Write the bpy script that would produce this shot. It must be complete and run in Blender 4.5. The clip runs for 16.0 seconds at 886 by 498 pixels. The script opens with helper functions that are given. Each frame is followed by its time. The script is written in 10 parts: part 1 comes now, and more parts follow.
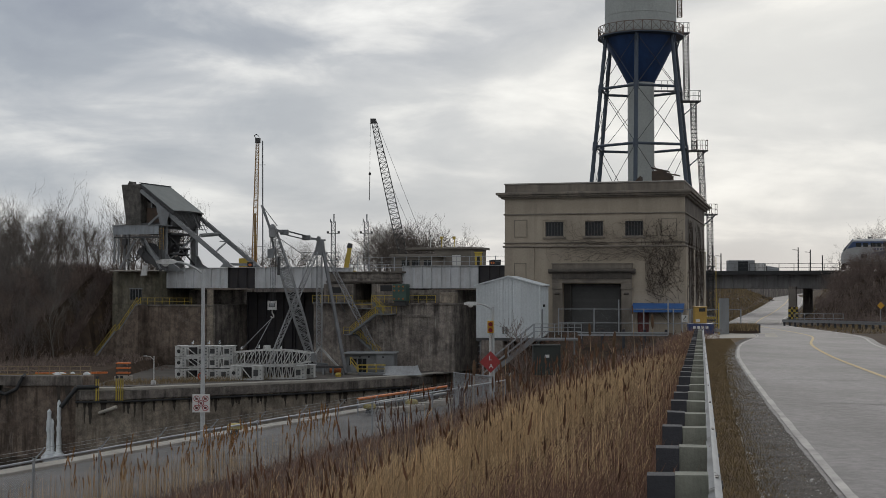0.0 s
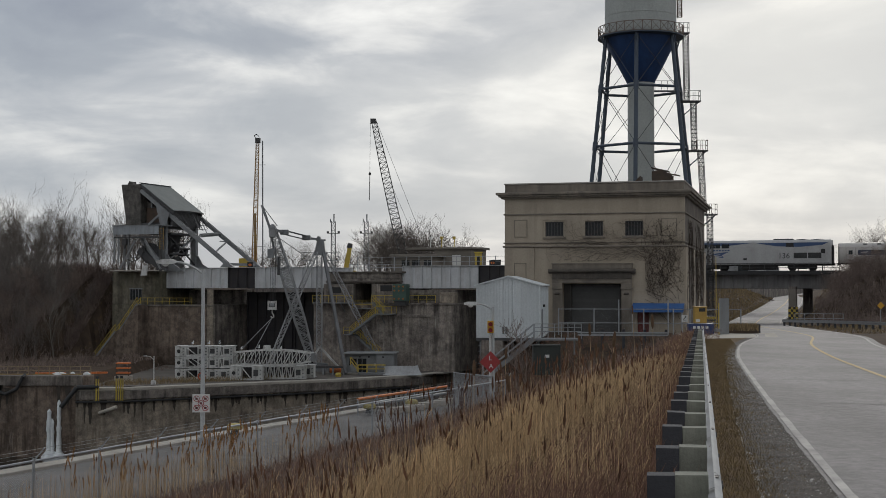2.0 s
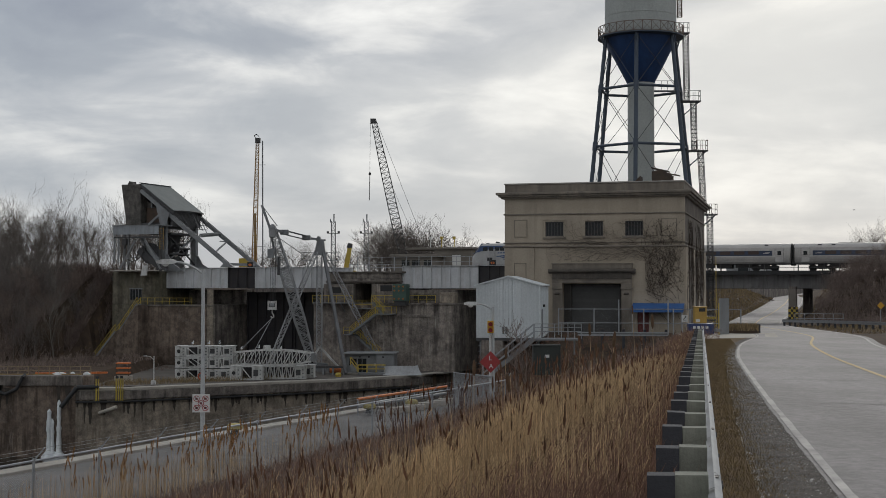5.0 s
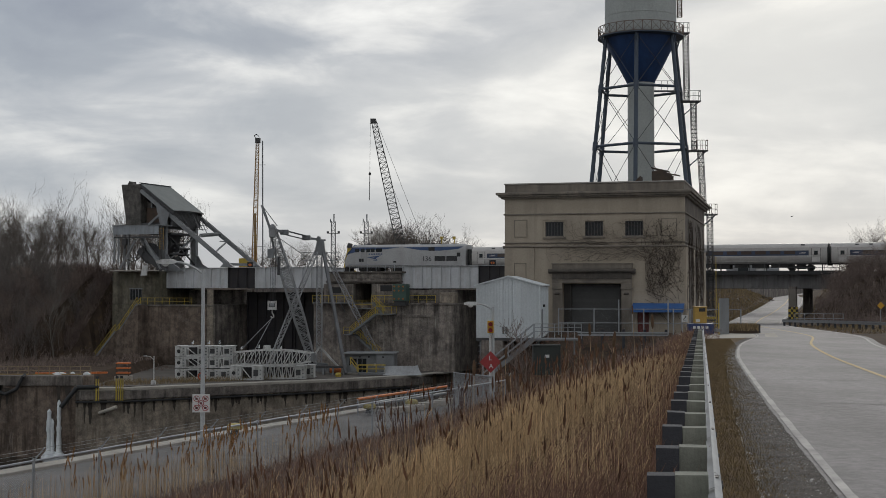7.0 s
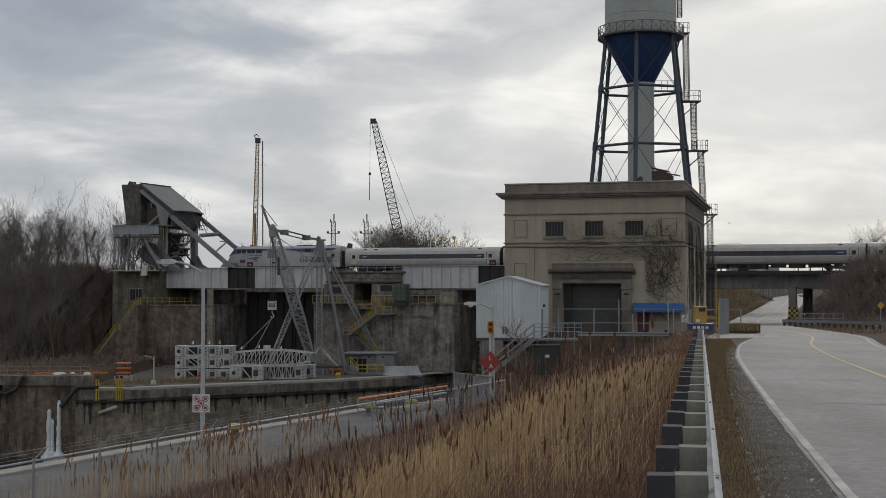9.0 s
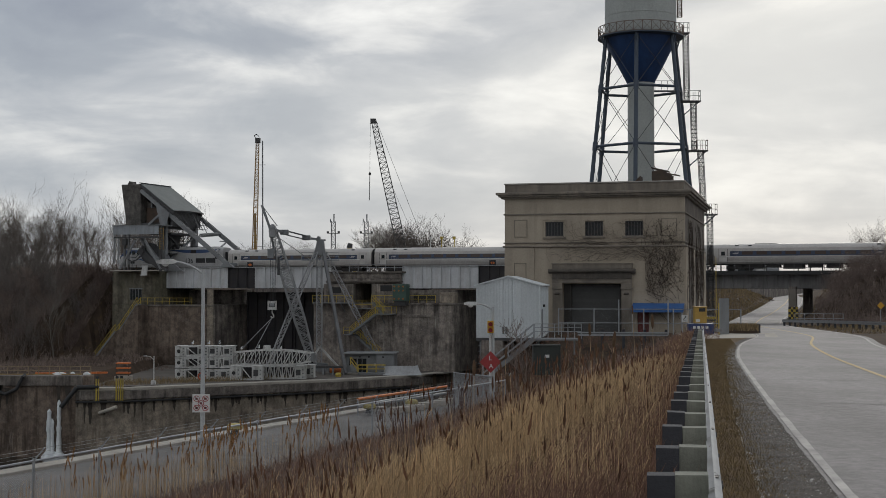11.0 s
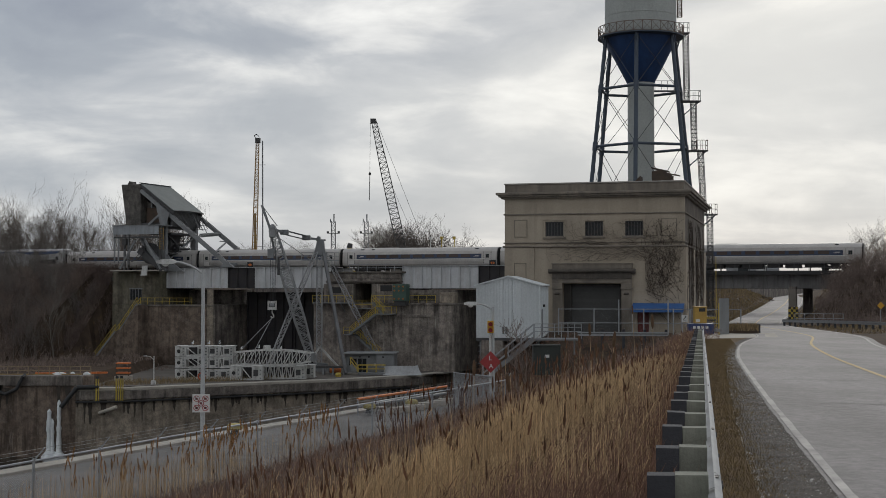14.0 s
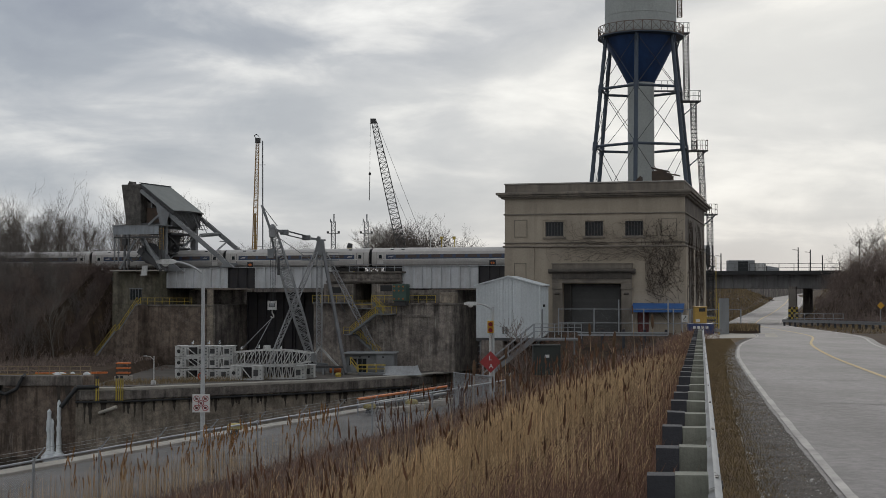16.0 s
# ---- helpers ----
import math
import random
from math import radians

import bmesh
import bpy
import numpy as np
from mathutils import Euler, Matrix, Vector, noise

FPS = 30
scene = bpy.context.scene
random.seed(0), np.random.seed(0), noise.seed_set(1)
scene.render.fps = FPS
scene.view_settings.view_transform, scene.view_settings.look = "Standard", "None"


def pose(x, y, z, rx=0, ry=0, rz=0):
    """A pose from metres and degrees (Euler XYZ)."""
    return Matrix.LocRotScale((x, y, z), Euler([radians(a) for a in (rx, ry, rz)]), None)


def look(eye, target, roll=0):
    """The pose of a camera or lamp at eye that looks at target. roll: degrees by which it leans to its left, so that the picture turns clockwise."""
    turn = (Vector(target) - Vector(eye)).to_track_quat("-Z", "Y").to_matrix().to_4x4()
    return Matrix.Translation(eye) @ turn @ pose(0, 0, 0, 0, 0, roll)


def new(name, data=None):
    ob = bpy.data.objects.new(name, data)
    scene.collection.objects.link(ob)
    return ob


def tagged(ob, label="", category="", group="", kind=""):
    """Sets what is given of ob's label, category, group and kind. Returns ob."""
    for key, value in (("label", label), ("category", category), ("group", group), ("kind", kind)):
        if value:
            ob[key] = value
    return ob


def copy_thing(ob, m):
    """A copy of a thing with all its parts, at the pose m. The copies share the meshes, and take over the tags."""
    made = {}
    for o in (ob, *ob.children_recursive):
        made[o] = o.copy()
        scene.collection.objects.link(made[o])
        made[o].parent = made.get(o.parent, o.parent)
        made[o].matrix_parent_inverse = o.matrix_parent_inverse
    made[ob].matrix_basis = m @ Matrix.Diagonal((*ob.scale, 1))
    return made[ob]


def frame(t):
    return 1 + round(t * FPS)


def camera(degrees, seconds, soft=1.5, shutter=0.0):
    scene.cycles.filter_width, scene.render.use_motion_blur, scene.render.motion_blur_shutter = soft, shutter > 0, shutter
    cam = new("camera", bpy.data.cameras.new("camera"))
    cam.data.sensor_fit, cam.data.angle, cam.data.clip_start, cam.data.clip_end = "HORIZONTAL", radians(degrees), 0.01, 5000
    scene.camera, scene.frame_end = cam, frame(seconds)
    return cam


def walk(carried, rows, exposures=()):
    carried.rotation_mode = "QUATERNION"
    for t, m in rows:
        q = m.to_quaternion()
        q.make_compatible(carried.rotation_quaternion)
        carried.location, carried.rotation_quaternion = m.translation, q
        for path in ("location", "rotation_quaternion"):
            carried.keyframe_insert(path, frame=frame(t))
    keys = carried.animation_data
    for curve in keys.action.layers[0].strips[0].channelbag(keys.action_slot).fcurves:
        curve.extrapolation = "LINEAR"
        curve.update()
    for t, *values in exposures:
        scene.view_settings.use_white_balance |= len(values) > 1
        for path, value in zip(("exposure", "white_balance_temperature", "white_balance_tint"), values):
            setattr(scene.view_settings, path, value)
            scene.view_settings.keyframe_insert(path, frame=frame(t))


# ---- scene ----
cam = camera(37.0, 16.0, soft=0.6)
EYE = Vector((0.0, 0.0, 1.85))
VIEW = look(EYE, EYE + Vector((0.0, 100.0, 2.86)))
walk(cam, [(0.0, VIEW), (16.0, VIEW)], exposures=[(0.0, 0.0), (16.0, 0.0)])

# ---- sky and light: high overcast, the veiled sun ahead and to the right ----
SUN_EL, SUN_AZ = 22.0, 14.0
world = bpy.data.worlds.new("overcast_sky")
scene.world = world
world.use_nodes = True


def node(tree, kind, **values):
    n = tree.nodes.new(kind)
    for key, value in values.items():
        if key in n.inputs:
            n.inputs[key].default_value = value
    return n


def ramp(tree, fac, stops):
    r = tree.nodes.new("ShaderNodeValToRGB")
    r.color_ramp.elements[0].position, r.color_ramp.elements[0].color = stops[0][0], (*stops[0][1], 1)
    r.color_ramp.elements[1].position, r.color_ramp.elements[1].color = stops[-1][0], (*stops[-1][1], 1)
    for p, col in stops[1:-1]:
        r.color_ramp.elements.new(p).color = (*col, 1)
    tree.links.new(fac, r.inputs[0])
    return r.outputs[0]


def maths(tree, op, a, b=None, clamp=False):
    n = tree.nodes.new("ShaderNodeMath")
    n.operation, n.use_clamp = op, clamp
    for i, s in enumerate((a, b)):
        if s is None:
            continue
        if isinstance(s, (int, float)):
            n.inputs[i].default_value = s
        else:
            tree.links.new(s, n.inputs[i])
    return n.outputs[0]


def mixed(tree, fac, a, b, blend="MIX"):
    n = tree.nodes.new("ShaderNodeMix")
    n.data_type, n.blend_type = "RGBA", blend
    for i, s in ((0, fac), (6, a), (7, b)):
        if isinstance(s, (int, float)):
            n.inputs[i].default_value = s
        elif isinstance(s, tuple):
            n.inputs[i].default_value = (*s[:3], 1)
        else:
            tree.links.new(s, n.inputs[i])
    return n.outputs[2]


def build_sky():
    t = world.node_tree
    t.nodes.clear()
    out, bg = t.nodes.new("ShaderNodeOutputWorld"), t.nodes.new("ShaderNodeBackground")
    sky = t.nodes.new("ShaderNodeTexSky")
    sky.sky_type, sky.sun_disc = "NISHITA", False
    sky.sun_elevation, sky.sun_rotation = radians(SUN_EL), radians(SUN_AZ)
    co = t.nodes.new("ShaderNodeTexCoord")
    sep = t.nodes.new("ShaderNodeSeparateXYZ")
    t.links.new(co.outputs["Generated"], sep.inputs[0])
    x, y, z = sep.outputs
    zz = maths(t, "ADD", maths(t, "MAXIMUM", z, 0.0), 0.16)
    flat = t.nodes.new("ShaderNodeCombineXYZ")
    t.links.new(maths(t, "DIVIDE", x, zz), flat.inputs[0])
    t.links.new(maths(t, "DIVIDE", y, zz), flat.inputs[1])
    m = node(t, "ShaderNodeMapping", Scale=(0.9, 1.0, 1.0), Rotation=(0, 0, radians(14)), Location=(2.1, 0.6, 0))
    t.links.new(flat.outputs[0], m.inputs[0])
    big = node(t, "ShaderNodeTexNoise", Scale=1.0, Detail=8.0, Roughness=0.5, Distortion=0.45)
    small = node(t, "ShaderNodeTexNoise", Scale=1.0, Detail=7.0, Roughness=0.55, Distortion=0.35)
    puff = node(t, "ShaderNodeMapping", Scale=(8.0, 8.0, 21.0))
    t.links.new(co.outputs["Generated"], puff.inputs[0])
    t.links.new(m.outputs[0], big.inputs["Vector"])
    t.links.new(puff.outputs[0], small.inputs["Vector"])
    f = maths(t, "ADD", maths(t, "MULTIPLY", big.outputs[0], 0.62), maths(t, "MULTIPLY", small.outputs[0], 0.38))
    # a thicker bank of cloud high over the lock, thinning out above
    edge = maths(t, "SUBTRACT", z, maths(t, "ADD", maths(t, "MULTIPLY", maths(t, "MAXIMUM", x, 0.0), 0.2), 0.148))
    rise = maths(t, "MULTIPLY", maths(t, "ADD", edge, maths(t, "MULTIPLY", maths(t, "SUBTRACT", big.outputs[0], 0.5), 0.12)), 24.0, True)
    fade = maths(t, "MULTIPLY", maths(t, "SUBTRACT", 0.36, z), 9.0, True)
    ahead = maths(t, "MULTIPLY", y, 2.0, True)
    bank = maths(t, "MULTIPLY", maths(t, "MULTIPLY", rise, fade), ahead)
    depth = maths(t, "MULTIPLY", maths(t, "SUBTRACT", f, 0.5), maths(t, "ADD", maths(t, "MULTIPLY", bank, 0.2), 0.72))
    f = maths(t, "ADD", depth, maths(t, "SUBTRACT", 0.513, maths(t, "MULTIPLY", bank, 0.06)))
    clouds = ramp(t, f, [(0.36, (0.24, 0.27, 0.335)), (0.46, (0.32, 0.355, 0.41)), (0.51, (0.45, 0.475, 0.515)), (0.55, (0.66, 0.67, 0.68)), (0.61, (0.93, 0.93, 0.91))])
    # the veil is thinner, and so brighter, towards the sun
    az, el = radians(SUN_AZ), radians(SUN_EL)
    toward = (math.sin(az) * math.cos(el), math.cos(az) * math.cos(el), math.sin(el))
    d = t.nodes.new("ShaderNodeVectorMath")
    d.operation = "DOT_PRODUCT"
    d.inputs[1].default_value = toward
    t.links.new(co.outputs["Generated"], d.inputs[0])
    glow = maths(t, "POWER", maths(t, "MAXIMUM", d.outputs["Value"], 0.0), 19.0)
    low = maths(t, "SUBTRACT", 1.0, maths(t, "MULTIPLY", maths(t, "ABSOLUTE", z), 3.2), True)
    veil = maths(t, "MULTIPLY", maths(t, "POWER", low, 2.0), 0.5)
    body = mixed(t, veil, clouds, (0.57, 0.595, 0.61))
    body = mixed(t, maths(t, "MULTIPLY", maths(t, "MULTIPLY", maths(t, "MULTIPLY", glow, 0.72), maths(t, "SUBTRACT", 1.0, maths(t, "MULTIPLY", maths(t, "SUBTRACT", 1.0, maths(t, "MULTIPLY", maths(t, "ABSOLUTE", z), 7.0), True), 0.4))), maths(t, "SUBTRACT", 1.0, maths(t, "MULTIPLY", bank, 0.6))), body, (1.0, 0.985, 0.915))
    lit = mixed(t, 0.004, body, sky.outputs[0], "ADD")
    t.links.new(lit, bg.inputs[0])
    bg.inputs[1].default_value = 1.0
    t.links.new(bg.outputs[0], out.inputs[0])


build_sky()
sun = new("sun", bpy.data.lights.new("sun", "SUN"))
sun.data.energy, sun.data.angle, sun.data.color = 0.7, radians(20), (1.0, 0.96, 0.88)
sun.matrix_world = look((0, 0, 60), Vector((0, 0, 60)) - Vector((math.sin(radians(SUN_AZ)) * math.cos(radians(SUN_EL)), math.cos(radians(SUN_AZ)) * math.cos(radians(SUN_EL)), math.sin(radians(SUN_EL)))))


# ---- materials ----
def mat(name, c1, c2=None, rough=0.7, metal=0.0, scale=0.8, fine=14.0, bump=0.15, streak=0.0, streak_col=(0.05, 0.045, 0.04), streak_scale=1.3, spots=0.0, spot_col=(0.2, 0.09, 0.04), island=0.0, spec=0.5, flute=0.0, coat=0.0):
    c2 = c2 or tuple(v * 0.75 for v in c1)
    m = bpy.data.materials.new(name)
    m.use_nodes = True
    t = m.node_tree
    p = t.nodes["Principled BSDF"]
    co = t.nodes.new("ShaderNodeTexCoord").outputs["Object"]
    n1 = node(t, "ShaderNodeTexNoise", Scale=scale, Detail=5.0, Roughness=0.6)
    n2 = node(t, "ShaderNodeTexNoise", Scale=fine, Detail=4.0, Roughness=0.6)
    for n in (n1, n2):
        t.links.new(co, n.inputs["Vector"])
    f = ramp(t, n1.outputs[0], [(0.35, (0, 0, 0)), (0.65, (1, 1, 1))])
    col = mixed(t, f, c1, c2)
    grain = ramp(t, n2.outputs[0], [(0.25, (0.78, 0.78, 0.78)), (0.75, (1.15, 1.15, 1.15))])
    col = mixed(t, 0.7, col, grain, "MULTIPLY")
    if streak:
        mp = node(t, "ShaderNodeMapping", Scale=(streak_scale, streak_scale, streak_scale * 0.07))
        t.links.new(co, mp.inputs[0])
        n3 = node(t, "ShaderNodeTexNoise", Scale=1.0, Detail=6.0, Roughness=0.62, Distortion=0.1)
        t.links.new(mp.outputs[0], n3.inputs["Vector"])
        sf = ramp(t, n3.outputs[0], [(0.46, (0, 0, 0)), (0.60, (1, 1, 1))])
        n5 = node(t, "ShaderNodeTexNoise", Scale=scale * 1.7, Detail=3.0, Roughness=0.6)
        t.links.new(co, n5.inputs["Vector"])
        veil = ramp(t, n5.outputs[0], [(0.38, (0.25, 0.25, 0.25)), (0.6, (1, 1, 1))])
        col = mixed(t, maths(t, "MULTIPLY", maths(t, "MULTIPLY", sf, veil), streak), col, streak_col)
    if spots:
        n4 = node(t, "ShaderNodeTexNoise", Scale=scale * 3.1, Detail=8.0, Roughness=0.7)
        t.links.new(co, n4.inputs["Vector"])
        sf = ramp(t, n4.outputs[0], [(0.56, (0, 0, 0)), (0.66, (1, 1, 1))])
        col = mixed(t, maths(t, "MULTIPLY", sf, spots), col, spot_col)
    if island:
        g = t.nodes.new("ShaderNodeNewGeometry").outputs["Random Per Island"]
        k = ramp(t, g, [(0.0, (1 - island,) * 3), (1.0, (1 + island,) * 3)])
        col = mixed(t, 1.0, col, k, "MULTIPLY")
    else:
        g = t.nodes.new("ShaderNodeObjectInfo").outputs["Random"]
        k = ramp(t, g, [(0.0, (0.92,) * 3), (1.0, (1.08,) * 3)])
        col = mixed(t, 1.0, col, k, "MULTIPLY")
    t.links.new(col, p.inputs["Base Color"])
    t.links.new(maths(t, "ADD", maths(t, "MULTIPLY", n2.outputs[0], 0.25), rough - 0.12, True), p.inputs["Roughness"])
    p.inputs["Metallic"].default_value = metal
    p.inputs["Specular IOR Level"].default_value = spec
    p.inputs["Coat Weight"].default_value = coat
    if bump:
        b = node(t, "ShaderNodeBump", Strength=bump, Distance=0.03)
        h = n2.outputs[0]
        if flute:
            w = node(t, "ShaderNodeTexWave", Scale=flute, Distortion=0.0)
            w.bands_direction = "Z"
            t.links.new(co, w.inputs["Vector"])
            h = maths(t, "ADD", maths(t, "MULTIPLY", w.outputs[0], 2.0), h)
        t.links.new(h, b.inputs["Height"])
        t.links.new(b.outputs[0], p.inputs["Normal"])
    return m


def glass_mat(name, col=(0.015, 0.018, 0.02), rough=0.2):
    m = bpy.data.materials.new(name)
    m.use_nodes = True
    p = m.node_tree.nodes["Principled BSDF"]
    p.inputs["Base Color"].default_value = (*col, 1)
    p.inputs["Roughness"].default_value = rough
    p.inputs["Specular IOR Level"].default_value = 0.35
    return m


def lamp_mat(name, col, power):
    m = bpy.data.materials.new(name)
    m.use_nodes = True
    p = m.node_tree.nodes["Principled BSDF"]
    p.inputs["Base Color"].default_value = (*col, 1)
    p.inputs["Emission Color"].default_value = (*col, 1)
    p.inputs["Emission Strength"].default_value = power
    return m


def wall_mat(name, c1, c2, dark=(0.03, 0.026, 0.023), pale=(0.36, 0.34, 0.30), dark_amount=0.95, pale_amount=0.6, tint=0.18, moss=0.0):
    """Old mass concrete: broad tone changes, mottling, dark seepage and pale lime runs."""
    m = bpy.data.materials.new(name)
    m.use_nodes = True
    t = m.node_tree
    p = t.nodes["Principled BSDF"]
    co = t.nodes.new("ShaderNodeTexCoord").outputs["Object"]

    def noise_at(scale, detail, rough, stretch=(1, 1, 1), shift=0.0):
        mp = node(t, "ShaderNodeMapping", Scale=stretch, Location=(shift, shift * 0.7, shift * 1.3))
        t.links.new(co, mp.inputs[0])
        n = node(t, "ShaderNodeTexNoise", Scale=scale, Detail=detail, Roughness=rough)
        t.links.new(mp.outputs[0], n.inputs["Vector"])
        return n.outputs[0]
    one, nil = (1, 1, 1), (0, 0, 0)
    col = mixed(t, ramp(t, noise_at(0.22, 4.0, 0.6), [(0.36, nil), (0.64, one)]), c1, c2)
    mottle = ramp(t, noise_at(0.9, 9.0, 0.72, shift=7.0), [(0.34, (0.52, 0.51, 0.5)), (0.5, (0.97, 0.97, 0.97)), (0.66, (1.5, 1.48, 1.43))])
    col = mixed(t, 1.0, col, mottle, "MULTIPLY")
    grain = ramp(t, noise_at(2.4, 7.0, 0.72, (1, 1, 0.13), 67.0), [(0.36, (0.68, 0.67, 0.66)), (0.5, (1.0, 1.0, 1.0)), (0.66, (1.34, 1.32, 1.28))])
    col = mixed(t, 0.42, col, grain, "MULTIPLY")
    fine_n = noise_at(6.0, 6.0, 0.65, shift=3.0)
    col = mixed(t, 0.8, col, ramp(t, fine_n, [(0.3, (0.7, 0.7, 0.7)), (0.7, (1.25, 1.25, 1.25))]), "MULTIPLY")
    runs = ramp(t, noise_at(1.1, 8.0, 0.68, (1, 1, 0.07), 11.0), [(0.47, nil), (0.62, one)])
    veil = ramp(t, noise_at(0.35, 4.0, 0.6, shift=19.0), [(0.36, (0.15, 0.15, 0.15)), (0.6, one)])
    col = mixed(t, maths(t, "MULTIPLY", maths(t, "MULTIPLY", runs, veil), dark_amount), col, dark)
    lime = ramp(t, noise_at(2.6, 7.0, 0.66, (1, 1, 0.06), 23.0), [(0.585, nil), (0.68, one)])
    veil2 = ramp(t, noise_at(0.28, 5.0, 0.65, shift=31.0), [(0.47, nil), (0.62, one)])
    col = mixed(t, maths(t, "MULTIPLY", maths(t, "MULTIPLY", lime, veil2), pale_amount), col, pale)
    bloom = ramp(t, noise_at(0.55, 9.0, 0.75, shift=41.0), [(0.57, nil), (0.68, one)])
    col = mixed(t, maths(t, "MULTIPLY", bloom, pale_amount * 0.55), col, pale)
    if moss:
        g = ramp(t, noise_at(0.5, 6.0, 0.7, (1, 1, 0.4), 53.0), [(0.42, nil), (0.62, one)])
        col = mixed(t, maths(t, "MULTIPLY", g, moss), col, (0.085, 0.082, 0.035))
    k = ramp(t, t.nodes.new("ShaderNodeObjectInfo").outputs["Random"], [(0.0, (1 - tint,) * 3), (1.0, (1 + tint,) * 3)])
    col = mixed(t, 1.0, col, k, "MULTIPLY")
    t.links.new(col, p.inputs["Base Color"])
    p.inputs["Roughness"].default_value = 0.92
    b = node(t, "ShaderNodeBump", Strength=0.5, Distance=0.06)
    t.links.new(fine_n, b.inputs["Height"])
    t.links.new(b.outputs[0], p.inputs["Normal"])
    return m


CONCRETE_OLD = wall_mat("old_stained_concrete", (0.26, 0.228, 0.2), (0.145, 0.125, 0.113), dark_amount=0.85, pale_amount=0.9)
TAN_TIMBER = mat("tan_weathered_rail_timber", (0.34, 0.265, 0.17), (0.22, 0.165, 0.11), 0.9, scale=0.8, fine=9, spots=0.3, spot_col=(0.12, 0.09, 0.06))
TIMBER_GREY = mat("grey_weathered_timber", (0.15, 0.132, 0.112), (0.09, 0.078, 0.068), 0.95, scale=0.6, fine=9, streak=0.4, streak_col=(0.04, 0.035, 0.03))
CONCRETE_WALL = wall_mat("lock_wall_concrete", (0.275, 0.235, 0.188), (0.20, 0.168, 0.135), (0.08, 0.06, 0.045), (0.38, 0.345, 0.30), 0.5, 0.3, 0.1)
CONCRETE_RUSTY = wall_mat("rusty_brown_lock_concrete", (0.175, 0.137, 0.108), (0.092, 0.068, 0.054), (0.04, 0.027, 0.02), (0.36, 0.32, 0.27), 0.85, 0.4, 0.1)


def wear_asphalt(name):
    """Greyed asphalt with tyre-polished lanes of tone, fine stones, hairline cracks."""
    m = bpy.data.materials.new(name)
    m.use_nodes = True
    t = m.node_tree
    p = t.nodes["Principled BSDF"]
    co = t.nodes.new("ShaderNodeTexCoord").outputs["Object"]

    def noise_at(scale, detail, rough, stretch=(1, 1, 1)):
        mp = node(t, "ShaderNodeMapping", Scale=stretch)
        t.links.new(co, mp.inputs[0])
        n = node(t, "ShaderNodeTexNoise", Scale=scale, Detail=detail, Roughness=rough)
        t.links.new(mp.outputs[0], n.inputs["Vector"])
        return n.outputs[0]
    broad = ramp(t, noise_at(0.35, 6.0, 0.65, (1, 0.35, 1)), [(0.35, (0.128, 0.119, 0.123)), (0.65, (0.216, 0.204, 0.209))])
    col = mixed(t, 0.95, broad, ramp(t, noise_at(5.0, 9.0, 0.78), [(0.32, (0.55, 0.55, 0.56)), (0.68, (1.38, 1.37, 1.35))]), "MULTIPLY")
    grit = noise_at(38.0, 5.0, 0.75)
    col = mixed(t, 0.9, col, ramp(t, grit, [(0.3, (0.6, 0.6, 0.6)), (0.7, (1.4, 1.39, 1.37))]), "MULTIPLY")
    warp = node(t, "ShaderNodeMapping", Scale=(0.55, 0.8, 1))
    t.links.new(mixed(t, 0.12, co, noise_at(1.5, 5.0, 0.6)), warp.inputs[0])
    v = node(t, "ShaderNodeTexVoronoi", Scale=0.6)
    v.feature = "DISTANCE_TO_EDGE"
    t.links.new(warp.outputs[0], v.inputs["Vector"])
    hair = ramp(t, v.outputs["Distance"], [(0.002, (1, 1, 1)), (0.008, (0, 0, 0))])
    some = ramp(t, noise_at(0.22, 3.0, 0.5), [(0.5, (0, 0, 0)), (0.6, (1, 1, 1))])
    col = mixed(t, maths(t, "MULTIPLY", maths(t, "MULTIPLY", hair, some), 0.55), col, (0.07, 0.068, 0.068))
    t.links.new(col, p.inputs["Base Color"])
    t.links.new(maths(t, "ADD", maths(t, "MULTIPLY", grit, 0.3), 0.58, True), p.inputs["Roughness"])
    p.inputs["Specular IOR Level"].default_value = 0.28
    b = node(t, "ShaderNodeBump", Strength=0.4, Distance=0.02)
    t.links.new(grit, b.inputs["Height"])
    t.links.new(b.outputs[0], p.inputs["Normal"])
    return m


CONCRETE_PALE = mat("weathered_pale_concrete", (0.42, 0.39, 0.34), (0.33, 0.30, 0.26), 0.9, scale=0.5, fine=9, spots=0.3, spot_col=(0.2, 0.18, 0.15))
CONCRETE_MOSSY = wall_mat("mossy_concrete", (0.15, 0.135, 0.105), (0.10, 0.092, 0.07), (0.04, 0.035, 0.026), (0.26, 0.25, 0.21), 0.7, 0.5, 0.12, 0.25)
CONCRETE_DARK = wall_mat("sooty_counterweight_concrete", (0.135, 0.124, 0.112), (0.085, 0.079, 0.072), (0.03, 0.027, 0.025), (0.24, 0.225, 0.205), 0.6, 0.6, 0.05)
STUCCO = mat("tan_weathered_stucco", (0.40, 0.345, 0.27), (0.335, 0.285, 0.225), 0.93, scale=0.35, fine=8, bump=0.2, streak=0.28, streak_col=(0.15, 0.13, 0.11), streak_scale=0.9)
STUCCO_TRIM = mat("soot_stained_stone_trim", (0.255, 0.22, 0.18), (0.165, 0.145, 0.12), 0.93, scale=0.5, fine=8, streak=0.55, streak_col=(0.10, 0.09, 0.08), streak_scale=1.2)
BLACK_STEEL = mat("black_tarred_gate_steel", (0.032, 0.031, 0.035), (0.046, 0.042, 0.042), 0.75, scale=0.6, fine=6, streak=0.4, streak_col=(0.05, 0.042, 0.036), spec=0.3)
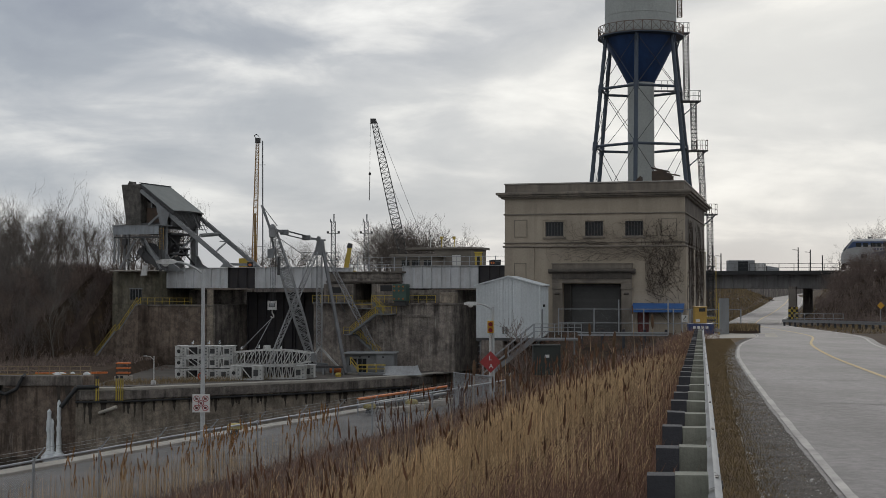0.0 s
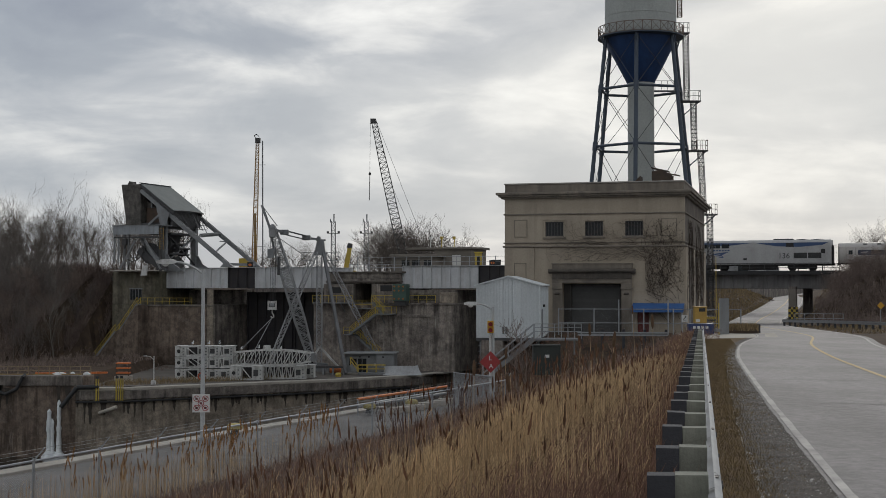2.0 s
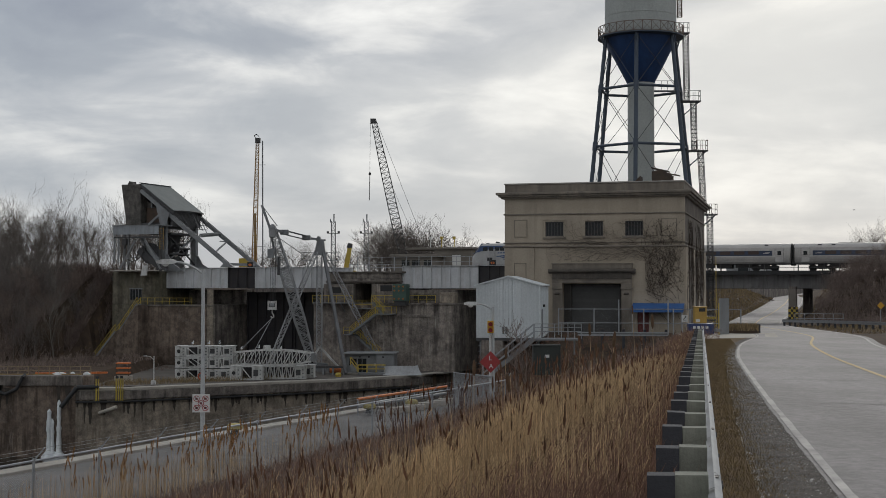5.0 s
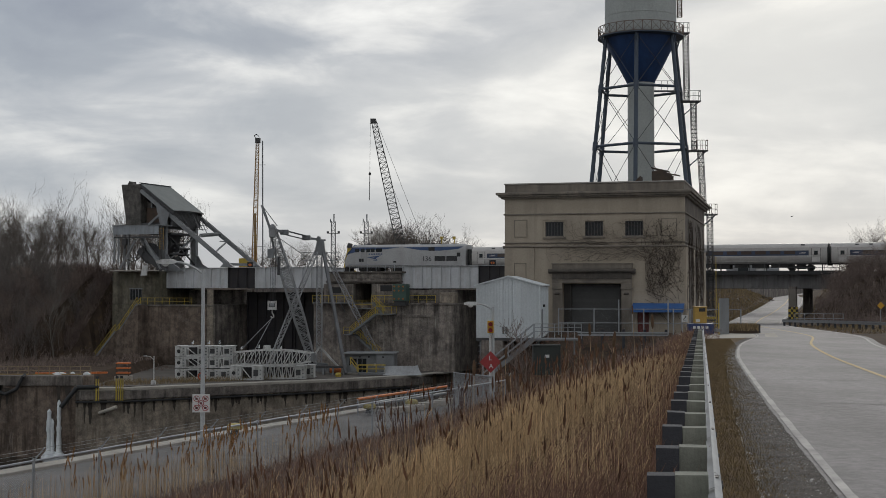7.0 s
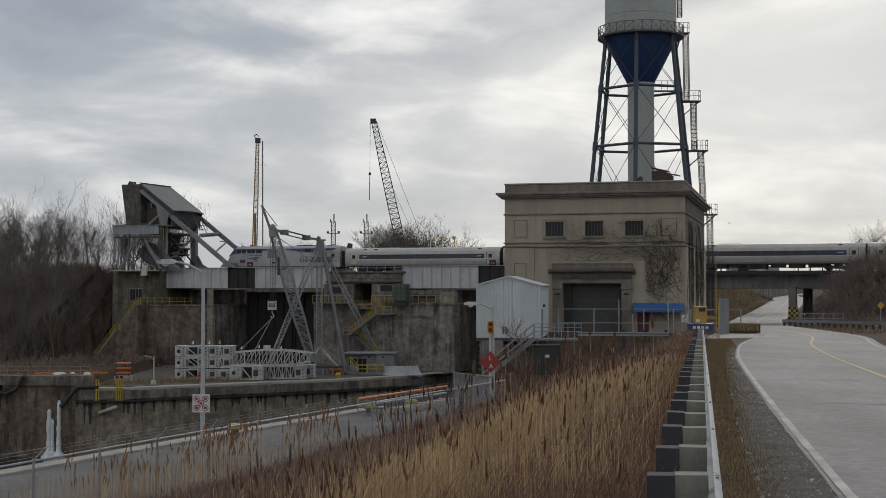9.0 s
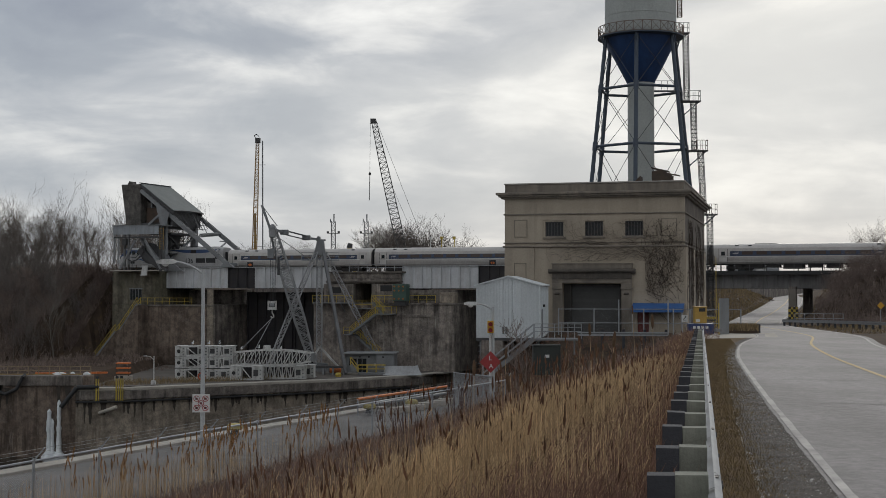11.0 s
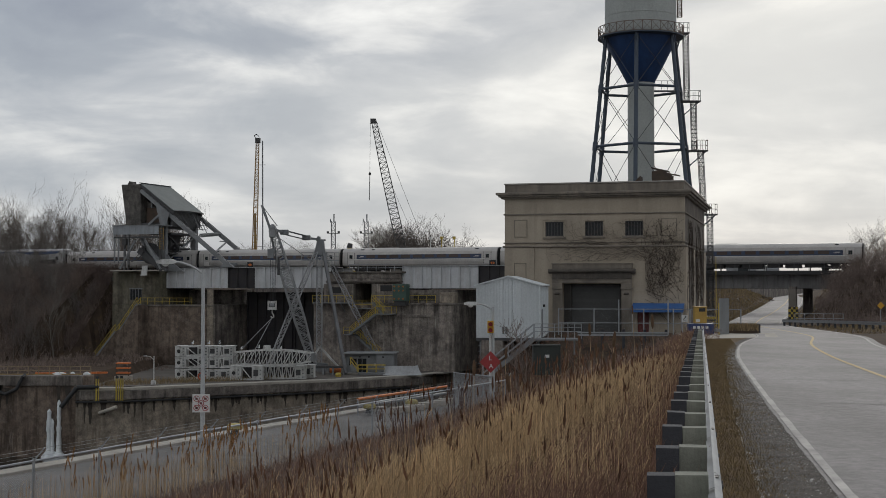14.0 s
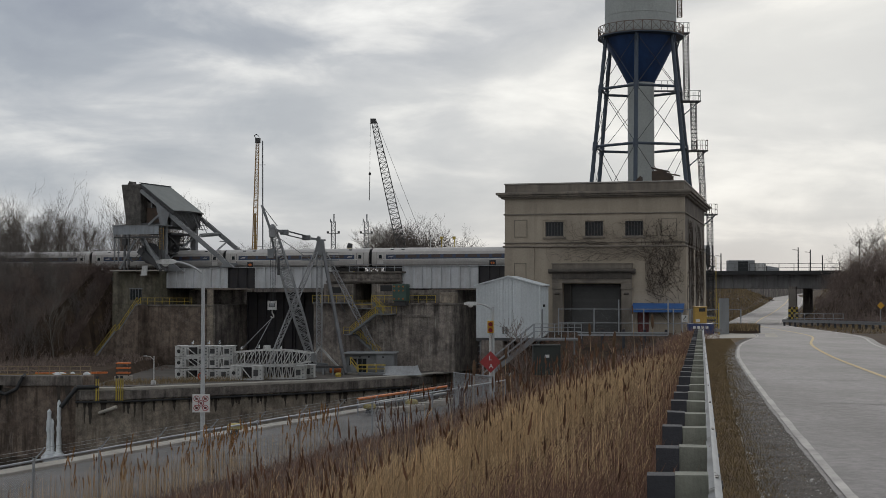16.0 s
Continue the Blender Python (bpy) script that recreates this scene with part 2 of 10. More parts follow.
GALLERY_GREY = mat("dull_blue_grey_sheet", (0.30, 0.325, 0.345), (0.235, 0.25, 0.265), 0.65, scale=0.5, fine=8, streak=0.4, streak_col=(0.12, 0.115, 0.11), streak_scale=2.0)
GREY_STEEL = mat("grey_painted_steel", (0.225, 0.235, 0.24), (0.165, 0.17, 0.175), 0.6, scale=0.5, fine=10, spots=0.3, spot_col=(0.15, 0.11, 0.08))
LEG_GREY = mat("dark_grey_leg_paint", (0.15, 0.152, 0.155), (0.105, 0.106, 0.11), 0.65, scale=0.6, fine=9, streak=0.4)
DERRICK_STEEL = mat("derrick_grey_paint", (0.37, 0.375, 0.38), (0.26, 0.263, 0.267), 0.65, scale=0.6, fine=9, streak=0.3, streak_col=(0.06, 0.05, 0.045), spots=0.4, spot_col=(0.26, 0.25, 0.24))
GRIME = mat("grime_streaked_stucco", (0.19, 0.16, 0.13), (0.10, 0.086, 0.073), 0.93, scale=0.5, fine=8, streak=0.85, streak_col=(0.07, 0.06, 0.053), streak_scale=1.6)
PORTAL_STONE = mat("soot_blackened_portal_stone", (0.12, 0.105, 0.09), (0.065, 0.058, 0.05), 0.93, scale=0.6, fine=8, streak=0.6, streak_col=(0.045, 0.04, 0.036), streak_scale=1.4, spots=0.25, spot_col=(0.30, 0.27, 0.23))
REVEAL_DARK = mat("dark_brown_reveal", (0.055, 0.050, 0.045), (0.038, 0.035, 0.032), 0.9, scale=0.8, fine=8)
RUST_LAMP = mat("rusty_amber_lamp_cup", (0.34, 0.15, 0.035), (0.22, 0.09, 0.03), 0.6, scale=3)
PALE_STEEL = mat("pale_grey_girder_paint", (0.56, 0.57, 0.58), (0.47, 0.48, 0.49), 0.55, scale=0.5, fine=8, streak=0.35, streak_col=(0.28, 0.25, 0.22), streak_scale=1.6)
WHITE_STEEL = mat("worn_white_grey_steel", (0.61, 0.61, 0.59), (0.47, 0.47, 0.455), 0.75, scale=0.6, fine=8, streak=0.5, streak_col=(0.13, 0.11, 0.095), streak_scale=2.5, spots=0.45, spot_col=(0.16, 0.13, 0.105))
FLUME = mat("pale_galvanised_flume_sheet", (0.40, 0.41, 0.415), (0.31, 0.32, 0.325), 0.55, 0.2, scale=0.5, fine=8, streak=0.4, streak_col=(0.2, 0.19, 0.18), streak_scale=3.0)
DARK_STEEL = mat("dark_weathered_steel", (0.06, 0.06, 0.062), (0.04, 0.04, 0.04), 0.6, scale=0.7, fine=9, spots=0.3, spot_col=(0.09, 0.06, 0.045))
BRIDGE_STEEL = mat("rail_bridge_dark_grey_steel", (0.22, 0.215, 0.212), (0.145, 0.14, 0.14), 0.7, scale=0.4, fine=7, streak=0.55, streak_col=(0.05, 0.045, 0.04), streak_scale=1.4)
RUST = mat("rusty_brown_steel", (0.10, 0.065, 0.045), (0.06, 0.045, 0.035), 0.85, scale=0.8, fine=12)
YELLOW = mat("safety_yellow_paint", (0.50, 0.37, 0.055), (0.40, 0.29, 0.05), 0.55, scale=1.2, fine=12, spots=0.3, spot_col=(0.2, 0.13, 0.06))
DULL_YELLOW = mat("chalky_bollard_yellow", (0.38, 0.32, 0.11), (0.27, 0.22, 0.09), 0.8, scale=2.5, fine=12, spots=0.5, spot_col=(0.16, 0.13, 0.08))
ORANGE = mat("faded_orange_paint", (0.62, 0.17, 0.035), (0.5, 0.14, 0.035), 0.6, scale=1.2)
GREEN_BOX = mat("dark_green_paint", (0.05, 0.10, 0.08), (0.04, 0.075, 0.06), 0.55)
NAVY = mat("navy_blue_tank_paint", (0.02, 0.06, 0.17), (0.014, 0.04, 0.115), 0.55, scale=0.4, fine=5, streak=0.35, streak_col=(0.008, 0.016, 0.04), streak_scale=1.0)
SLATE = mat("slate_blue_leg_paint", (0.055, 0.075, 0.105), (0.045, 0.06, 0.08), 0.55, scale=0.6)
TANK_WHITE = mat("pale_grey_green_tank_paint", (0.40, 0.42, 0.40), (0.34, 0.36, 0.345), 0.6, scale=0.3, fine=5, streak=0.2, streak_col=(0.25, 0.25, 0.23), streak_scale=1.2)
SHED_WHITE = mat("white_corrugated_siding", (0.62, 0.65, 0.66), (0.56, 0.59, 0.60), 0.5, scale=0.4, fine=8, streak=0.15, streak_col=(0.38, 0.38, 0.36))
BLUE_TARP = mat("bright_blue_awning", (0.032, 0.115, 0.32), (0.026, 0.09, 0.25), 0.6)
ASPHALT = wear_asphalt("worn_grey_asphalt")
ASPHALT_DECK = mat("pale_deck_asphalt", (0.185, 0.174, 0.166), (0.10, 0.095, 0.09), 0.9, scale=0.3, fine=7, spots=0.8, spot_col=(0.22, 0.21, 0.20), spec=0.25)
CRACK = mat("dark_crack_filler", (0.07, 0.068, 0.068), (0.11, 0.105, 0.10), 0.8)
GRAVEL = mat("shoulder_gravel", (0.125, 0.106, 0.09), (0.058, 0.048, 0.041), 0.95, scale=4, fine=55, bump=1.0, spots=0.4, spot_col=(0.24, 0.22, 0.195))
STONE = mat("loose_grey_stone", (0.62, 0.6, 0.57), (0.18, 0.165, 0.145), 0.9, scale=3, bump=0, island=0.55)
LAMP_GREY = mat("pale_grey_lamp_pole_paint", (0.47, 0.48, 0.48), (0.40, 0.41, 0.41), 0.55, scale=0.8)
LINE_WHITE = mat("worn_white_road_paint", (0.40, 0.38, 0.36), (0.20, 0.19, 0.185), 0.75, scale=1.4, fine=14, spots=1.0, spot_col=(0.165, 0.158, 0.155))
LINE_YELLOW = mat("worn_yellow_road_paint", (0.55, 0.38, 0.13), (0.42, 0.31, 0.14), 0.75, scale=2.0, fine=30, spots=0.3, spot_col=(0.22, 0.2, 0.17))
EARTH = mat("dead_grass_and_earth", (0.095, 0.069, 0.051), (0.052, 0.039, 0.031), 0.97, scale=0.35, fine=7, bump=0.8, spots=0.5, spot_col=(0.155, 0.105, 0.058), spec=0.1)
VERGE = mat("brown_dead_turf", (0.185, 0.125, 0.072), (0.10, 0.07, 0.044), 0.97, scale=1.6, fine=40, bump=0.8, spots=0.5, spot_col=(0.24, 0.175, 0.10), spec=0.1)
DRY_GRASS = mat("short_dead_grass", (0.27, 0.195, 0.10), (0.15, 0.112, 0.062), 0.95, scale=3, fine=30, island=0.5)
REED = mat("golden_dry_reed", (0.60, 0.43, 0.24), (0.36, 0.245, 0.138), 0.85, scale=0.3, fine=6, bump=0, island=0.55)
REED_DARK = mat("brown_reed_plume", (0.165, 0.082, 0.045), (0.09, 0.046, 0.028), 0.9, scale=0.4, fine=6, bump=0, island=0.5)
OSIER = mat("red_brown_osier_bark", (0.085, 0.045, 0.04), (0.06, 0.035, 0.032), 0.85, scale=2, fine=12, bump=0, island=0.3)
FEATHER = mat("orange_brown_reed_feather", (0.36, 0.20, 0.085), (0.24, 0.125, 0.055), 0.95, scale=0.6, fine=6, bump=0, island=0.5)
CATTAIL = mat("dark_brown_cattail", (0.09, 0.05, 0.028), (0.14, 0.09, 0.05), 0.95, scale=6, fine=30, bump=0.5)
BRUSH = mat("bare_grey_brown_brush", (0.245, 0.19, 0.16), (0.155, 0.115, 0.10), 0.95, scale=0.15, fine=4, bump=0, island=0.35)
BRUSH_RED = mat("reddish_dead_weeds", (0.25, 0.145, 0.10), (0.165, 0.095, 0.07), 0.95, scale=0.3, fine=6, bump=0, island=0.45)
BARK = mat("bare_tree_bark", (0.145, 0.122, 0.104), (0.095, 0.08, 0.07), 0.95, scale=1.0, fine=12, bump=0, island=0.3)
BARK_GREY = mat("dull_grey_sapling_bark", (0.165, 0.145, 0.13), (0.11, 0.095, 0.085), 0.95, scale=1.0, fine=12, bump=0, island=0.4)
BARK_PALE = mat("pale_birch_bark", (0.26, 0.24, 0.21), (0.17, 0.155, 0.135), 0.9, scale=1.0, fine=12, bump=0)
GALV = mat("galvanised_rail_steel", (0.34, 0.35, 0.36), (0.27, 0.28, 0.29), 0.7, 0.1, scale=1.5, fine=18, spots=0.2, spot_col=(0.33, 0.32, 0.31))
FENCE_RAIL = mat("bright_galvanised_pipe", (0.40, 0.42, 0.45), (0.32, 0.335, 0.36), 0.55, 0.2, scale=2, fine=20)
GALV_POST = mat("galvanised_fence_pipe", (0.34, 0.355, 0.37), (0.28, 0.29, 0.30), 0.5, 0.3, scale=2, fine=20)
POST_WOOD = mat("grey_green_treated_wood", (0.255, 0.26, 0.215), (0.19, 0.195, 0.16), 0.9, scale=3, fine=26, bump=0.3, streak=0.4, streak_col=(0.13, 0.125, 0.10), streak_scale=14)
POST_DARK = mat("dark_creosoted_wood", (0.040, 0.041, 0.047), (0.055, 0.055, 0.062), 0.9, scale=3, fine=30, bump=0.3)
RUST_RAIL = mat("rust_spotted_rail_paint", (0.20, 0.16, 0.135), (0.13, 0.09, 0.07), 0.75, scale=1.5, fine=9, spots=0.4)
RUST_YELLOW = mat("rust_eaten_yellow_paint", (0.30, 0.21, 0.07), (0.17, 0.10, 0.05), 0.8, scale=1.5, fine=9, spots=0.5)
SILVER = mat("silver_locomotive_paint", (0.40, 0.40, 0.395), (0.34, 0.335, 0.33), 0.5, 0.1, scale=0.5, fine=6, streak=0.22, streak_col=(0.24, 0.22, 0.2), streak_scale=0.9)
STAINLESS = mat("fluted_stainless_steel", (0.46, 0.435, 0.41), (0.40, 0.38, 0.36), 0.42, 0.45, scale=0.5, fine=5, streak=0.3, streak_col=(0.28, 0.255, 0.23), streak_scale=0.8, flute=6.0)
BAND_BLUE = mat("dark_navy_window_band", (0.026, 0.040, 0.085), (0.020, 0.030, 0.062), 0.4, scale=0.6)
ROOF_STEEL = mat("dull_coach_roof_steel", (0.50, 0.475, 0.45), (0.44, 0.42, 0.40), 0.5, 0.2, scale=0.6, fine=6)
TRAIN_BLUE = mat("blue_livery_stripe", (0.045, 0.085, 0.19), (0.038, 0.07, 0.155), 0.45, scale=0.6)
UNDER = mat("grimy_underframe", (0.032, 0.030, 0.028), (0.022, 0.02, 0.02), 0.85, scale=1.5)
TRACK_RAIL = mat("worn_track_rail", (0.13, 0.10, 0.08), (0.09, 0.07, 0.058), 0.5, 0.6)
TIE = mat("weathered_railway_tie", (0.07, 0.058, 0.048), (0.05, 0.042, 0.036), 0.95)
BALLAST = mat("grey_track_ballast", (0.18, 0.165, 0.15), (0.12, 0.11, 0.10), 0.97, scale=2, fine=18, bump=0.8)
GLASS = glass_mat("dark_window_glass")
TINTED = glass_mat("brown_tinted_coach_glass", (0.075, 0.055, 0.046), 0.15)
PLAIN_WHITE = mat("white_sign_face", (0.62, 0.62, 0.60), (0.55, 0.55, 0.53), 0.5)
SIGN_RED = mat("red_sign_face", (0.33, 0.035, 0.035), (0.28, 0.03, 0.03), 0.5)
SIGN_YELLOW = mat("amber_warning_sign_face", (0.62, 0.33, 0.02), (0.55, 0.29, 0.02), 0.5)
BLACK = mat("matt_black", (0.015, 0.015, 0.016), (0.022, 0.022, 0.022), 0.6)
ICE = mat("dirty_white_ice", (0.72, 0.75, 0.76), (0.56, 0.59, 0.60), 0.35, scale=1.5, fine=6, bump=0.5)
GULL = mat("white_gull_feathers", (0.70, 0.70, 0.70), (0.58, 0.59, 0.60), 0.9)
CAT_YELLOW = mat("generator_yellow", (0.38, 0.235, 0.045), (0.31, 0.19, 0.04), 0.55)
TANK_BLUE = mat("deep_blue_trailer_paint", (0.02, 0.035, 0.12), (0.016, 0.03, 0.09), 0.5)
DARK_GREEN = mat("near_black_green_cabinet_paint", (0.02, 0.026, 0.022), (0.028, 0.034, 0.03), 0.55)
HUT_BEIGE = mat("beige_hut_render", (0.20, 0.18, 0.155), (0.155, 0.14, 0.12), 0.9, scale=0.4, streak=0.3, streak_col=(0.14, 0.125, 0.105))
WATER = glass_mat("dark_still_water", (0.02, 0.022, 0.018), 0.06)
MULLION = mat("grey_window_bars", (0.07, 0.073, 0.072), (0.055, 0.055, 0.055), 0.6)
DOOR_GREY = mat("dark_grey_roller_door", (0.075, 0.075, 0.073), (0.06, 0.06, 0.058), 0.7, scale=0.4, fine=6)
RED_DOOR = mat("dull_red_door", (0.15, 0.03, 0.025), (0.11, 0.025, 0.02), 0.6)
VINE = mat("bare_brown_vine", (0.07, 0.052, 0.04), (0.05, 0.038, 0.03), 0.95, bump=0)
CABLE = mat("thin_dark_cable", (0.05, 0.05, 0.052), None, 0.6, bump=0)
CONCRETE_MID = mat("grey_brown_pier_concrete", (0.21, 0.19, 0.165), (0.15, 0.135, 0.115), 0.9, scale=0.5, streak=0.4)
CONCRETE_DARKER = wall_mat("darker_old_concrete", (0.21, 0.187, 0.165), (0.125, 0.11, 0.098), (0.03, 0.02, 0.018), (0.26, 0.24, 0.21), 0.8, 0.5, 0.15)
STAIN = mat("dark_wet_seepage", (0.05, 0.038, 0.028), (0.032, 0.026, 0.02), 0.7, scale=1.2)
HELM_RED = mat("orange_red_life_ring", (0.5, 0.09, 0.03), (0.42, 0.07, 0.03), 0.6)


# ---- mesh helpers ----
class M:
    """Vertices and faces gathered for one mesh."""

    def __init__(self):
        self.v, self.f = [], []

    def add(self, vs, fs):
        n = len(self.v)
        self.v += [tuple(p) for p in vs]
        self.f += [tuple(i + n for i in q) for q in fs]
        return self

    def box(self, x0, x1, y0, y1, z0, z1):
        return self.add([(x0, y0, z0), (x1, y0, z0), (x1, y1, z0), (x0, y1, z0), (x0, y0, z1), (x1, y0, z1), (x1, y1, z1), (x0, y1, z1)],
                        [(0, 3, 2, 1), (4, 5, 6, 7), (0, 1, 5, 4), (1, 2, 6, 5), (2, 3, 7, 6), (3, 0, 4, 7)])

    def beam(self, p, q, w, h=None):
        """A square bar from p to q, w wide and h high."""
        h = h or w
        p, q = Vector(p), Vector(q)
        d = (q - p).normalized()
        up = Vector((0, 0, 1)) if abs(d.z) < 0.98 else Vector((0, 1, 0))
        s = d.cross(up).normalized() * (w / 2)
        u = s.cross(d).normalized() * (h / 2)
        return self.add([p - s - u, p + s - u, p + s + u, p - s + u, q - s - u, q + s - u, q + s + u, q - s + u],
                        [(0, 3, 2, 1), (4, 5, 6, 7), (0, 1, 5, 4), (1, 2, 6, 5), (2, 3, 7, 6), (3, 0, 4, 7)])

    def tube(self, p, q, r, r2=None, n=8, caps=True):
        r2 = r if r2 is None else r2
        p, q = Vector(p), Vector(q)
        d = (q - p).normalized()
        up = Vector((0, 0, 1)) if abs(d.z) < 0.98 else Vector((0, 1, 0))
        s = d.cross(up).normalized()
        u = s.cross(d)
        ring = [s * math.cos(2 * math.pi * i / n) + u * math.sin(2 * math.pi * i / n) for i in range(n)]
        fs = [(i, (i + 1) % n, n + (i + 1) % n, n + i) for i in range(n)]
        return self.add([p + k * r for k in ring] + [q + k * r2 for k in ring], fs + ([tuple(range(n - 1, -1, -1)), tuple(range(n, 2 * n))] if caps else []))

    def path(self, pts, r, n=6):
        for p, q in zip(pts, pts[1:]):
            self.tube(p, q, r, r, n)
        return self

    def lathe(self, prof, n=24, x=0.0, y=0.0):
        vs = [(x + r * math.cos(2 * math.pi * i / n), y + r * math.sin(2 * math.pi * i / n), z) for r, z in prof for i in range(n)]
        fs = [(k * n + i, k * n + (i + 1) % n, (k + 1) * n + (i + 1) % n, (k + 1) * n + i) for k in range(len(prof) - 1) for i in range(n)]
        return self.add(vs, fs + [tuple(range(n - 1, -1, -1)), tuple(range((len(prof) - 1) * n, len(prof) * n))])

    def prism(self, poly, lo, hi, axis="y"):
        """A polygon pushed along an axis: poly in (x, z) for y, (y, z) for x, (x, y) for z."""
        n = len(poly)

        def at(p, k):
            return {"y": (p[0], k, p[1]), "x": (k, p[0], p[1]), "z": (p[0], p[1], k)}[axis]
        fs = [(i, (i + 1) % n, n + (i + 1) % n, n + i) for i in range(n)]
        return self.add([at(p, lo) for p in poly] + [at(p, hi) for p in poly], fs + [tuple(range(n - 1, -1, -1)), tuple(range(n, 2 * n))])

    def quadsheet(self, rows):
        """A sheet through rows of points."""
        k = len(rows[0])
        return self.add([p for r in rows for p in r], [(i * k + j, i * k + j + 1, (i + 1) * k + j + 1, (i + 1) * k + j) for i in range(len(rows) - 1) for j in range(k - 1)])

    def lattice(self, p, q, widths, bays, chord, brace):
        """A four-chord lattice boom; widths runs from p to q."""
        p, q = Vector(p), Vector(q)
        d = (q - p).normalized()
        up = Vector((0, 1, 0))
        s = d.cross(up).normalized()
        u = s.cross(d).normalized()
        sec = []
        for i in range(bays + 1):
            k = i / bays * (len(widths) - 1)
            j = min(int(k), len(widths) - 2)
            w = (widths[j] + (widths[j + 1] - widths[j]) * (k - j)) / 2
            c = p + (q - p) * (i / bays)
            sec.append([c - s * w - u * w, c + s * w - u * w, c + s * w + u * w, c - s * w + u * w])
        for a, b in zip(sec, sec[1:]):
            for i in range(4):
                self.beam(a[i], b[i], chord)
        for i in range(bays):
            for j in range(4):
                a, b = (sec[i][j], sec[i + 1][(j + 1) % 4]) if i % 2 else (sec[i][(j + 1) % 4], sec[i + 1][j])
                self.beam(a, b, brace)
                self.beam(sec[i][j], sec[i][(j + 1) % 4], brace)
        return self


def mesh_of(name, m, material, smooth=False):
    me = bpy.data.meshes.new(name)
    me.from_pydata(m.v, [], m.f)
    me.materials.append(material)
    b = bmesh.new()
    b.from_mesh(me)
    bmesh.ops.recalc_face_normals(b, faces=b.faces)
    b.to_mesh(me)
    b.free()
    if smooth:
        me.shade_smooth()
        me.set_sharp_from_angle(angle=radians(38))
    return me


def part(name, m, material, parent=None, label="", smooth=False, bevel=0.0):
    ob = new(name, m if isinstance(m, bpy.types.Mesh) else mesh_of(name, m, material, smooth))
    if parent is not None:
        ob.parent = parent
    if label:
        ob["label"] = label
    if bevel:
        mod = ob.modifiers.new("worn_edge", "BEVEL")
        mod.width, mod.segments, mod.limit_method = bevel, 2, "ANGLE"
    return ob


def thing(name, m, label, category, group="", kind=""):
    ob = new(name)
    ob.empty_display_size = 0.3
    ob.matrix_world = m
    return tagged(ob, label, category, group, kind)


def setting(name, m, material, label, category, bevel=0.0, smooth=False, kind="structure"):
    return tagged(part(name, m, material, None, label, smooth, bevel), label, category, "", kind)


def lettering(name, text, size, material, parent, m, label=""):
    """Raised letters, standing in the local xz plane, facing -y."""
    cu = bpy.data.curves.new(name, "FONT")
    cu.body, cu.size, cu.extrude, cu.align_x = text, size, 0.01, "CENTER"
    tmp = new("tmp", cu)
    me = bpy.data.meshes.new_from_object(tmp)
    bpy.data.objects.remove(tmp)
    me.materials.clear()
    me.materials.append(material)
    ob = part(name, me, material, parent, label)
    ob.matrix_local = m @ pose(0, 0, 0, 90)
    return ob


# the railway's own frame: a along the track to the right, b away across it
RAIL_TURN = 21.5
RAIL = pose(0.0, 201.1, 0.0, 0, 0, -RAIL_TURN)
CA, SA = math.cos(radians(RAIL_TURN)), math.sin(radians(RAIL_TURN))


def ab(x, y):
    return CA * x - SA * (y - 201.1), SA * x + CA * (y - 201.1)


def xy(a, b):
    return CA * a + SA * b, 201.1 - SA * a + CA * b


def at_rail(a, b, z, rz=0.0):
    return RAIL @ pose(a, b, z, 0, 0, rz)


# ---- ground, road, lock ----
ROAD = [(1.8, -20), (5.3, 0), (8.6, 18), (12.1, 36.2), (15.5, 53), (19.5, 70), (25.6, 92.2), (30.2, 118), (35.5, 149), (44.6, 188), (63.6, 250), (78, 300), (119, 450), (165, 600)]
PROFILE = [(-60, 0.9), (0, 0.0), (60, -1.02), (120, -2.04), (185, -3.15), (220, -2.75), (250, -2.1), (300, -1.35), (450, 0.5), (600, 1.5), (5000, 2.0)]


def lerp_table(tab, k):
    for (k0, v0), (k1, v1) in zip(tab, tab[1:]):
        if k <= k1:
            return v0 + (v1 - v0) * max(0.0, (k - k0) / (k1 - k0))
    return tab[-1][1]


def road_x(y):
    """The road's centre line, smooth between its known places."""
    p = ROAD
    if y <= p[0][1]:
        return p[0][0] + (y - p[0][1]) * 0.19
    for i in range(len(p) - 1):
        if y <= p[i + 1][1]:
            (x1, y1), (x2, y2) = p[i], p[i + 1]
            x0, y0 = p[max(i - 1, 0)]
            x3, y3 = p[min(i + 2, len(p) - 1)]
            s1 = (x2 - x0) / (y2 - y0)
            s2 = (x3 - x1) / (y3 - y1)
            h, k = y2 - y1, (y - y1) / (y2 - y1)
            return (2 * k**3 - 3 * k * k + 1) * x1 + (k**3 - 2 * k * k + k) * h * s1 + (3 * k * k - 2 * k**3) * x2 + (k**3 - k * k) * h * s2
    return p[-1][0] + (y - p[-1][1]) * 0.3


def road_z(y):
    return lerp_table(PROFILE, y)


def rail_x(y):
    return 1.9 + 0.195 * (y - 9.3)


def fence_x(y):
    return -13.7 + 0.43 * (y - 40.9) + 0.035 * max(0.0, y - 50.0)


def coping_x(y):
    if y <= 70:
        return -17.7 + 0.456 * (y - 56.0)
    return lerp_table([(70.0, -11.32), (78.0, -7.4), (86.0, -3.6), (100.0, 2.9), (114.0, 5.0), (204.0, 29.1), (600.0, 135.0)], y)


def clamp(k):
    return max(0.0, min(1.0, k))


def smooth(k):
    k = clamp(k)
    return k * k * (3 - 2 * k)


def pier_edge_y(x):
    return 161.3 + 0.617 * (x + 43.5)


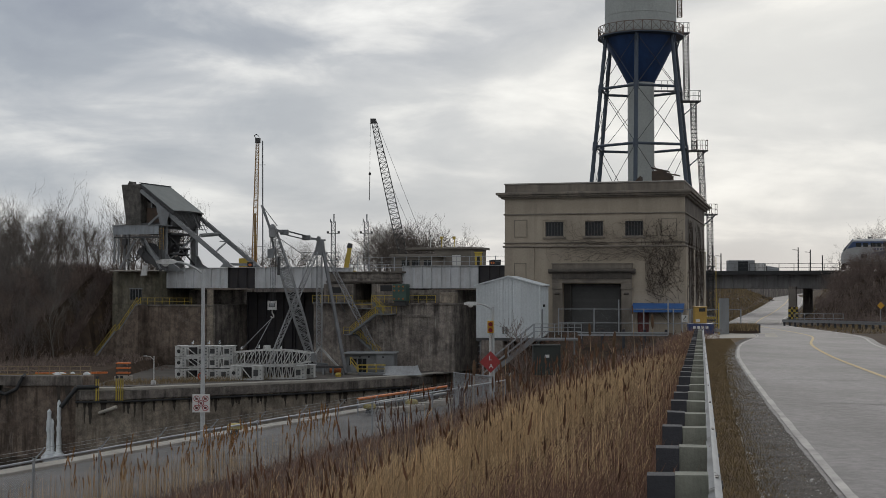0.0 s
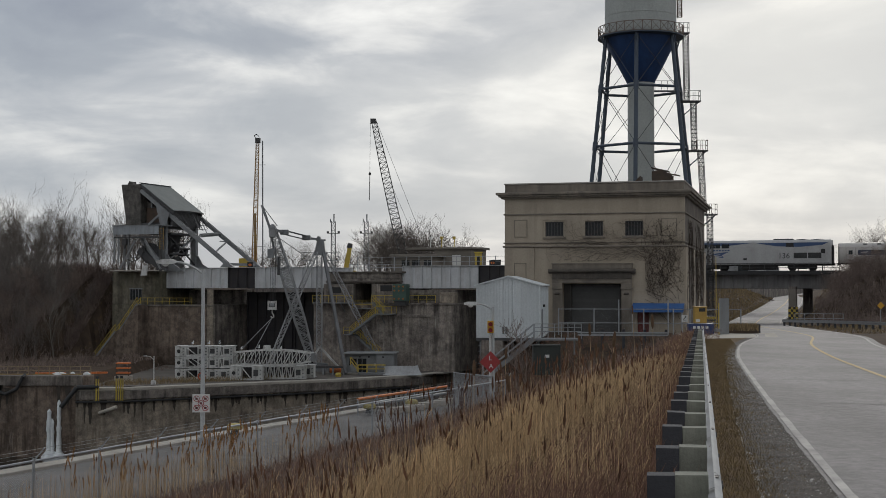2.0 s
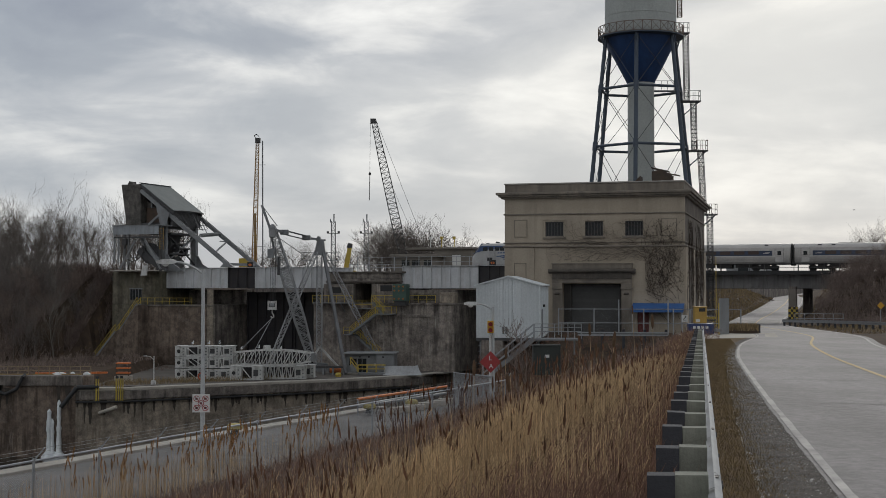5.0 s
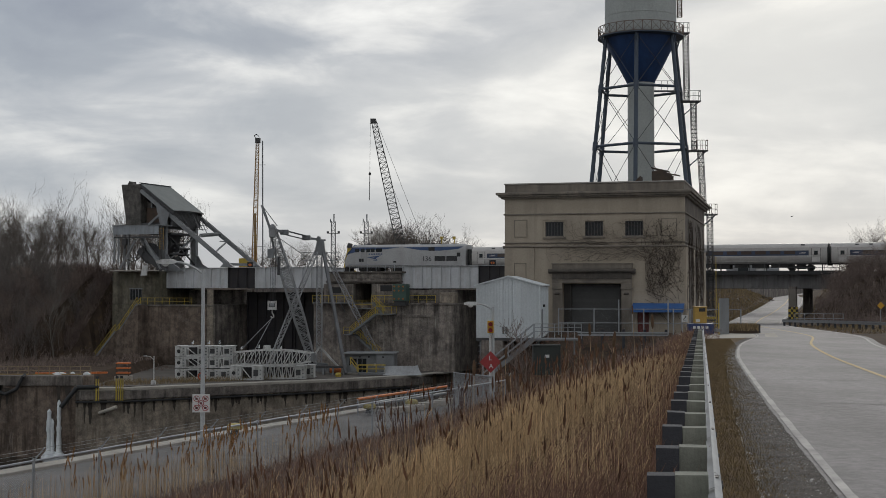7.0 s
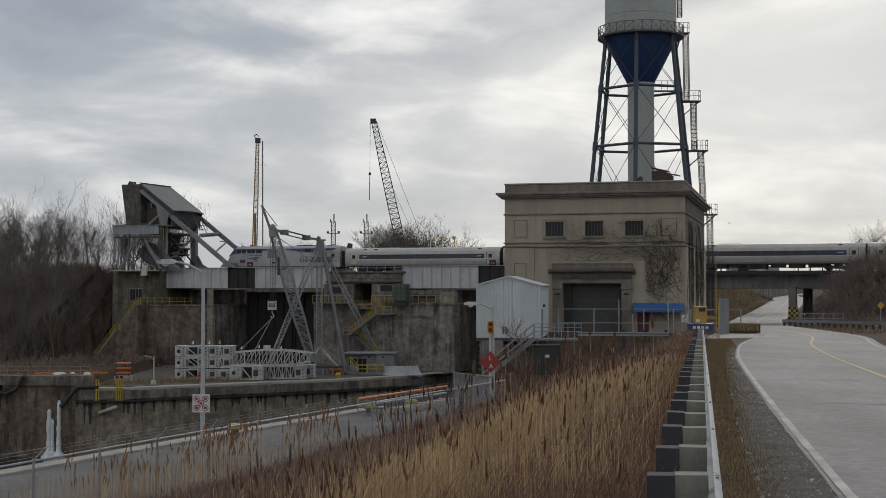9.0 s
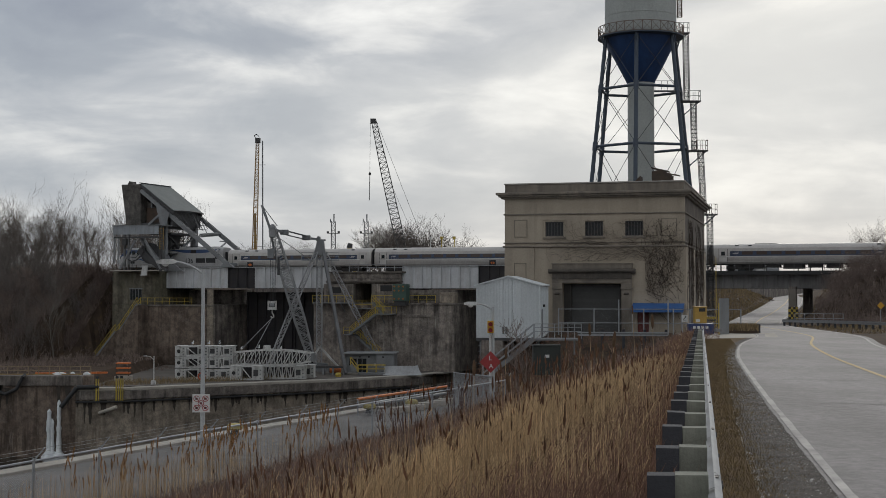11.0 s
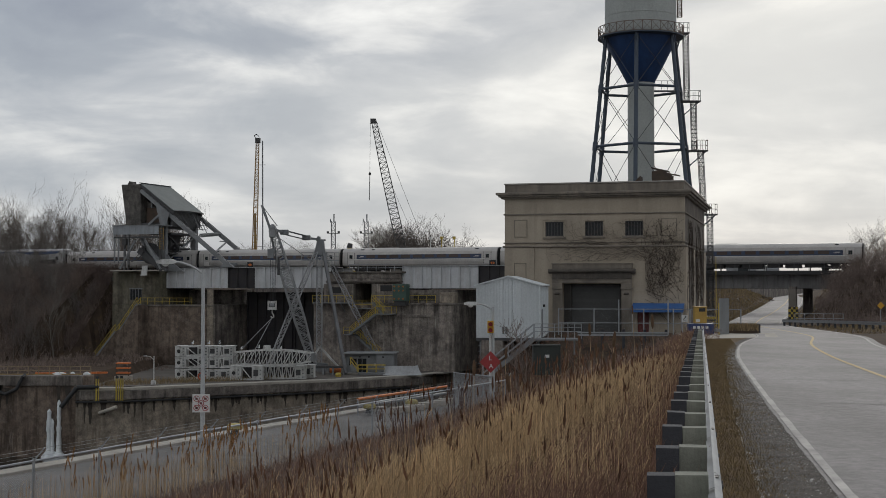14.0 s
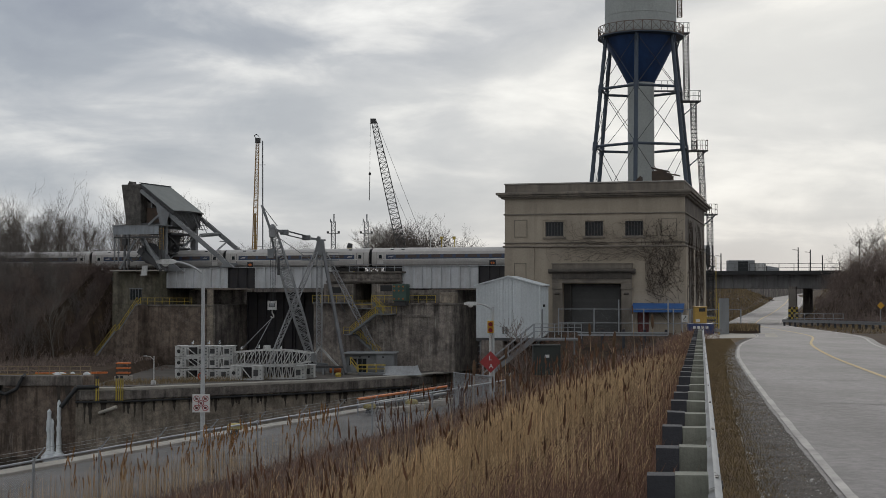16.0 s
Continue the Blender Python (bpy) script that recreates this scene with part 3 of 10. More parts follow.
DECK, YARD, LEFT_TOP, PIT = -6.0, -10.5, -9.1, -19.2


def ground_z(x, y):
    a, b = ab(x, y)
    zr = road_z(y)
    side = x - road_x(y)
    pad = zr - 0.07
    z = pad + noise.noise((x * 0.15, y * 0.15, 0)) * 0.05
    # bank from the guard rail down to the lock deck
    top, toe = rail_x(y) - 0.9, fence_x(y) + 0.6
    t = min((top - x) / max(top - toe, 3.0), (106.0 - y) / 16.0)
    if t > 0 and x < top:
        k = clamp(t)
        z = pad + (DECK - 0.1 - pad) * (0.75 * k + 0.25 * smooth(k)) + noise.noise((x * 0.3, y * 0.3, 3)) * 0.25 * (1 - abs(2 * k - 1))
    # behind the track
    emb = 3.25 - max(0.0, abs(b) - 6.0) / 1.7
    if b > 0:
        z = z + (1.6 - z) * smooth((b - 2) / 25.0) + noise.noise((x * 0.02, y * 0.02, 8)) * 1.2 * smooth((b - 40) / 80)
    # lock, yard and left bank
    if x < coping_x(y) + 0.5 and b < 6:
        if x < -46:
            if y > 164.0:
                z = LEFT_TOP - 0.1 + max(0.0, (b + 44.0) / 38.0) * 12.6 * smooth((-a - 59.5) / 6.0)
                if b > -16.0 and a < -57.3:
                    z = max(z, min(3.2, -9.6 + (b + 15.0) * 1.12 + noise.noise((x * 0.3, y * 0.3, 4)) * 0.6))
                if b > -7.0 and a < -56.3:
                    z = max(z, -1.0 + (a + 50.0) * 0.94 + (b + 7.0) * 2.2)
                z = min(z, 3.2)
            else:
                z = PIT
        elif x < -44.0:
            z = LEFT_TOP - 0.1 if y > 167 else PIT
        elif y > pier_edge_y(x) + 1.2 and a < 3.6:
            z = YARD - 0.08
        else:
            z = PIT
        if b > -3.5 and a < -48.5:
            z = 3.2
        elif b > -3.5 and (a < -37.7 or -16.4 < a < 2.6):
            z = -2.5
    if b >= 4.5 and (-38.5 < a < -15.5 or 4.6 < a < 27) and b < 420:
        z = -4.0
    if (a > 27 or a < -60) and emb > z and b > -40:
        z = emb
    # the road's cutting
    if y > 120:
        z = min(z, zr - 0.07 + max(0.0, abs(side) - 5.5) / 1.5)
    elif abs(side) < 6 and x > rail_x(y) - 1:
        z = min(z, zr - 0.07)
    # a low rise on the road's far side
    if side > 7 and y < 175:
        z = z + smooth((side - 7) / 30.0) * 2.0 * smooth((y - 70) / 60)
    return z


def axis(lo, hi, step, far, growth=1.22):
    mid = list(np.arange(lo, hi + step * 0.5, step))
    up, k = [hi], step
    while up[-1] < far:
        k *= growth
        up.append(up[-1] + k)
    down, k = [lo], step
    while down[-1] > -far:
        k *= growth
        down.append(down[-1] - k)
    return down[:0:-1] + mid + up[1:]


def build_ground():
    xs, ys = axis(-75, 75, 1.0, 4200), axis(-4, 235, 1.0, 4200)
    m = M()
    n = len(xs)
    m.v = [(x, y, ground_z(x, y)) for y in ys for x in xs]
    m.f = [(j * n + i, j * n + i + 1, (j + 1) * n + i + 1, (j + 1) * n + i) for j in range(len(ys) - 1) for i in range(n - 1)]
    setting("ground", m, EARTH, "brown earth and dead winter grass reaching the horizon", "ground", smooth=True)


def strip(y0, y1, step, off0, off1, lift):
    """A band along the road between two offsets from its centre line."""
    rows, y, k = [], y0, 0
    while y <= y1 + 1e-6:
        s = (road_x(y + 0.5) - road_x(y - 0.5))
        c = 1 / math.hypot(1, s)
        o0 = off0(y) if callable(off0) else off0
        o1 = off1(y) if callable(off1) else off1
        k = k or max(1, int(abs(o1 - o0) / 1.5))
        rows.append([(road_x(y) + (o0 + (o1 - o0) * j / k) * c, y - (o0 + (o1 - o0) * j / k) * s * c, road_z(y) + lift) for j in range(k + 1)])
        y += step
    return M().quadsheet(rows)


def build_road():
    road = setting("road", strip(-19, 598, 0.4, lambda y: -3.73 + noise.noise((y * 0.9, 0, 9)) * 0.03 + noise.noise((y * 5.0, 4, 9)) * 0.018, 3.6, 0.0), ASPHALT, "worn grey two-lane asphalt road dipping under the railway", "road", smooth=True)

    def wob(y):
        return noise.noise((y * 0.6, 0, 5)) * 0.05
    part("edge_line", strip(-10, 170, 0.35, lambda y: -3.67 + wob(y) * 0.5 + noise.noise((y * 5.1, 2, 5)) * 0.015, lambda y: -3.56 + wob(y + 40) * 0.5 + noise.noise((y * 6.3, 7, 5)) * 0.015, 0.01), LINE_WHITE, road, "worn white edge line")
    part("edge_line", strip(-10, 400, 1.5, 3.1, 3.25, 0.01), LINE_WHITE, road, "worn white edge line")
    part("edge_line", strip(176, 400, 1.5, -3.8, -3.6, 0.01), LINE_WHITE, road, "worn white edge line")
    part("centre_line", strip(-10, 400, 1.5, -0.12, 0.03, 0.01), LINE_YELLOW, road, "worn yellow centre line")
    rnd = random.Random(5)
    for y, o0, o1 in ((17.8, -2.6, 0.6), (16.4, -2.2, 0.2), (17.4, 0.2, 1.6), (25.5, -3.4, 3.0), (34.2, -3.3, 3.0), (46.0, -3.3, 3.1), (54.5, -3.2, 3.0), (70.0, -3.0, 3.0)):
        pts = []
        for i in range(13):
            o = o0 + (o1 - o0) * i / 12
            yy = y + rnd.uniform(-0.12, 0.12) - o * 0.2
            pts.append((road_x(yy) + o, yy, road_z(yy) + 0.012))
        m = M()
        for p, q in zip(pts, pts[1:]):
            w = rnd.uniform(0.03, 0.09)
            m.add([p, q, (q[0], q[1] + w, q[2]), (p[0], p[1] + w, p[2])], [(0, 1, 2, 3)])
        part("crack", m, CRACK, road, "dark crack across the lane")
    setting("verge", strip(6, 90, 0.8, -5.7, lambda y: -4.36 + 0.28 * smooth((y - 12) / 38) + wob(y) * 3, -0.022), VERGE, "brown dead turf between guard rail and gravel", "verge")
    # gravel shoulder, scattered stones
    setting("shoulder", strip(-10, 96, 1.0, lambda y: -4.42 + 0.28 * smooth((y - 12) / 38) + wob(y) * 3, -3.68, -0.008), GRAVEL, "grey gravel shoulder between road edge and dead grass", "shoulder")
    m = M()
    for _ in range(15000):
        y = 9 + rnd.random() ** 1.8 * 45
        o = -3.78 - rnd.random() ** 1.5 * (0.78 - 0.3 * smooth((y - 12) / 38))
        r = rnd.uniform(0.006, 0.015) + 0.013 * rnd.random() ** 6
        x, z = road_x(y) + o, road_z(y) - 0.008
        m.add([(x - r, y, z), (x, y - r, z), (x + r, y, z), (x, y + r, z), (x + r * 0.2, y, z + r * rnd.uniform(0.7, 1.4))], [(0, 1, 4), (1, 2, 4), (2, 3, 4), (3, 0, 4)])
    setting("loose_stones", m, STONE, "loose grey stones strewn along the gravel shoulder", "gravel", kind="stuff")
    # concrete apron at the side entrance
    ap = M()
    ap.add([(16.2, 83.0, -1.40), (22.4, 88.5, -1.49), (26.0, 104.0, -1.76), (17.5, 100.0, -1.69)], [(0, 1, 2, 3)])
    setting("pavement", ap, CONCRETE_PALE, "pale concrete apron at the fenced side entrance", "pavement")


def wall_along(pts, thick, z0, z1):
    """A wall whose front face follows pts; its body lies to the left of the way."""
    m = M()
    for (x0, y0), (x1, y1) in zip(pts, pts[1:]):
        d = Vector((x1 - x0, y1 - y0)).normalized()
        n = Vector((-d.y, d.x)) * thick
        m.add([(x0, y0, z0), (x1, y1, z0), (x1 + n.x, y1 + n.y, z0), (x0 + n.x, y0 + n.y, z0), (x0, y0, z1), (x1, y1, z1), (x1 + n.x, y1 + n.y, z1), (x0 + n.x, y0 + n.y, z1)],
              [(0, 3, 2, 1), (4, 5, 6, 7), (0, 1, 5, 4), (1, 2, 6, 5), (2, 3, 7, 6), (3, 0, 4, 7)])
    return m


def build_lock():
    # near lock deck with its coping
    m = M().quadsheet([[(coping_x(y), y, DECK), (fence_x(y) + 1.4, y, DECK)] for y in range(-6, 106, 2)])
    setting("lock_deck", m, ASPHALT_DECK, "pale worn asphalt deck beside the empty lock", "deck")
    for y in range(-6, 83, 4):
        c = wall_along([(coping_x(y), y), (coping_x(y + 3.96), y + 3.96)], 1.0, DECK - 0.5, DECK + 0.12)
        if y == -6:
            coping = setting("coping", c, CONCRETE_PALE, "pale concrete coping blocks along the lock edge", "coping", bevel=0.03)
        else:
            part("coping_block", c, CONCRETE_PALE, coping)
    setting("lock_wall_near", wall_along([(coping_x(-6) - 0.95, -6), (coping_x(86) - 0.95, 86)], -0.2, PIT - 1, DECK - 0.5), CONCRETE_WALL, "stained concrete lock wall below the deck", "wall")
    for i, (y0, y1, z1) in enumerate(((86, 100, DECK - 0.02), (100, 114, -2.2), (114, 204, -1.0))):
        setting("lock_wall_side_%d" % (i + 1), wall_along([(coping_x(y0), y0), (coping_x(y1), y1)], -1.6, PIT - 1, z1), CONCRETE_OLD, "dark stained concrete lock wall beside the building", "wall")
    # far wall of the empty chamber
    for i, (p, q) in enumerate((((-140, 163.4), (-95, 163.4)), ((-95, 163.4), (-70, 163.5)), ((-70, 163.5), (-43.6, 163.2)))):
        setting("lock_wall_far_%d" % (i + 1), wall_along([p, q], 2.6, PIT - 1, LEFT_TOP), CONCRETE_RUSTY, "rust-streaked concrete lock wall with dark stains", "wall", bevel=0.1)
    setting("lock_wall_cap", wall_along([(-140, 163.2), (-95, 163.2), (-70, 163.3), (-44.3, 163.0)], 1.6, LEFT_TOP - 1.25, LEFT_TOP + 0.06), CONCRETE_DARKER, "dark crumbling concrete cap of the lock wall", "wall", bevel=0.12)
    pts = [(-44.6, 161.2), (-38.2, 162.3), (-27.6, 168.8), (-13.9, 177.0), (-3.4, 186.0), (0.2, 192.0)]
    pier_wall = setting("pier_wall", wall_along(pts, 2.6, PIT - 1, YARD - 1.4), CONCRETE_WALL, "brown stained concrete wall of the yard pier", "wall")
    setting("pier_wall_rim", wall_along([(x + 0.05, y - 0.25) for x, y in pts], 2.0, YARD - 1.38, YARD - 0.32), CONCRETE_OLD, "dark damp concrete rim under the yard edge", "wall", bevel=0.06)
    setting("pier_fender", wall_along([(x + 0.1, y - 0.5) for x, y in pts[:-1]], 0.5, YARD - 1.72, YARD - 1.5), BLACK, "black timber fender along the pier wall", "fender", bevel=0.05)
    setting("pier_coping", wall_along([(x + 0.03, y - 0.15) for x, y in pts], 1.5, YARD - 0.30, YARD + 0.05), CONCRETE_PALE, "pale worn concrete coping of the yard pier", "coping", bevel=0.05)
    # dark seepage stains below the rim
    rnd = random.Random(17)

    def seep(o, d, z, w, h):
        left, right, n = [], [], 9
        for i in range(n):
            k = i / n
            half = w * (1.0 - 0.75 * k ** 0.6) * rnd.uniform(0.75, 1.15)
            sway = rnd.uniform(-0.08, 0.08) * w
            left.append((-half + sway, z - h * k))
            right.append((half + sway, z - h * k))
        rows = left + [(0.0, z - h)] + right[::-1]
        part("seep_stain", M().add([(o.x + d.x * q, o.y + d.y * q, zz) for q, zz in rows], [tuple(range(len(rows)))]), STAIN, pier_wall)
    for (x0, y0), (x1, y1) in zip(pts[:-2], pts[1:-1]):
        d = Vector((x1 - x0, y1 - y0)).normalized()
        for _ in range(int(math.hypot(x1 - x0, y1 - y0) * 1.5)):
            k = rnd.random()
            seep(Vector((x0 + (x1 - x0) * k, y0 + (y1 - y0) * k)) + Vector((d.y, -d.x)) * 0.012, d, YARD - 1.45, rnd.uniform(0.12, 0.42), rnd.uniform(0.7, 1.9) * rnd.choice((1, 1, 1, 1.8)))
    for _ in range(16):
        seep(Vector((rnd.uniform(-75, -45), 163.12)), Vector((1, 0)), LEFT_TOP - rnd.uniform(0.2, 1.5), rnd.uniform(0.15, 0.7), rnd.uniform(1.0, 5.5))
    # yard floor and lock water
    m = M().add([(-44, 163, YARD), (-30, 169, YARD), (0.5, 189, YARD), (8, 206, YARD), (-36, 222, YARD), (-52, 200, YARD)], [(0, 1, 2, 3, 4, 5)])
    setting("yard_floor", m, mat("muddy_yard_concrete", (0.13, 0.113, 0.095), (0.08, 0.07, 0.06), 0.9, scale=0.3, fine=6, spots=0.4, spot_col=(0.08, 0.07, 0.06)), "muddy grey concrete yard floor", "floor")
    m = M().add([(-150, -10, PIT + 0.15), (60, -10, PIT + 0.15), (60, 215, PIT + 0.15), (-150, 215, PIT + 0.15)], [(0, 1, 2, 3)])
    setting("water", m, WATER, "dark still water on the lock floor", "water")
    for n, a0, a1 in (("1", -36, -18), ("2", 4.6, 27)):
        m = M().add([(*xy(a0, 5.5), 0.2), (*xy(a1, 5.5), 0.2), (*xy(a1, 420), 0.2), (*xy(a0, 420), 0.2)], [(0, 1, 2, 3)])
        setting("canal_water_" + n, m, WATER, "dark canal water held behind the lock gates", "water")


def build_head():
    """The lock head under the railway: abutment, centre wall, gates."""
    def rail_setting(name, m, material, label, category, bevel=0.0):
        ob = setting(name, m, material, label, category, bevel)
        ob.matrix_world = RAIL
        return ob
    m = M().box(-50.0, -35.7, -7, 6, YARD - 1, -1.0).box(-46.4, -36.4, 2.5, 6, -0.98, 1.4)
    low = rail_setting("abutment_wall_lower", m, CONCRETE_OLD, "high stained concrete lock head wall below a ledge", "wall", 0.08)
    m = M().box(-55.4, -46.45, -6.2, 6, -0.98, 4.35).box(-55.4, -50.05, -6.2, 6, YARD, -0.985)
    upper = rail_setting("abutment_wall_upper", m, CONCRETE_MOSSY, "mossy green-brown concrete bascule abutment", "wall", 0.08)
    # stepped wing wall that carries the stair
    m = M().prism([(-57.0, YARD), (-48.4, YARD), (-48.4, -1.05), (-48.9, -1.2), (-51.7, -5.0), (-52.4, -5.2), (-57.0, -10.45)], -9.2, -7.28)
    rail_setting("wing_wall", m, CONCRETE_RUSTY, "brown streaked sloping wing wall under the yellow stair", "wall", 0.05)
    # centre wall between the two chambers
    m = M().box(-18.4, 4.6, -7, 6, YARD - 9, -0.55)
    centre = rail_setting("centre_wall_lower", m, CONCRETE_OLD, "tall dark stained concrete centre wall", "wall", 0.1)
    m = M().box(-17.2, -12.2, -6.0, 6, -0.53, 2.3).box(-12.18, -9.2, 2.6, 6, -0.53, 2.3).box(-9.18, -4.0, -6.0, 6, -0.53, 2.3).box(-3.98, 4.0, -4.8, 6, -0.53, 1.4).box(-17.0, -4.9, -5.4, 6, 2.32, 3.1).box(-16.9, -4.95, -4.8, 6, 3.12, 3.9)
    over = rail_setting("centre_wall_upper", m, CONCRETE_DARKER, "recessed upper part of the concrete centre wall", "wall", 0.06)
    pier = rail_setting("centre_wall_pier", M().box(1.9, 4.3, -6.2, -4.82, -0.53, 1.05), CONCRETE_WALL, "pale streaked concrete pier on the centre wall", "wall", 0.05)
    # poured panels, a hand proud of the joints between them
    def panels(parent, joints, rows, front, depth=0.07, rusty=()):
        for a0, a1 in zip(joints, joints[1:]):
            mt = CONCRETE_RUSTY if a0 in rusty else CONCRETE_OLD
            for z0, z1 in zip(rows, rows[1:]):
                part("wall_panel", M().box(a0 + 0.04, a1 - 0.04, front - depth, front - 0.002, z0 + 0.012, z1 - 0.012), mt, parent, bevel=0.03)
    panels(centre, (-18.3, -12.9, -5.6, 1.2, 4.5), (YARD - 8.0, -0.75), -7.0)
    panels(low, (-49.1, -42.2, -38.2, -37.1), (YARD, -1.25), -7.0, 0.07, (-49.1, -42.2, -38.2))
    part("pale_strip", M().box(-37.05, -35.9, -7.12, -7.002, YARD, 1.5), CONCRETE_WALL, low, "pale concrete edge beside the gate", bevel=0.03)
    for a0, a1 in ((-55.3, -52.2), (-52.15, -49.2), (-49.15, -46.5)):
        part("wall_panel", M().box(a0, a1, -6.26, -6.202, 0.6 if a0 > -52.2 and a0 < -49.3 else -0.9, 4.2), CONCRETE_MOSSY, upper, bevel=0.03)
    # ledge cornice and pilaster strips
    part("ledge_lip", M().box(-50.0, -35.7, -7.25, -7.08, -1.22, -0.98), CONCRETE_DARKER, low, bevel=0.03)
    part("ledge_lip", M().box(-18.4, 4.6, -7.28, -7.08, -0.8, -0.53), CONCRETE_DARKER, centre, bevel=0.03)
    part("offset_course", M().box(-5.0, 1.0, -7.2, -7.08, -2.6, -2.25), CONCRETE_DARKER, centre, bevel=0.04)
    for a0 in (-17.1, -13.4, -8.6, -5.0):
        part("pilaster", M().box(a0, a0 + 0.9, -6.16, -6.002, -0.5, 2.28), CONCRETE_OLD, over, bevel=0.04)
    # shaded openings painted as flat black plates just proud of the wall
    for a0, w_, z0 in ((-16.6, 2.4, 0.9), (-8.0, 2.2, 1.2), (-2.8, 3.6, -0.2)):
        part("niche", M().box(a0, a0 + w_, -6.03 if a0 < -4 else -4.84, -6.004 if a0 < -4 else -4.802, z0, z0 + 0.9), BLACK, over, "flat black plate painted as a shaded recess")
    # timber bearers on the centre wall
    for i, (z, b) in enumerate(((2.5, -6.1), (3.92, -5.0))):
        rail_setting("timber_ledge_%d" % (i + 1), M().box(-16.8, -4.4, b, b + 1.0, z, z + 0.26), TIMBER_GREY, "dark weathered timber bearer on the centre wall", "beam", 0.04)
    # gates: plated leaves with ribs
    for n, a0, a1 in (("left", -35.7, -18.4), ("right", 4.6, 26.0)):
        g = thing("lock_gate", at_rail((a0 + a1) / 2, 3.0, YARD - (0 if n == "left" else 8.5)), "closed black steel lock gate between concrete walls", "lock gate", "lock gates")
        h = 1.0 - YARD + (0 if n == "left" else 8.5)
        w = (a1 - a0) / 2 - 0.05
        for s in (-1, 1):
            leaf = part("leaf", M().box(min(0.03 * s, w * s), max(0.03 * s, w * s), 0, 0.6, 0, h), BLACK_STEEL, g, "black plated gate leaf")
            for i in range(6):
                x = s * (0.25 + i * (w - 0.5) / 5)
                part("rib", M().box(x - 0.12, x + 0.12, -0.25, -0.005, 0, h), BLACK_STEEL, leaf)
            for z in np.arange(1.2, h, 2.0):
                part("rail", M().box(min(0.4 * s, (w - 0.3) * s), max(0.4 * s, (w - 0.3) * s), -0.12, -0.004, z, z + 0.25), BLACK_STEEL, leaf)
    # walls of the upper canal
    for i, a in enumerate((-36.6, -18.0, 4.0, 27.0)):
        rail_setting("canal_wall_%d" % (i + 1), M().box(a - 0.6, a + 0.6, 6, 420, -4.5, 1.7), CONCRETE_OLD, "concrete canal bank wall", "wall")


build_ground()
build_road()
build_lock()
build_head()


# ---- railway: bridges, bascule, track ----
def girder_span(name, a0, a1, b, z0, z1, material, label, every, dark=None):
    """A plate girder with flanges and upright stiffeners."""
    g = thing(name, at_rail((a0 + a1) / 2, b, z0), label, "bridge girder", "railway girders")
    w, h = (a1 - a0) / 2, z1 - z0
    n = max(2, round((a1 - a0) / every))
    for i in range(n):
        x0, x1 = -w + 2 * w * i / n, -w + 2 * w * (i + 1) / n
        mid = (a0 + a1) / 2 + (x0 + x1) / 2
        mt = BLACK_STEEL if dark and dark[0] < mid < dark[1] else material
        part("web_panel", M().box(x0 + 0.005, x1 - 0.005, -0.03, 0.03, 0.06, h - 0.06), mt, g)
        part("stiffener", M().box(x0 - 0.06, x0 + 0.06, -0.3, -0.032, 0.06, h - 0.06), mt, g)
    part("top_flange", M().box(-w, w, -0.34, 0.34, h - 0.055, h), material, g)
    part("bottom_flange", M().box(-w, w, -0.28, 0.28, 0, 0.055), DARK_STEEL, g)
    return g


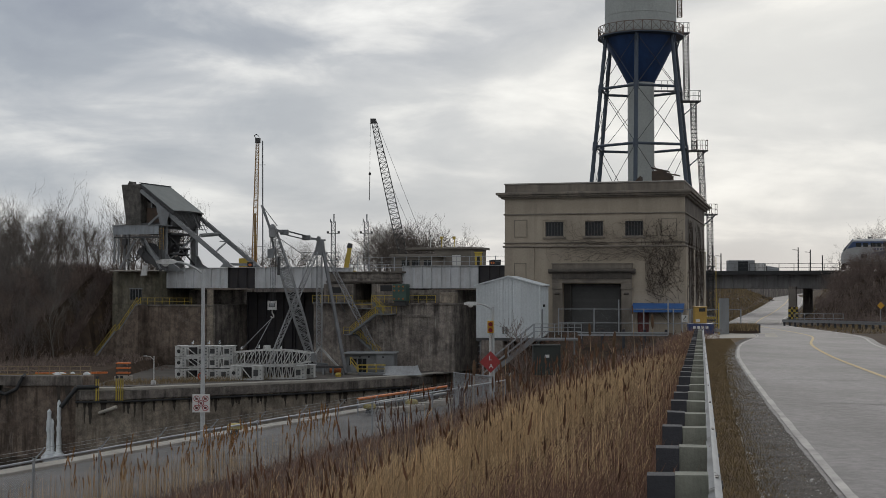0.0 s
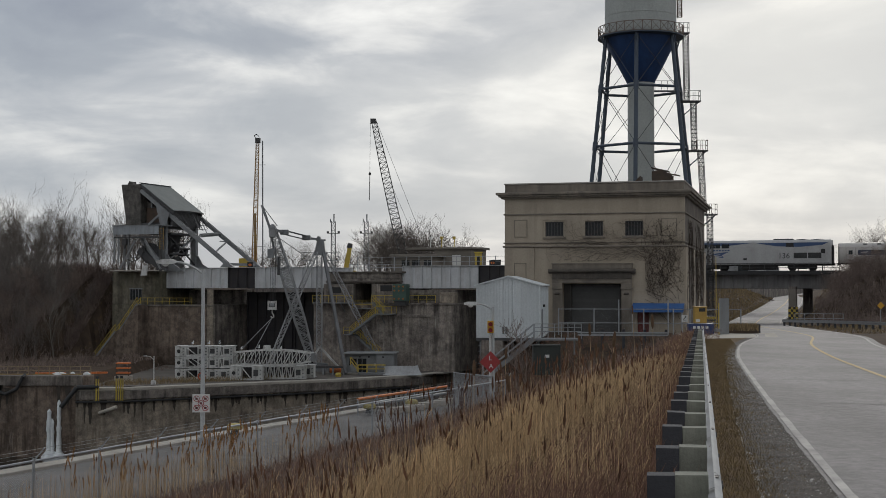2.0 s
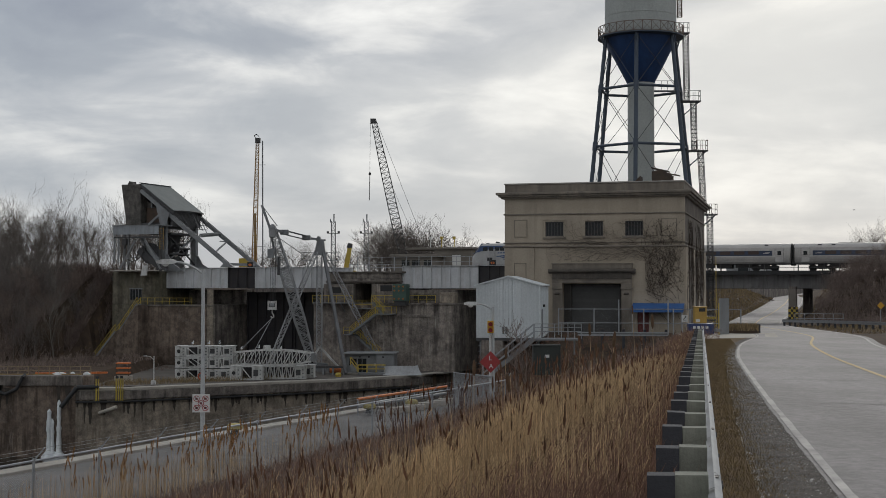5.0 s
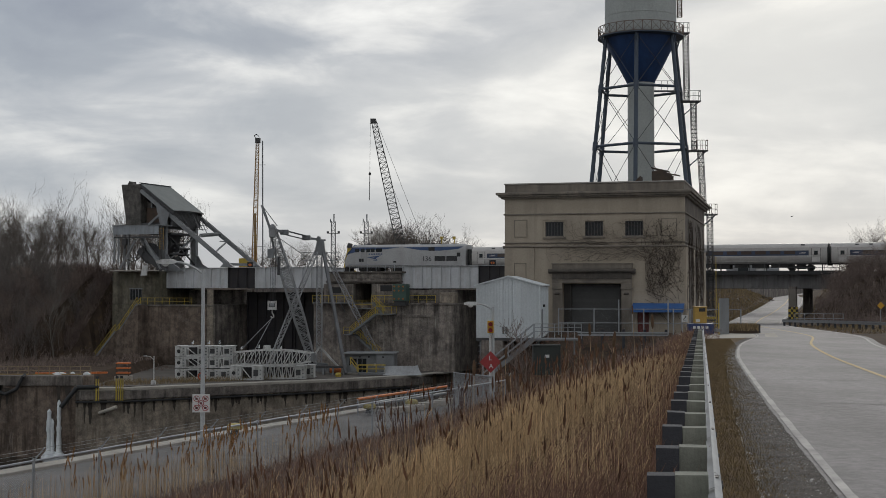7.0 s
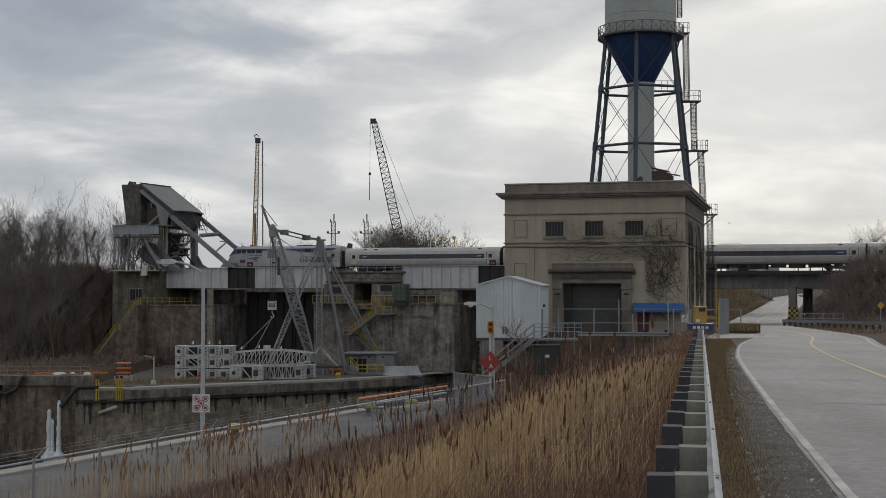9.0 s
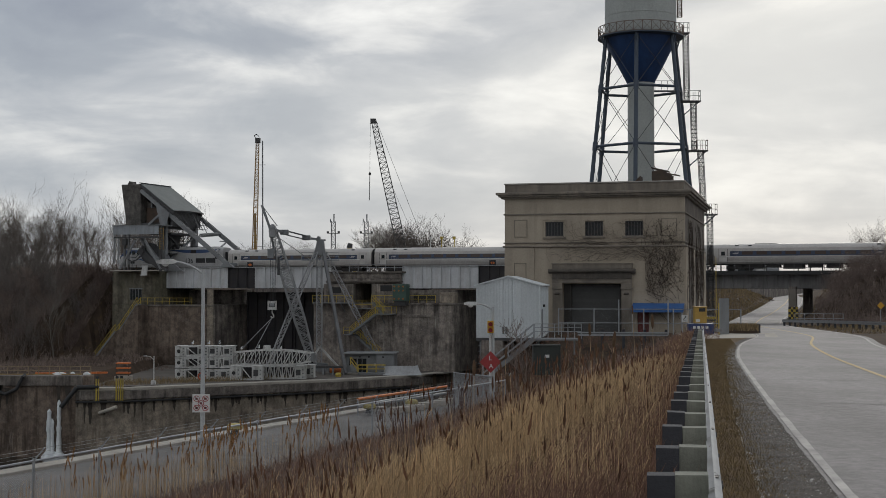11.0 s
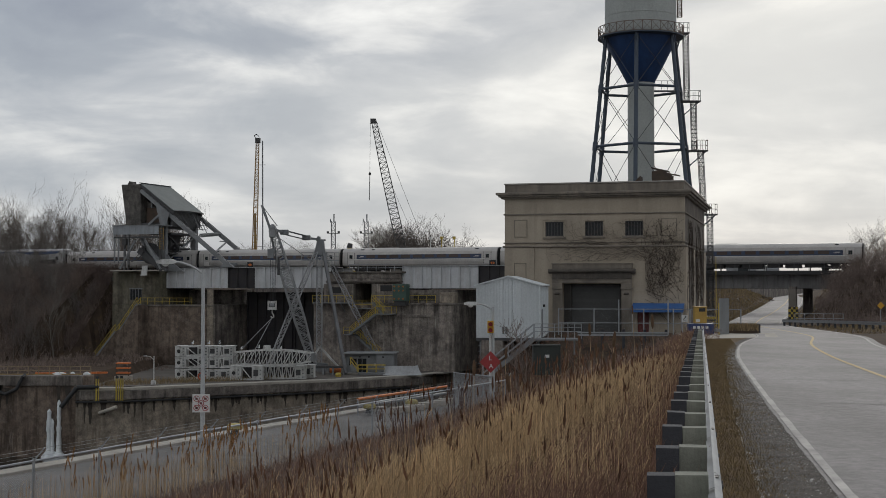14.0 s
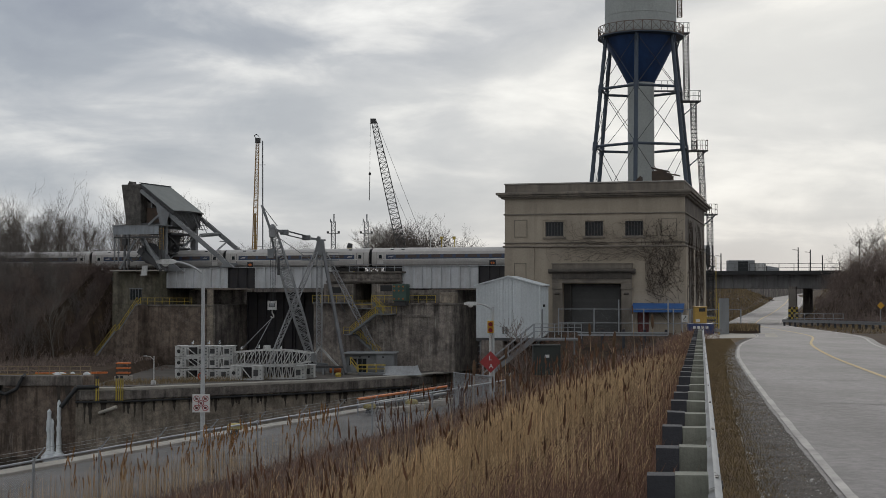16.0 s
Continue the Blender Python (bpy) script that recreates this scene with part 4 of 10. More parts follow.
def build_bridges():
    for b in (-4, 4):
        girder_span("girder_left", -46.3, -17.0, b, 1.6, 4.92, PALE_STEEL, "pale grey riveted plate girder with black middle panels", 1.62, (-35.4, -30.1))
        girder_span("girder_middle", -4.8, 11.9, b, 1.58, 5.02, PALE_STEEL, "pale grey riveted plate girder beside the building", 1.55, (7.7, 14))
        girder_span("girder_road", 31.0, 60.4, b, 1.62, 3.95, BRIDGE_STEEL, "dark grey plate girder over the road", 1.45)
    # floors of the bridges, continuous deck
    for i, (a0, a1, z) in enumerate(((-60, 31, 3.2), (31, 58.5, 3.2))):
        ob = setting("bridge_deck_%d" % (i + 1), M().box(a0 + 0.01, a1 - 0.01, -3.6, 3.6, z - 0.35, z + 0.25), DARK_STEEL, "dark steel and timber bridge deck under the track", "bridge deck")
        ob.matrix_world = RAIL
    walk_ = setting("bridge_walkway", M().box(31, 58.5, -5.3, -4.3, 3.62, 3.75).box(31, 58.5, -5.35, -5.28, 3.5, 4.02), BLACK, "dark walkway along the road bridge", "walkway")
    walk_.matrix_world = RAIL
    r = thing("bridge_railing", at_rail(31, -5.2, 3.75), "thin dark pipe railing along the road bridge", "railing")
    for i in range(15):
        part("post", M().box(i * 1.95, i * 1.95 + 0.07, -0.035, 0.035, 0, 1.25), DARK_STEEL, r)
    for z in (0.65, 1.2):
        part("rail", M().box(0, 27.4, -0.03, 0.03, z, z + 0.05), DARK_STEEL, r)
    # piers of the road bridge
    for n, a, w in (("1", 51.7, 1.0), ("2", 34.0, 1.2)):
        p = thing("bridge_pier", at_rail(a, 0, -3.6), "pair of stained concrete bridge columns with spray-painted marks", "bridge pier", "bridge piers")
        part("column", M().prism([(-0.1, 0), (w + 0.1, 0), (w, 0.8), (w, 5.2), (0, 5.2), (0, 0.8)], -4.9, -3.5), CONCRETE_MID, p, bevel=0.06)
        part("column", M().prism([(w, 0), (w + 1.3, 0), (w + 1.25, 5.2), (w + 0.05, 5.2)], 2.6, 4.2), CONCRETE_OLD, p, bevel=0.06)
        part("cap", M().beam((w / 2, -4.9, 5.35), (w + 0.65, 4.2, 5.35), 0.9, 0.3), CONCRETE_OLD, p)
        if a > 50:
            for i in range(3):
                part("paint_mark", M().tube((0.15 + 0.2 * i, -4.92, 2.3 - 0.15 * i), (0.35 + 0.2 * i, -4.92, 2.5 + 0.2 * i), 0.05, 0.05, 6), PLAIN_WHITE, p, "pale sprayed paint mark")
    ob = setting("abutment_right", M().box(57.5, 60, -5.5, 5.5, -2, 3.6), CONCRETE_OLD, "concrete bridge abutment behind bushes", "wall", 0.05)
    ob.matrix_world = RAIL
    # hazard board on the pier
    h = thing("hazard_board", at_rail(51.75, -5.6, -2.7), "black and yellow chequered hazard board by the pier", "sign")
    part("board", M().box(0, 1.3, 0, 0.04, 0.2, 1.9), BLACK, h)
    for i in range(4):
        for j in range(5):
            if (i + j) % 2:
                part("check", M().box(0.03 + i * 0.31, 0.33 + i * 0.31, -0.02, -0.002, 0.23 + j * 0.33, 0.55 + j * 0.33), YELLOW, h)
    part("post", M().box(0.6, 0.7, 0.05, 0.12, -1.0, 1.9), GALV_POST, h)


def build_track():
    setting("ballast", M().box(-220, -60.01, -3.4, 3.4, 3.1, 3.62).box(58.6, 260, -3.4, 3.4, 3.1, 3.62), BALLAST, "grey stone track ballast", "ballast").matrix_world = RAIL
    t = thing("track", at_rail(0, 0, 3.62), "worn steel railway track on timber ties", "railway track")
    for b in (-0.79, 0.72):
        part("rail", M().box(-220, 260, b, b + 0.07, 0.18, 0.38).box(-220, 260, b - 0.04, b + 0.11, 0.16, 0.19), TRACK_RAIL, t)
    tie = mesh_of("tie", M().box(-0.11, 0.11, -1.3, 1.3, 0.0, 0.16), TIE)
    for i in range(290):
        ob = part("tie", tie, TIE, t)
        ob.location = (-75 + i * 0.52, 0, 0)


def build_bascule():
    s = thing("bascule_tower", at_rail(-50, 0, 4.35), "grey steel bascule lift frame on a mossy abutment", "bascule frame")
    # local x runs along the track from 50 m left of the origin, z from the abutment's top
    for b in (-4.6, 4.4):
        part("main_strut", M().beam((-1.2, b, 13.25), (15.5, b, 0.75), 0.1, 0.62).beam((-1.2, b + 0.45, 13.25), (15.5, b + 0.45, 0.75), 0.1, 0.62), GREY_STEEL, s, "riveted twin-plate main strut")
        m = M()
        for i in range(23):
            x = -0.6 + i * 0.68
            z = 13.25 - (x + 1.2) * 0.75
            m.beam((x, b, z + 0.3), (x + 0.5, b + 0.45, z - 0.05), 0.05, 0.1)
        part("strut_lacing", m, DARK_STEEL, s)
        part("tower_leg", M().box(2.95, 3.75, b - 0.25, b + 0.3, 0, 9.9), GREY_STEEL, s, "pale grey tower leg", bevel=0.03)
        part("leg_flange", M().box(2.85, 2.97, b - 0.34, b + 0.4, 0, 8.2).box(3.73, 3.85, b - 0.34, b + 0.4, 0, 8.2), GREY_STEEL, s)
        part("gusset", M().prism([(2.0, 10.6), (3.1, 10.1), (4.5, 9.3), (3.9, 7.4), (2.8, 7.5)], b - 0.34, b - 0.27), GREY_STEEL, s, "pale triangular gusset plate")
        part("knee_brace", M().beam((0.4, b, 7.6), (2.9, b, 9.5), 0.3, 0.36), GREY_STEEL, s)
        part("heel_plate", M().prism([(2.2, 0), (7.0, 0), (6.0, 0.7), (5.0, 1.3), (4.2, 2.6), (3.0, 3.2)], b - 0.1, b + 0.1), GREY_STEEL, s, "sloping heel plate")
        part("shoe_plate", M().prism([(13.8, 0.6), (16.3, 0.6), (15.6, 1.1), (14.6, 1.45)], b - 0.06, b + 0.5), GREY_STEEL, s)
    # cross ties between the two struts
    part("cross_lattice", M().lattice((10.0, -4.4, 5.7), (8.1, 4.4, 6.3), [0.42, 0.42], 16, 0.08, 0.06), GREY_STEEL, s, "laced cross tie")
    part("cross_brace", M().beam((12.7, -4.4, 2.95), (9.5, 4.4, 4.9), 0.2), GREY_STEEL, s)
    part("stub_arm", M().beam((8.4, 4.2, 5.1), (9.6, 4.2, 5.0), 0.16), GREY_STEEL, s)
    part("cross_beam", M().box(14.9, 15.2, -4.1, 4.3, 0.9, 1.3), GREY_STEEL, s)
    part("cross_beam", M().box(3.0, 3.6, -4.3, 4.3, 6.9, 7.6), DARK_STEEL, s)
    part("sway_brace", M().beam((3.4, -4.2, 1.5), (3.4, 4.2, 5.8), 0.26), GREY_STEEL, s)
    part("sway_brace", M().beam((3.6, 4.2, 1.2), (3.6, -3.6, 5.8), 0.2), DARK_STEEL, s)
    # dark machinery floor and drive inside the frame
    mach = part("machinery", M().box(0.4, 4.2, -3.9, 4.2, 6.0, 6.3).box(0.8, 3.9, -3.6, 0.6, 2.8, 3.0), DARK_STEEL, s, "dark machinery floors")
    part("gear", M().tube((2.3, -2.9, 4.5), (2.3, -2.5, 4.5), 1.2, 1.2, 24).tube((2.3, -3.2, 4.5), (2.3, 2.9, 4.5), 0.2, 0.2, 10), DARK_STEEL, mach, "large dark gear wheel")
    part("gear", M().tube((3.4, -1.4, 3.8), (3.4, -1.1, 3.8), 0.7, 0.7, 20).tube((3.4, -2.0, 3.8), (3.4, 2.9, 3.8), 0.16, 0.16, 10), DARK_STEEL, mach, "dark pinion")
    part("drive_housing", M().prism([(0.9, 0.2), (3.4, 0.2), (3.2, 1.8), (2.2, 2.6), (0.9, 2.9)], -3.2, 1.6), DARK_STEEL, mach, "dark drive housing", bevel=0.08)
    part("chute", M().prism([(0.8, 6.0), (2.9, 6.0), (1.7, 3.6), (0.8, 2.9)], -2.0, 1.4), DARK_STEEL, mach, "dark sloping chute", bevel=0.04)
    for x in (1.0, 1.7, 2.4, 3.0):
        part("guard_bar", M().box(x, x + 0.07, 3.6, 3.68, 3.0, 6.0), DARK_STEEL, mach)
    for z in (4.3, 5.1, 5.6):
        part("guard_rail", M().box(0.8, 3.2, 3.6, 3.68, z, z + 0.1), DARK_STEEL, mach)
    part("motor", M().tube((2.0, 2.4, 3.4), (3.2, 2.4, 3.4), 0.45, 0.45, 14).box(1.8, 3.4, 1.9, 2.9, 2.6, 2.95), DARK_STEEL, mach, "dark drive motor")

    # counterweight: tapered concrete block and a sloping steel cover on rafters
    c = thing("counterweight", at_rail(-50, 0, 4.35), "dark concrete counterweight with sloping grey steel cover", "counterweight")
    part("block", M().prism([(-5.1, 14.3), (-1.35, 14.3), (-1.3, 7.5), (-4.05, 7.5)], -4.4, 4.6), CONCRETE_DARK, c, bevel=0.1)
    part("block_cap", M().prism([(-3.9, 14.32), (-2.9, 14.32), (-3.1, 14.75), (-3.6, 14.8)], -4.3, -3.2), CONCRETE_DARK, c, "crumbled lump on the block")
    part("inner_block", M().prism([(-1.28, 11.6), (0.9, 10.1), (1.5, 8.0), (-1.28, 8.0)], -2.6, 4.2), CONCRETE_DARK, c, "dark inner counterweight mass", bevel=0.08)
    part("hung_plate", M().box(-0.9, 1.6, -3.3, -3.0, 8.0, 10.4), RUST, c, "rusty hanging plate")
    part("hung_post", M().box(0.1, 0.35, -3.6, -3.32, 10.4, 12.2).box(1.7, 1.9, -3.6, -3.32, 8.2, 11.0), GREY_STEEL, c)
    part("floor_plate", M().box(-1.3, 3.2, -4.2, 4.4, 7.5, 7.95), DARK_STEEL, c)
    part("cover", M().add([(-1.2, -4.6, 14.4), (5.1, -4.6, 9.85), (5.1, 4.2, 9.85), (-1.2, 4.2, 14.4), (-1.2, -4.6, 14.25), (5.1, -4.6, 9.7), (5.1, 4.2, 9.7), (-1.2, 4.2, 14.25)],
                          [(0, 1, 2, 3), (4, 7, 6, 5), (0, 4, 5, 1), (1, 5, 6, 2), (2, 6, 7, 3), (3, 7, 4, 0)]), mat("slate_grey_sheet_roof", (0.135, 0.158, 0.160), (0.105, 0.125, 0.126), 0.75, scale=0.4, streak=0.3, streak_col=(0.09, 0.09, 0.085)), c, "sloping slate-grey sheet cover")
    part("cover_ridge", M().box(-1.5, -1.1, -4.6, 4.25, 14.38, 14.52), DARK_STEEL, c)
    part("cover_eave", M().path([(5.1, -4.6, 9.7), (5.35, -2.5, 9.82), (5.4, 0.0, 9.86), (5.35, 2.2, 9.82), (5.2, 4.2, 9.7)], 0.12), DARK_STEEL, c, "bowed eave beam")
    part("rafter", M().beam((-1.2, -4.5, 14.0), (5.0, -4.5, 9.4), 0.14, 0.4), DARK_STEEL, c)
    part("rafter", M().beam((-1.2, 4.1, 14.0), (5.0, 4.1, 9.4), 0.14, 0.4), DARK_STEEL, c)
    part("under_girder", M().box(4.3, 4.7, -4.3, 4.15, 7.3, 9.92), DARK_STEEL, c, "dark plate girder under the cover")
    for i in range(9):
        y = -3.8 + i * 0.95
        part("hanger", M().beam((4.75, y, 9.5), (5.0 + 0.5 * (i % 3), y + 0.5, 7.2), 0.09), DARK_STEEL, c)
    for z, x in ((8.6, 5.2), (7.7, 5.6), (7.0, 5.95)):
        part("tie_bar", M().beam((x, -3.8, z), (x + 0.1, 4.1, z), 0.09), DARK_STEEL, c)
    for i in range(3):
        part("tail_rod", M().beam((5.2, 1.0 + 1.2 * i, 9.4 - 0.3 * i), (9.6, -3.9 + i, 6.7 - 0.2 * i), 0.1), DARK_STEEL, c)
    # operator's gallery in front of the tower
    g = thing("bascule_gallery", at_rail(-49.4, -8.2, 4.35), "grey sheet-clad gallery on steel posts before the lift frame", "gallery")
    for x0, x1 in ((-4.5, -0.15), (-0.12, 4.1)):
        part("sheet_panel", M().box(x0, x1, -0.05, 0.05, 5.9, 7.25), GALLERY_GREY, g, "dull blue-grey sheet cladding", bevel=0.02)
    for i in range(9):
        part("panel_rib", M().box(-4.45 + i * 1.06, -4.39 + i * 1.06, -0.075, -0.052, 5.92, 7.2), GALLERY_GREY, g)
    part("roof", M().box(-4.7, 4.3, -0.15, 3.6, 7.26, 7.4), GREY_STEEL, g)
    part("beam", M().box(-4.4, 4.2, 0, 0.3, 5.3, 5.55), DARK_STEEL, g)
    for x in (-4.35, -3.6):
        part("post", M().box(x - 0.1, x + 0.1, 0.1, 0.3, 1.4, 5.9), GREY_STEEL, g)
        part("post", M().box(x - 0.12, x + 0.12, 2.8, 3.1, 0.0, 7.25), GREY_STEEL, g)
    part("post", M().box(4.1, 4.4, 0.2, 0.5, 0.0, 7.25), DARK_STEEL, g)
    part("brace", M().beam((-3.3, 0.2, 0.4), (-0.4, 0.2, 5.0), 0.2, 0.3), GREY_STEEL, g, "pale grey diagonal brace")
    part("brace", M().beam((4.4, 0.2, 0.3), (1.4, 0.2, 5.0), 0.2, 0.3), GREY_STEEL, g, "pale grey diagonal brace")
    part("gear_wheel", M().prism([(1.0 + 1.7 * math.cos(k * math.pi / 12), 2.9 + 1.7 * math.sin(k * math.pi / 12)) for k in range(24)], 2.2, 2.6), DARK_STEEL, g, "dark gear wheel")
    part("gear_arm", M().beam((-0.3, 1.9, 5.2), (3.4, 1.9, 1.0), 0.9, 0.5), GREY_STEEL, g)
    part("operating_strut", M().beam((-0.4, 1.2, 3.4), (3.8, 1.2, 0.6), 0.5, 0.9), DARK_STEEL, g)
    part("chain", M().path([(-2.2, 0.8, 1.9), (-1.5, 0.8, 1.6), (-0.6, 0.8, 1.8), (0.3, 0.8, 2.5), (0.9, 0.8, 3.5), (1.1, 0.8, 4.8)], 0.09), DARK_STEEL, g, "dark hanging chain loop")
    part("chain", M().path([(-1.9, 1.0, 2.3), (-0.9, 1.0, 2.2), (0.0, 1.0, 2.9), (0.5, 1.0, 4.2)], 0.07), DARK_STEEL, g)
    part("lamp_box", M().box(-2.9, -2.1, 0.1, 0.6, 4.2, 5.2).tube((-2.5, 0.3, 4.2), (-2.5, 0.3, 3.6), 0.2, 0.12, 10), DARK_STEEL, g)
    lad = part("grating", M().box(4.35, 4.42, -0.1, 0.0, 3.4, 6.9).box(4.98, 5.05, -0.1, 0.0, 3.4, 6.9), RUST_YELLOW, g, "rusty yellow caged ladder")
    for i in range(9):
        part("rung", M().box(4.42, 4.98, -0.08, -0.02, 3.5 + i * 0.4, 3.56 + i * 0.4), RUST_YELLOW, lad)
    part("curb_plate", M().box(-4.9, 3.9, -0.2, 2.0, 0.02, 0.2), CONCRETE_PALE, g, "pale edge of the walk")
    part("white_panel", M().prism([(1.0, -0.7), (2.2, -0.7), (2.35, 0.9), (1.4, 0.9)], -0.4, -0.3), WHITE_STEEL, g, "leaning white panel")
    f = thing("yellow_railing", at_rail(-55.5, -6.0, 4.35), "rusty yellow railing on the mossy abutment", "railing", "yellow railings")
    for i in range(8):
        part("post", M().box(i * 1.5, i * 1.5 + 0.06, -0.03, 0.03, 0, 1.05), RUST, f)
    for z in (0.5, 1.0):
        part("rail", M().box(0, 10.5, -0.03, 0.03, z, z + 0.06), RUST, f)


build_bridges()
build_track()
build_bascule()


# ---- train ----
def wheelset(parent, x, r=0.46):
    w = part("wheel", M().tube((x, -0.85, r), (x, -0.72, r), r, r, 14).tube((x, 0.72, r), (x, 0.85, r), r, r, 14).tube((x, -0.72, r), (x, 0.72, r), 0.09, 0.09, 8), UNDER, parent)
    return w


def bogie(parent, x, base=1.3, n=2):
    b = part("bogie", M().box(x - base - 0.5, x + base + 0.5, -1.15, -0.95, 0.35, 0.75).box(x - base - 0.5, x + base + 0.5, 0.95, 1.15, 0.35, 0.75).box(x - 0.5, x + 0.5, -1.2, 1.2, 0.3, 0.9), UNDER, parent, "grimy wheel bogie", bevel=0.04)
    for i in range(n):
        wheelset(b, x - base + 2 * base * i / (n - 1))


def car_section(w, zs):
    """Half cross-section, mirrored: points (y, z)."""
    return [(-y, z) for y, z in zs] + [(y, z) for y, z in reversed(zs)]


def loft(m, xs_secs):
    k = len(xs_secs[0][1])
    vs = [(x, y, z) for x, sec in xs_secs for y, z in sec]
    fs = [(i * k + j, i * k + (j + 1) % k, (i + 1) * k + (j + 1) % k, (i + 1) * k + j) for i in range(len(xs_secs) - 1) for j in range(k)]
    return m.add(vs, fs + [tuple(range(k)), tuple(range(len(vs) - 1, len(vs) - k - 1, -1))])


def build_locomotive():
    L = thing("locomotive", at_rail(58, 0, 4.0), "silver diesel locomotive with blue roof stripe pulling coaches", "locomotive")

    def sec(w, top, z0=0.95):
        return car_section(w, [(w, z0), (w, min(3.3, top - 0.5)), (w * 0.97, top - 0.42), (w * 0.78, top - 0.12), (w * 0.45, top)])
    m = loft(M(), [(0.0, sec(1.05, 2.3, 1.0)), (0.05, sec(1.2, 2.42)), (0.9, sec(1.45, 3.55)), (1.55, sec(1.5, 4.25)), (2.6, sec(1.55, 4.33)), (19.9, sec(1.55, 4.33)), (20.15, sec(1.4, 4.2))])
    part("body", m, SILVER, L, "silver painted body", smooth=True)
    # blue roof stripe in panels along the side
    def stripe(pts):
        for s in (-1, 1):
            part("stripe", M().prism(pts, s * 1.552, s * 1.566), TRAIN_BLUE, L, "blue livery stripe")
    stripe([(1.5, 3.88), (1.75, 3.95), (9.5, 3.88), (7.0, 3.6), (3.0, 3.45), (1.0, 3.0), (0.75, 2.9)])
    stripe([(10.0, 3.88), (19.8, 3.9), (19.0, 3.55), (16.0, 3.3), (13.0, 3.4)])
    top = loft(M(), [(0.28, [(-1.28, 2.75), (1.28, 2.75), (1.2, 2.83), (-1.2, 2.83)]), (1.56, [(-1.2, 4.22), (1.2, 4.22), (1.1, 4.34), (-1.1, 4.34)])])
    part("nose_panel", top, TRAIN_BLUE, L, "blue sloping nose panel")
    part("windshield", M().add([(0.86, -1.1, 3.54), (1.36, -1.1, 4.1), (1.36, -0.08, 4.1), (0.86, -0.08, 3.54)], [(0, 1, 2, 3)]).add([(0.86, 0.08, 3.54), (1.36, 0.08, 4.1), (1.36, 1.1, 4.1), (0.86, 1.1, 3.54)], [(0, 1, 2, 3)]), GLASS, L)
    for x, w in ((1.95, 0.7), (2.9, 0.65), (3.85, 0.66), (4.58, 0.66), (5.45, 1.05)):
        for s in (-1, 1):
            part("window", M().box(x, x + w, min(s * 1.55, s * 1.575), max(s * 1.55, s * 1.575), 3.2, 3.75), GLASS, L)
    for x, w, z0, z1 in ((15.2, 1.75, 1.75, 2.5), (17.1, 1.75, 1.75, 2.5), (14.2, 1.0, 3.3, 3.85), (2.6, 0.8, 1.7, 2.2), (8.4, 0.5, 1.55, 1.8), (18.8, 0.55, 2.4, 3.0)):
        for s in (-1, 1):
            g = part("grille", M().box(x, x + w, min(s * 1.54, s * 1.58), max(s * 1.54, s * 1.58), z0, z1), BLACK, L, "dark louvre grille")
            if w > 1.5:
                for i in range(5):
                    part("slat", M().box(x, x + w, min(s * 1.581, s * 1.595), max(s * 1.581, s * 1.595), z0 + 0.05 + i * 0.14, z0 + 0.09 + i * 0.14), DARK_STEEL, g)
    for s in (-1, 1):
        d = part("door", M().box(3.1, 3.75, min(s * 1.55, s * 1.57), max(s * 1.55, s * 1.57), 1.3, 3.15), SILVER, L, "silver cab door")
        part("handrail", M().box(3.0, 3.04, min(s * 1.6, s * 1.63), max(s * 1.6, s * 1.63), 1.1, 3.2), GALV, d)
        part("handrail", M().box(3.85, 3.89, min(s * 1.6, s * 1.63), max(s * 1.6, s * 1.63), 1.1, 3.2), GALV, d)
        d = part("door", M().box(18.6, 19.4, min(s * 1.55, s * 1.57), max(s * 1.55, s * 1.57), 1.3, 3.2), SILVER, L, "silver rear door")
        part("sill_line", M().box(0.6, 19.9, min(s * 1.55, s * 1.57), max(s * 1.55, s * 1.57), 1.02, 1.12), DARK_STEEL, L)
        y0, y1 = s * 1.552, s * 1.568
        for xa, za, xb, zb in ((3.9, 2.32, 6.4, 2.66), (4.5, 2.12, 6.1, 2.52), (5.0, 1.9, 5.8, 2.36)):
            part("swoosh", M().prism([(xa, za), (xa + 0.75, za - 0.02), (xb - 0.35, zb - 0.12), (xb, zb), (xb - 0.6, zb - 0.02), (xa + 0.5, za + 0.13)], min(y0, y1), max(y0, y1)), TRAIN_BLUE, L, "blue swoosh emblem")
        for i in range(6):
            part("name_bar", M().box(4.25 + i * 0.4, 4.53 + i * 0.4, min(y0, y1), max(y0, y1), 2.8, 2.98), TRAIN_BLUE, L, "plain dark name bar")
    lettering("number", "136", 1.05, DARK_STEEL, L, pose(13.9, -1.57, 1.75), "dark painted unit number")
    lettering("number", "136", 1.05, DARK_STEEL, L, pose(13.9, 1.57, 1.75, 0, 0, 180), "dark painted unit number")
    part("roof_fan", M().lathe([(0.9, 4.25), (0.9, 4.37), (0.7, 4.39)], 16, 16.2, 0).lathe([(0.9, 4.25), (0.9, 4.37), (0.7, 4.39)], 16, 18.2, 0).box(12.4, 15.0, -0.8, 0.8, 4.3, 4.45), DARK_STEEL, L, "dark roof fan housing")
    part("horn", M().tube((4.0, 0.2, 4.45), (3.4, 0.2, 4.5), 0.08, 0.14, 8).box(2.0, 2.4, -0.3, 0.3, 4.3, 4.42), DARK_STEEL, L)
    part("underframe", M().box(0.3, 20.0, -1.35, 1.35, 0.75, 1.0), UNDER, L)
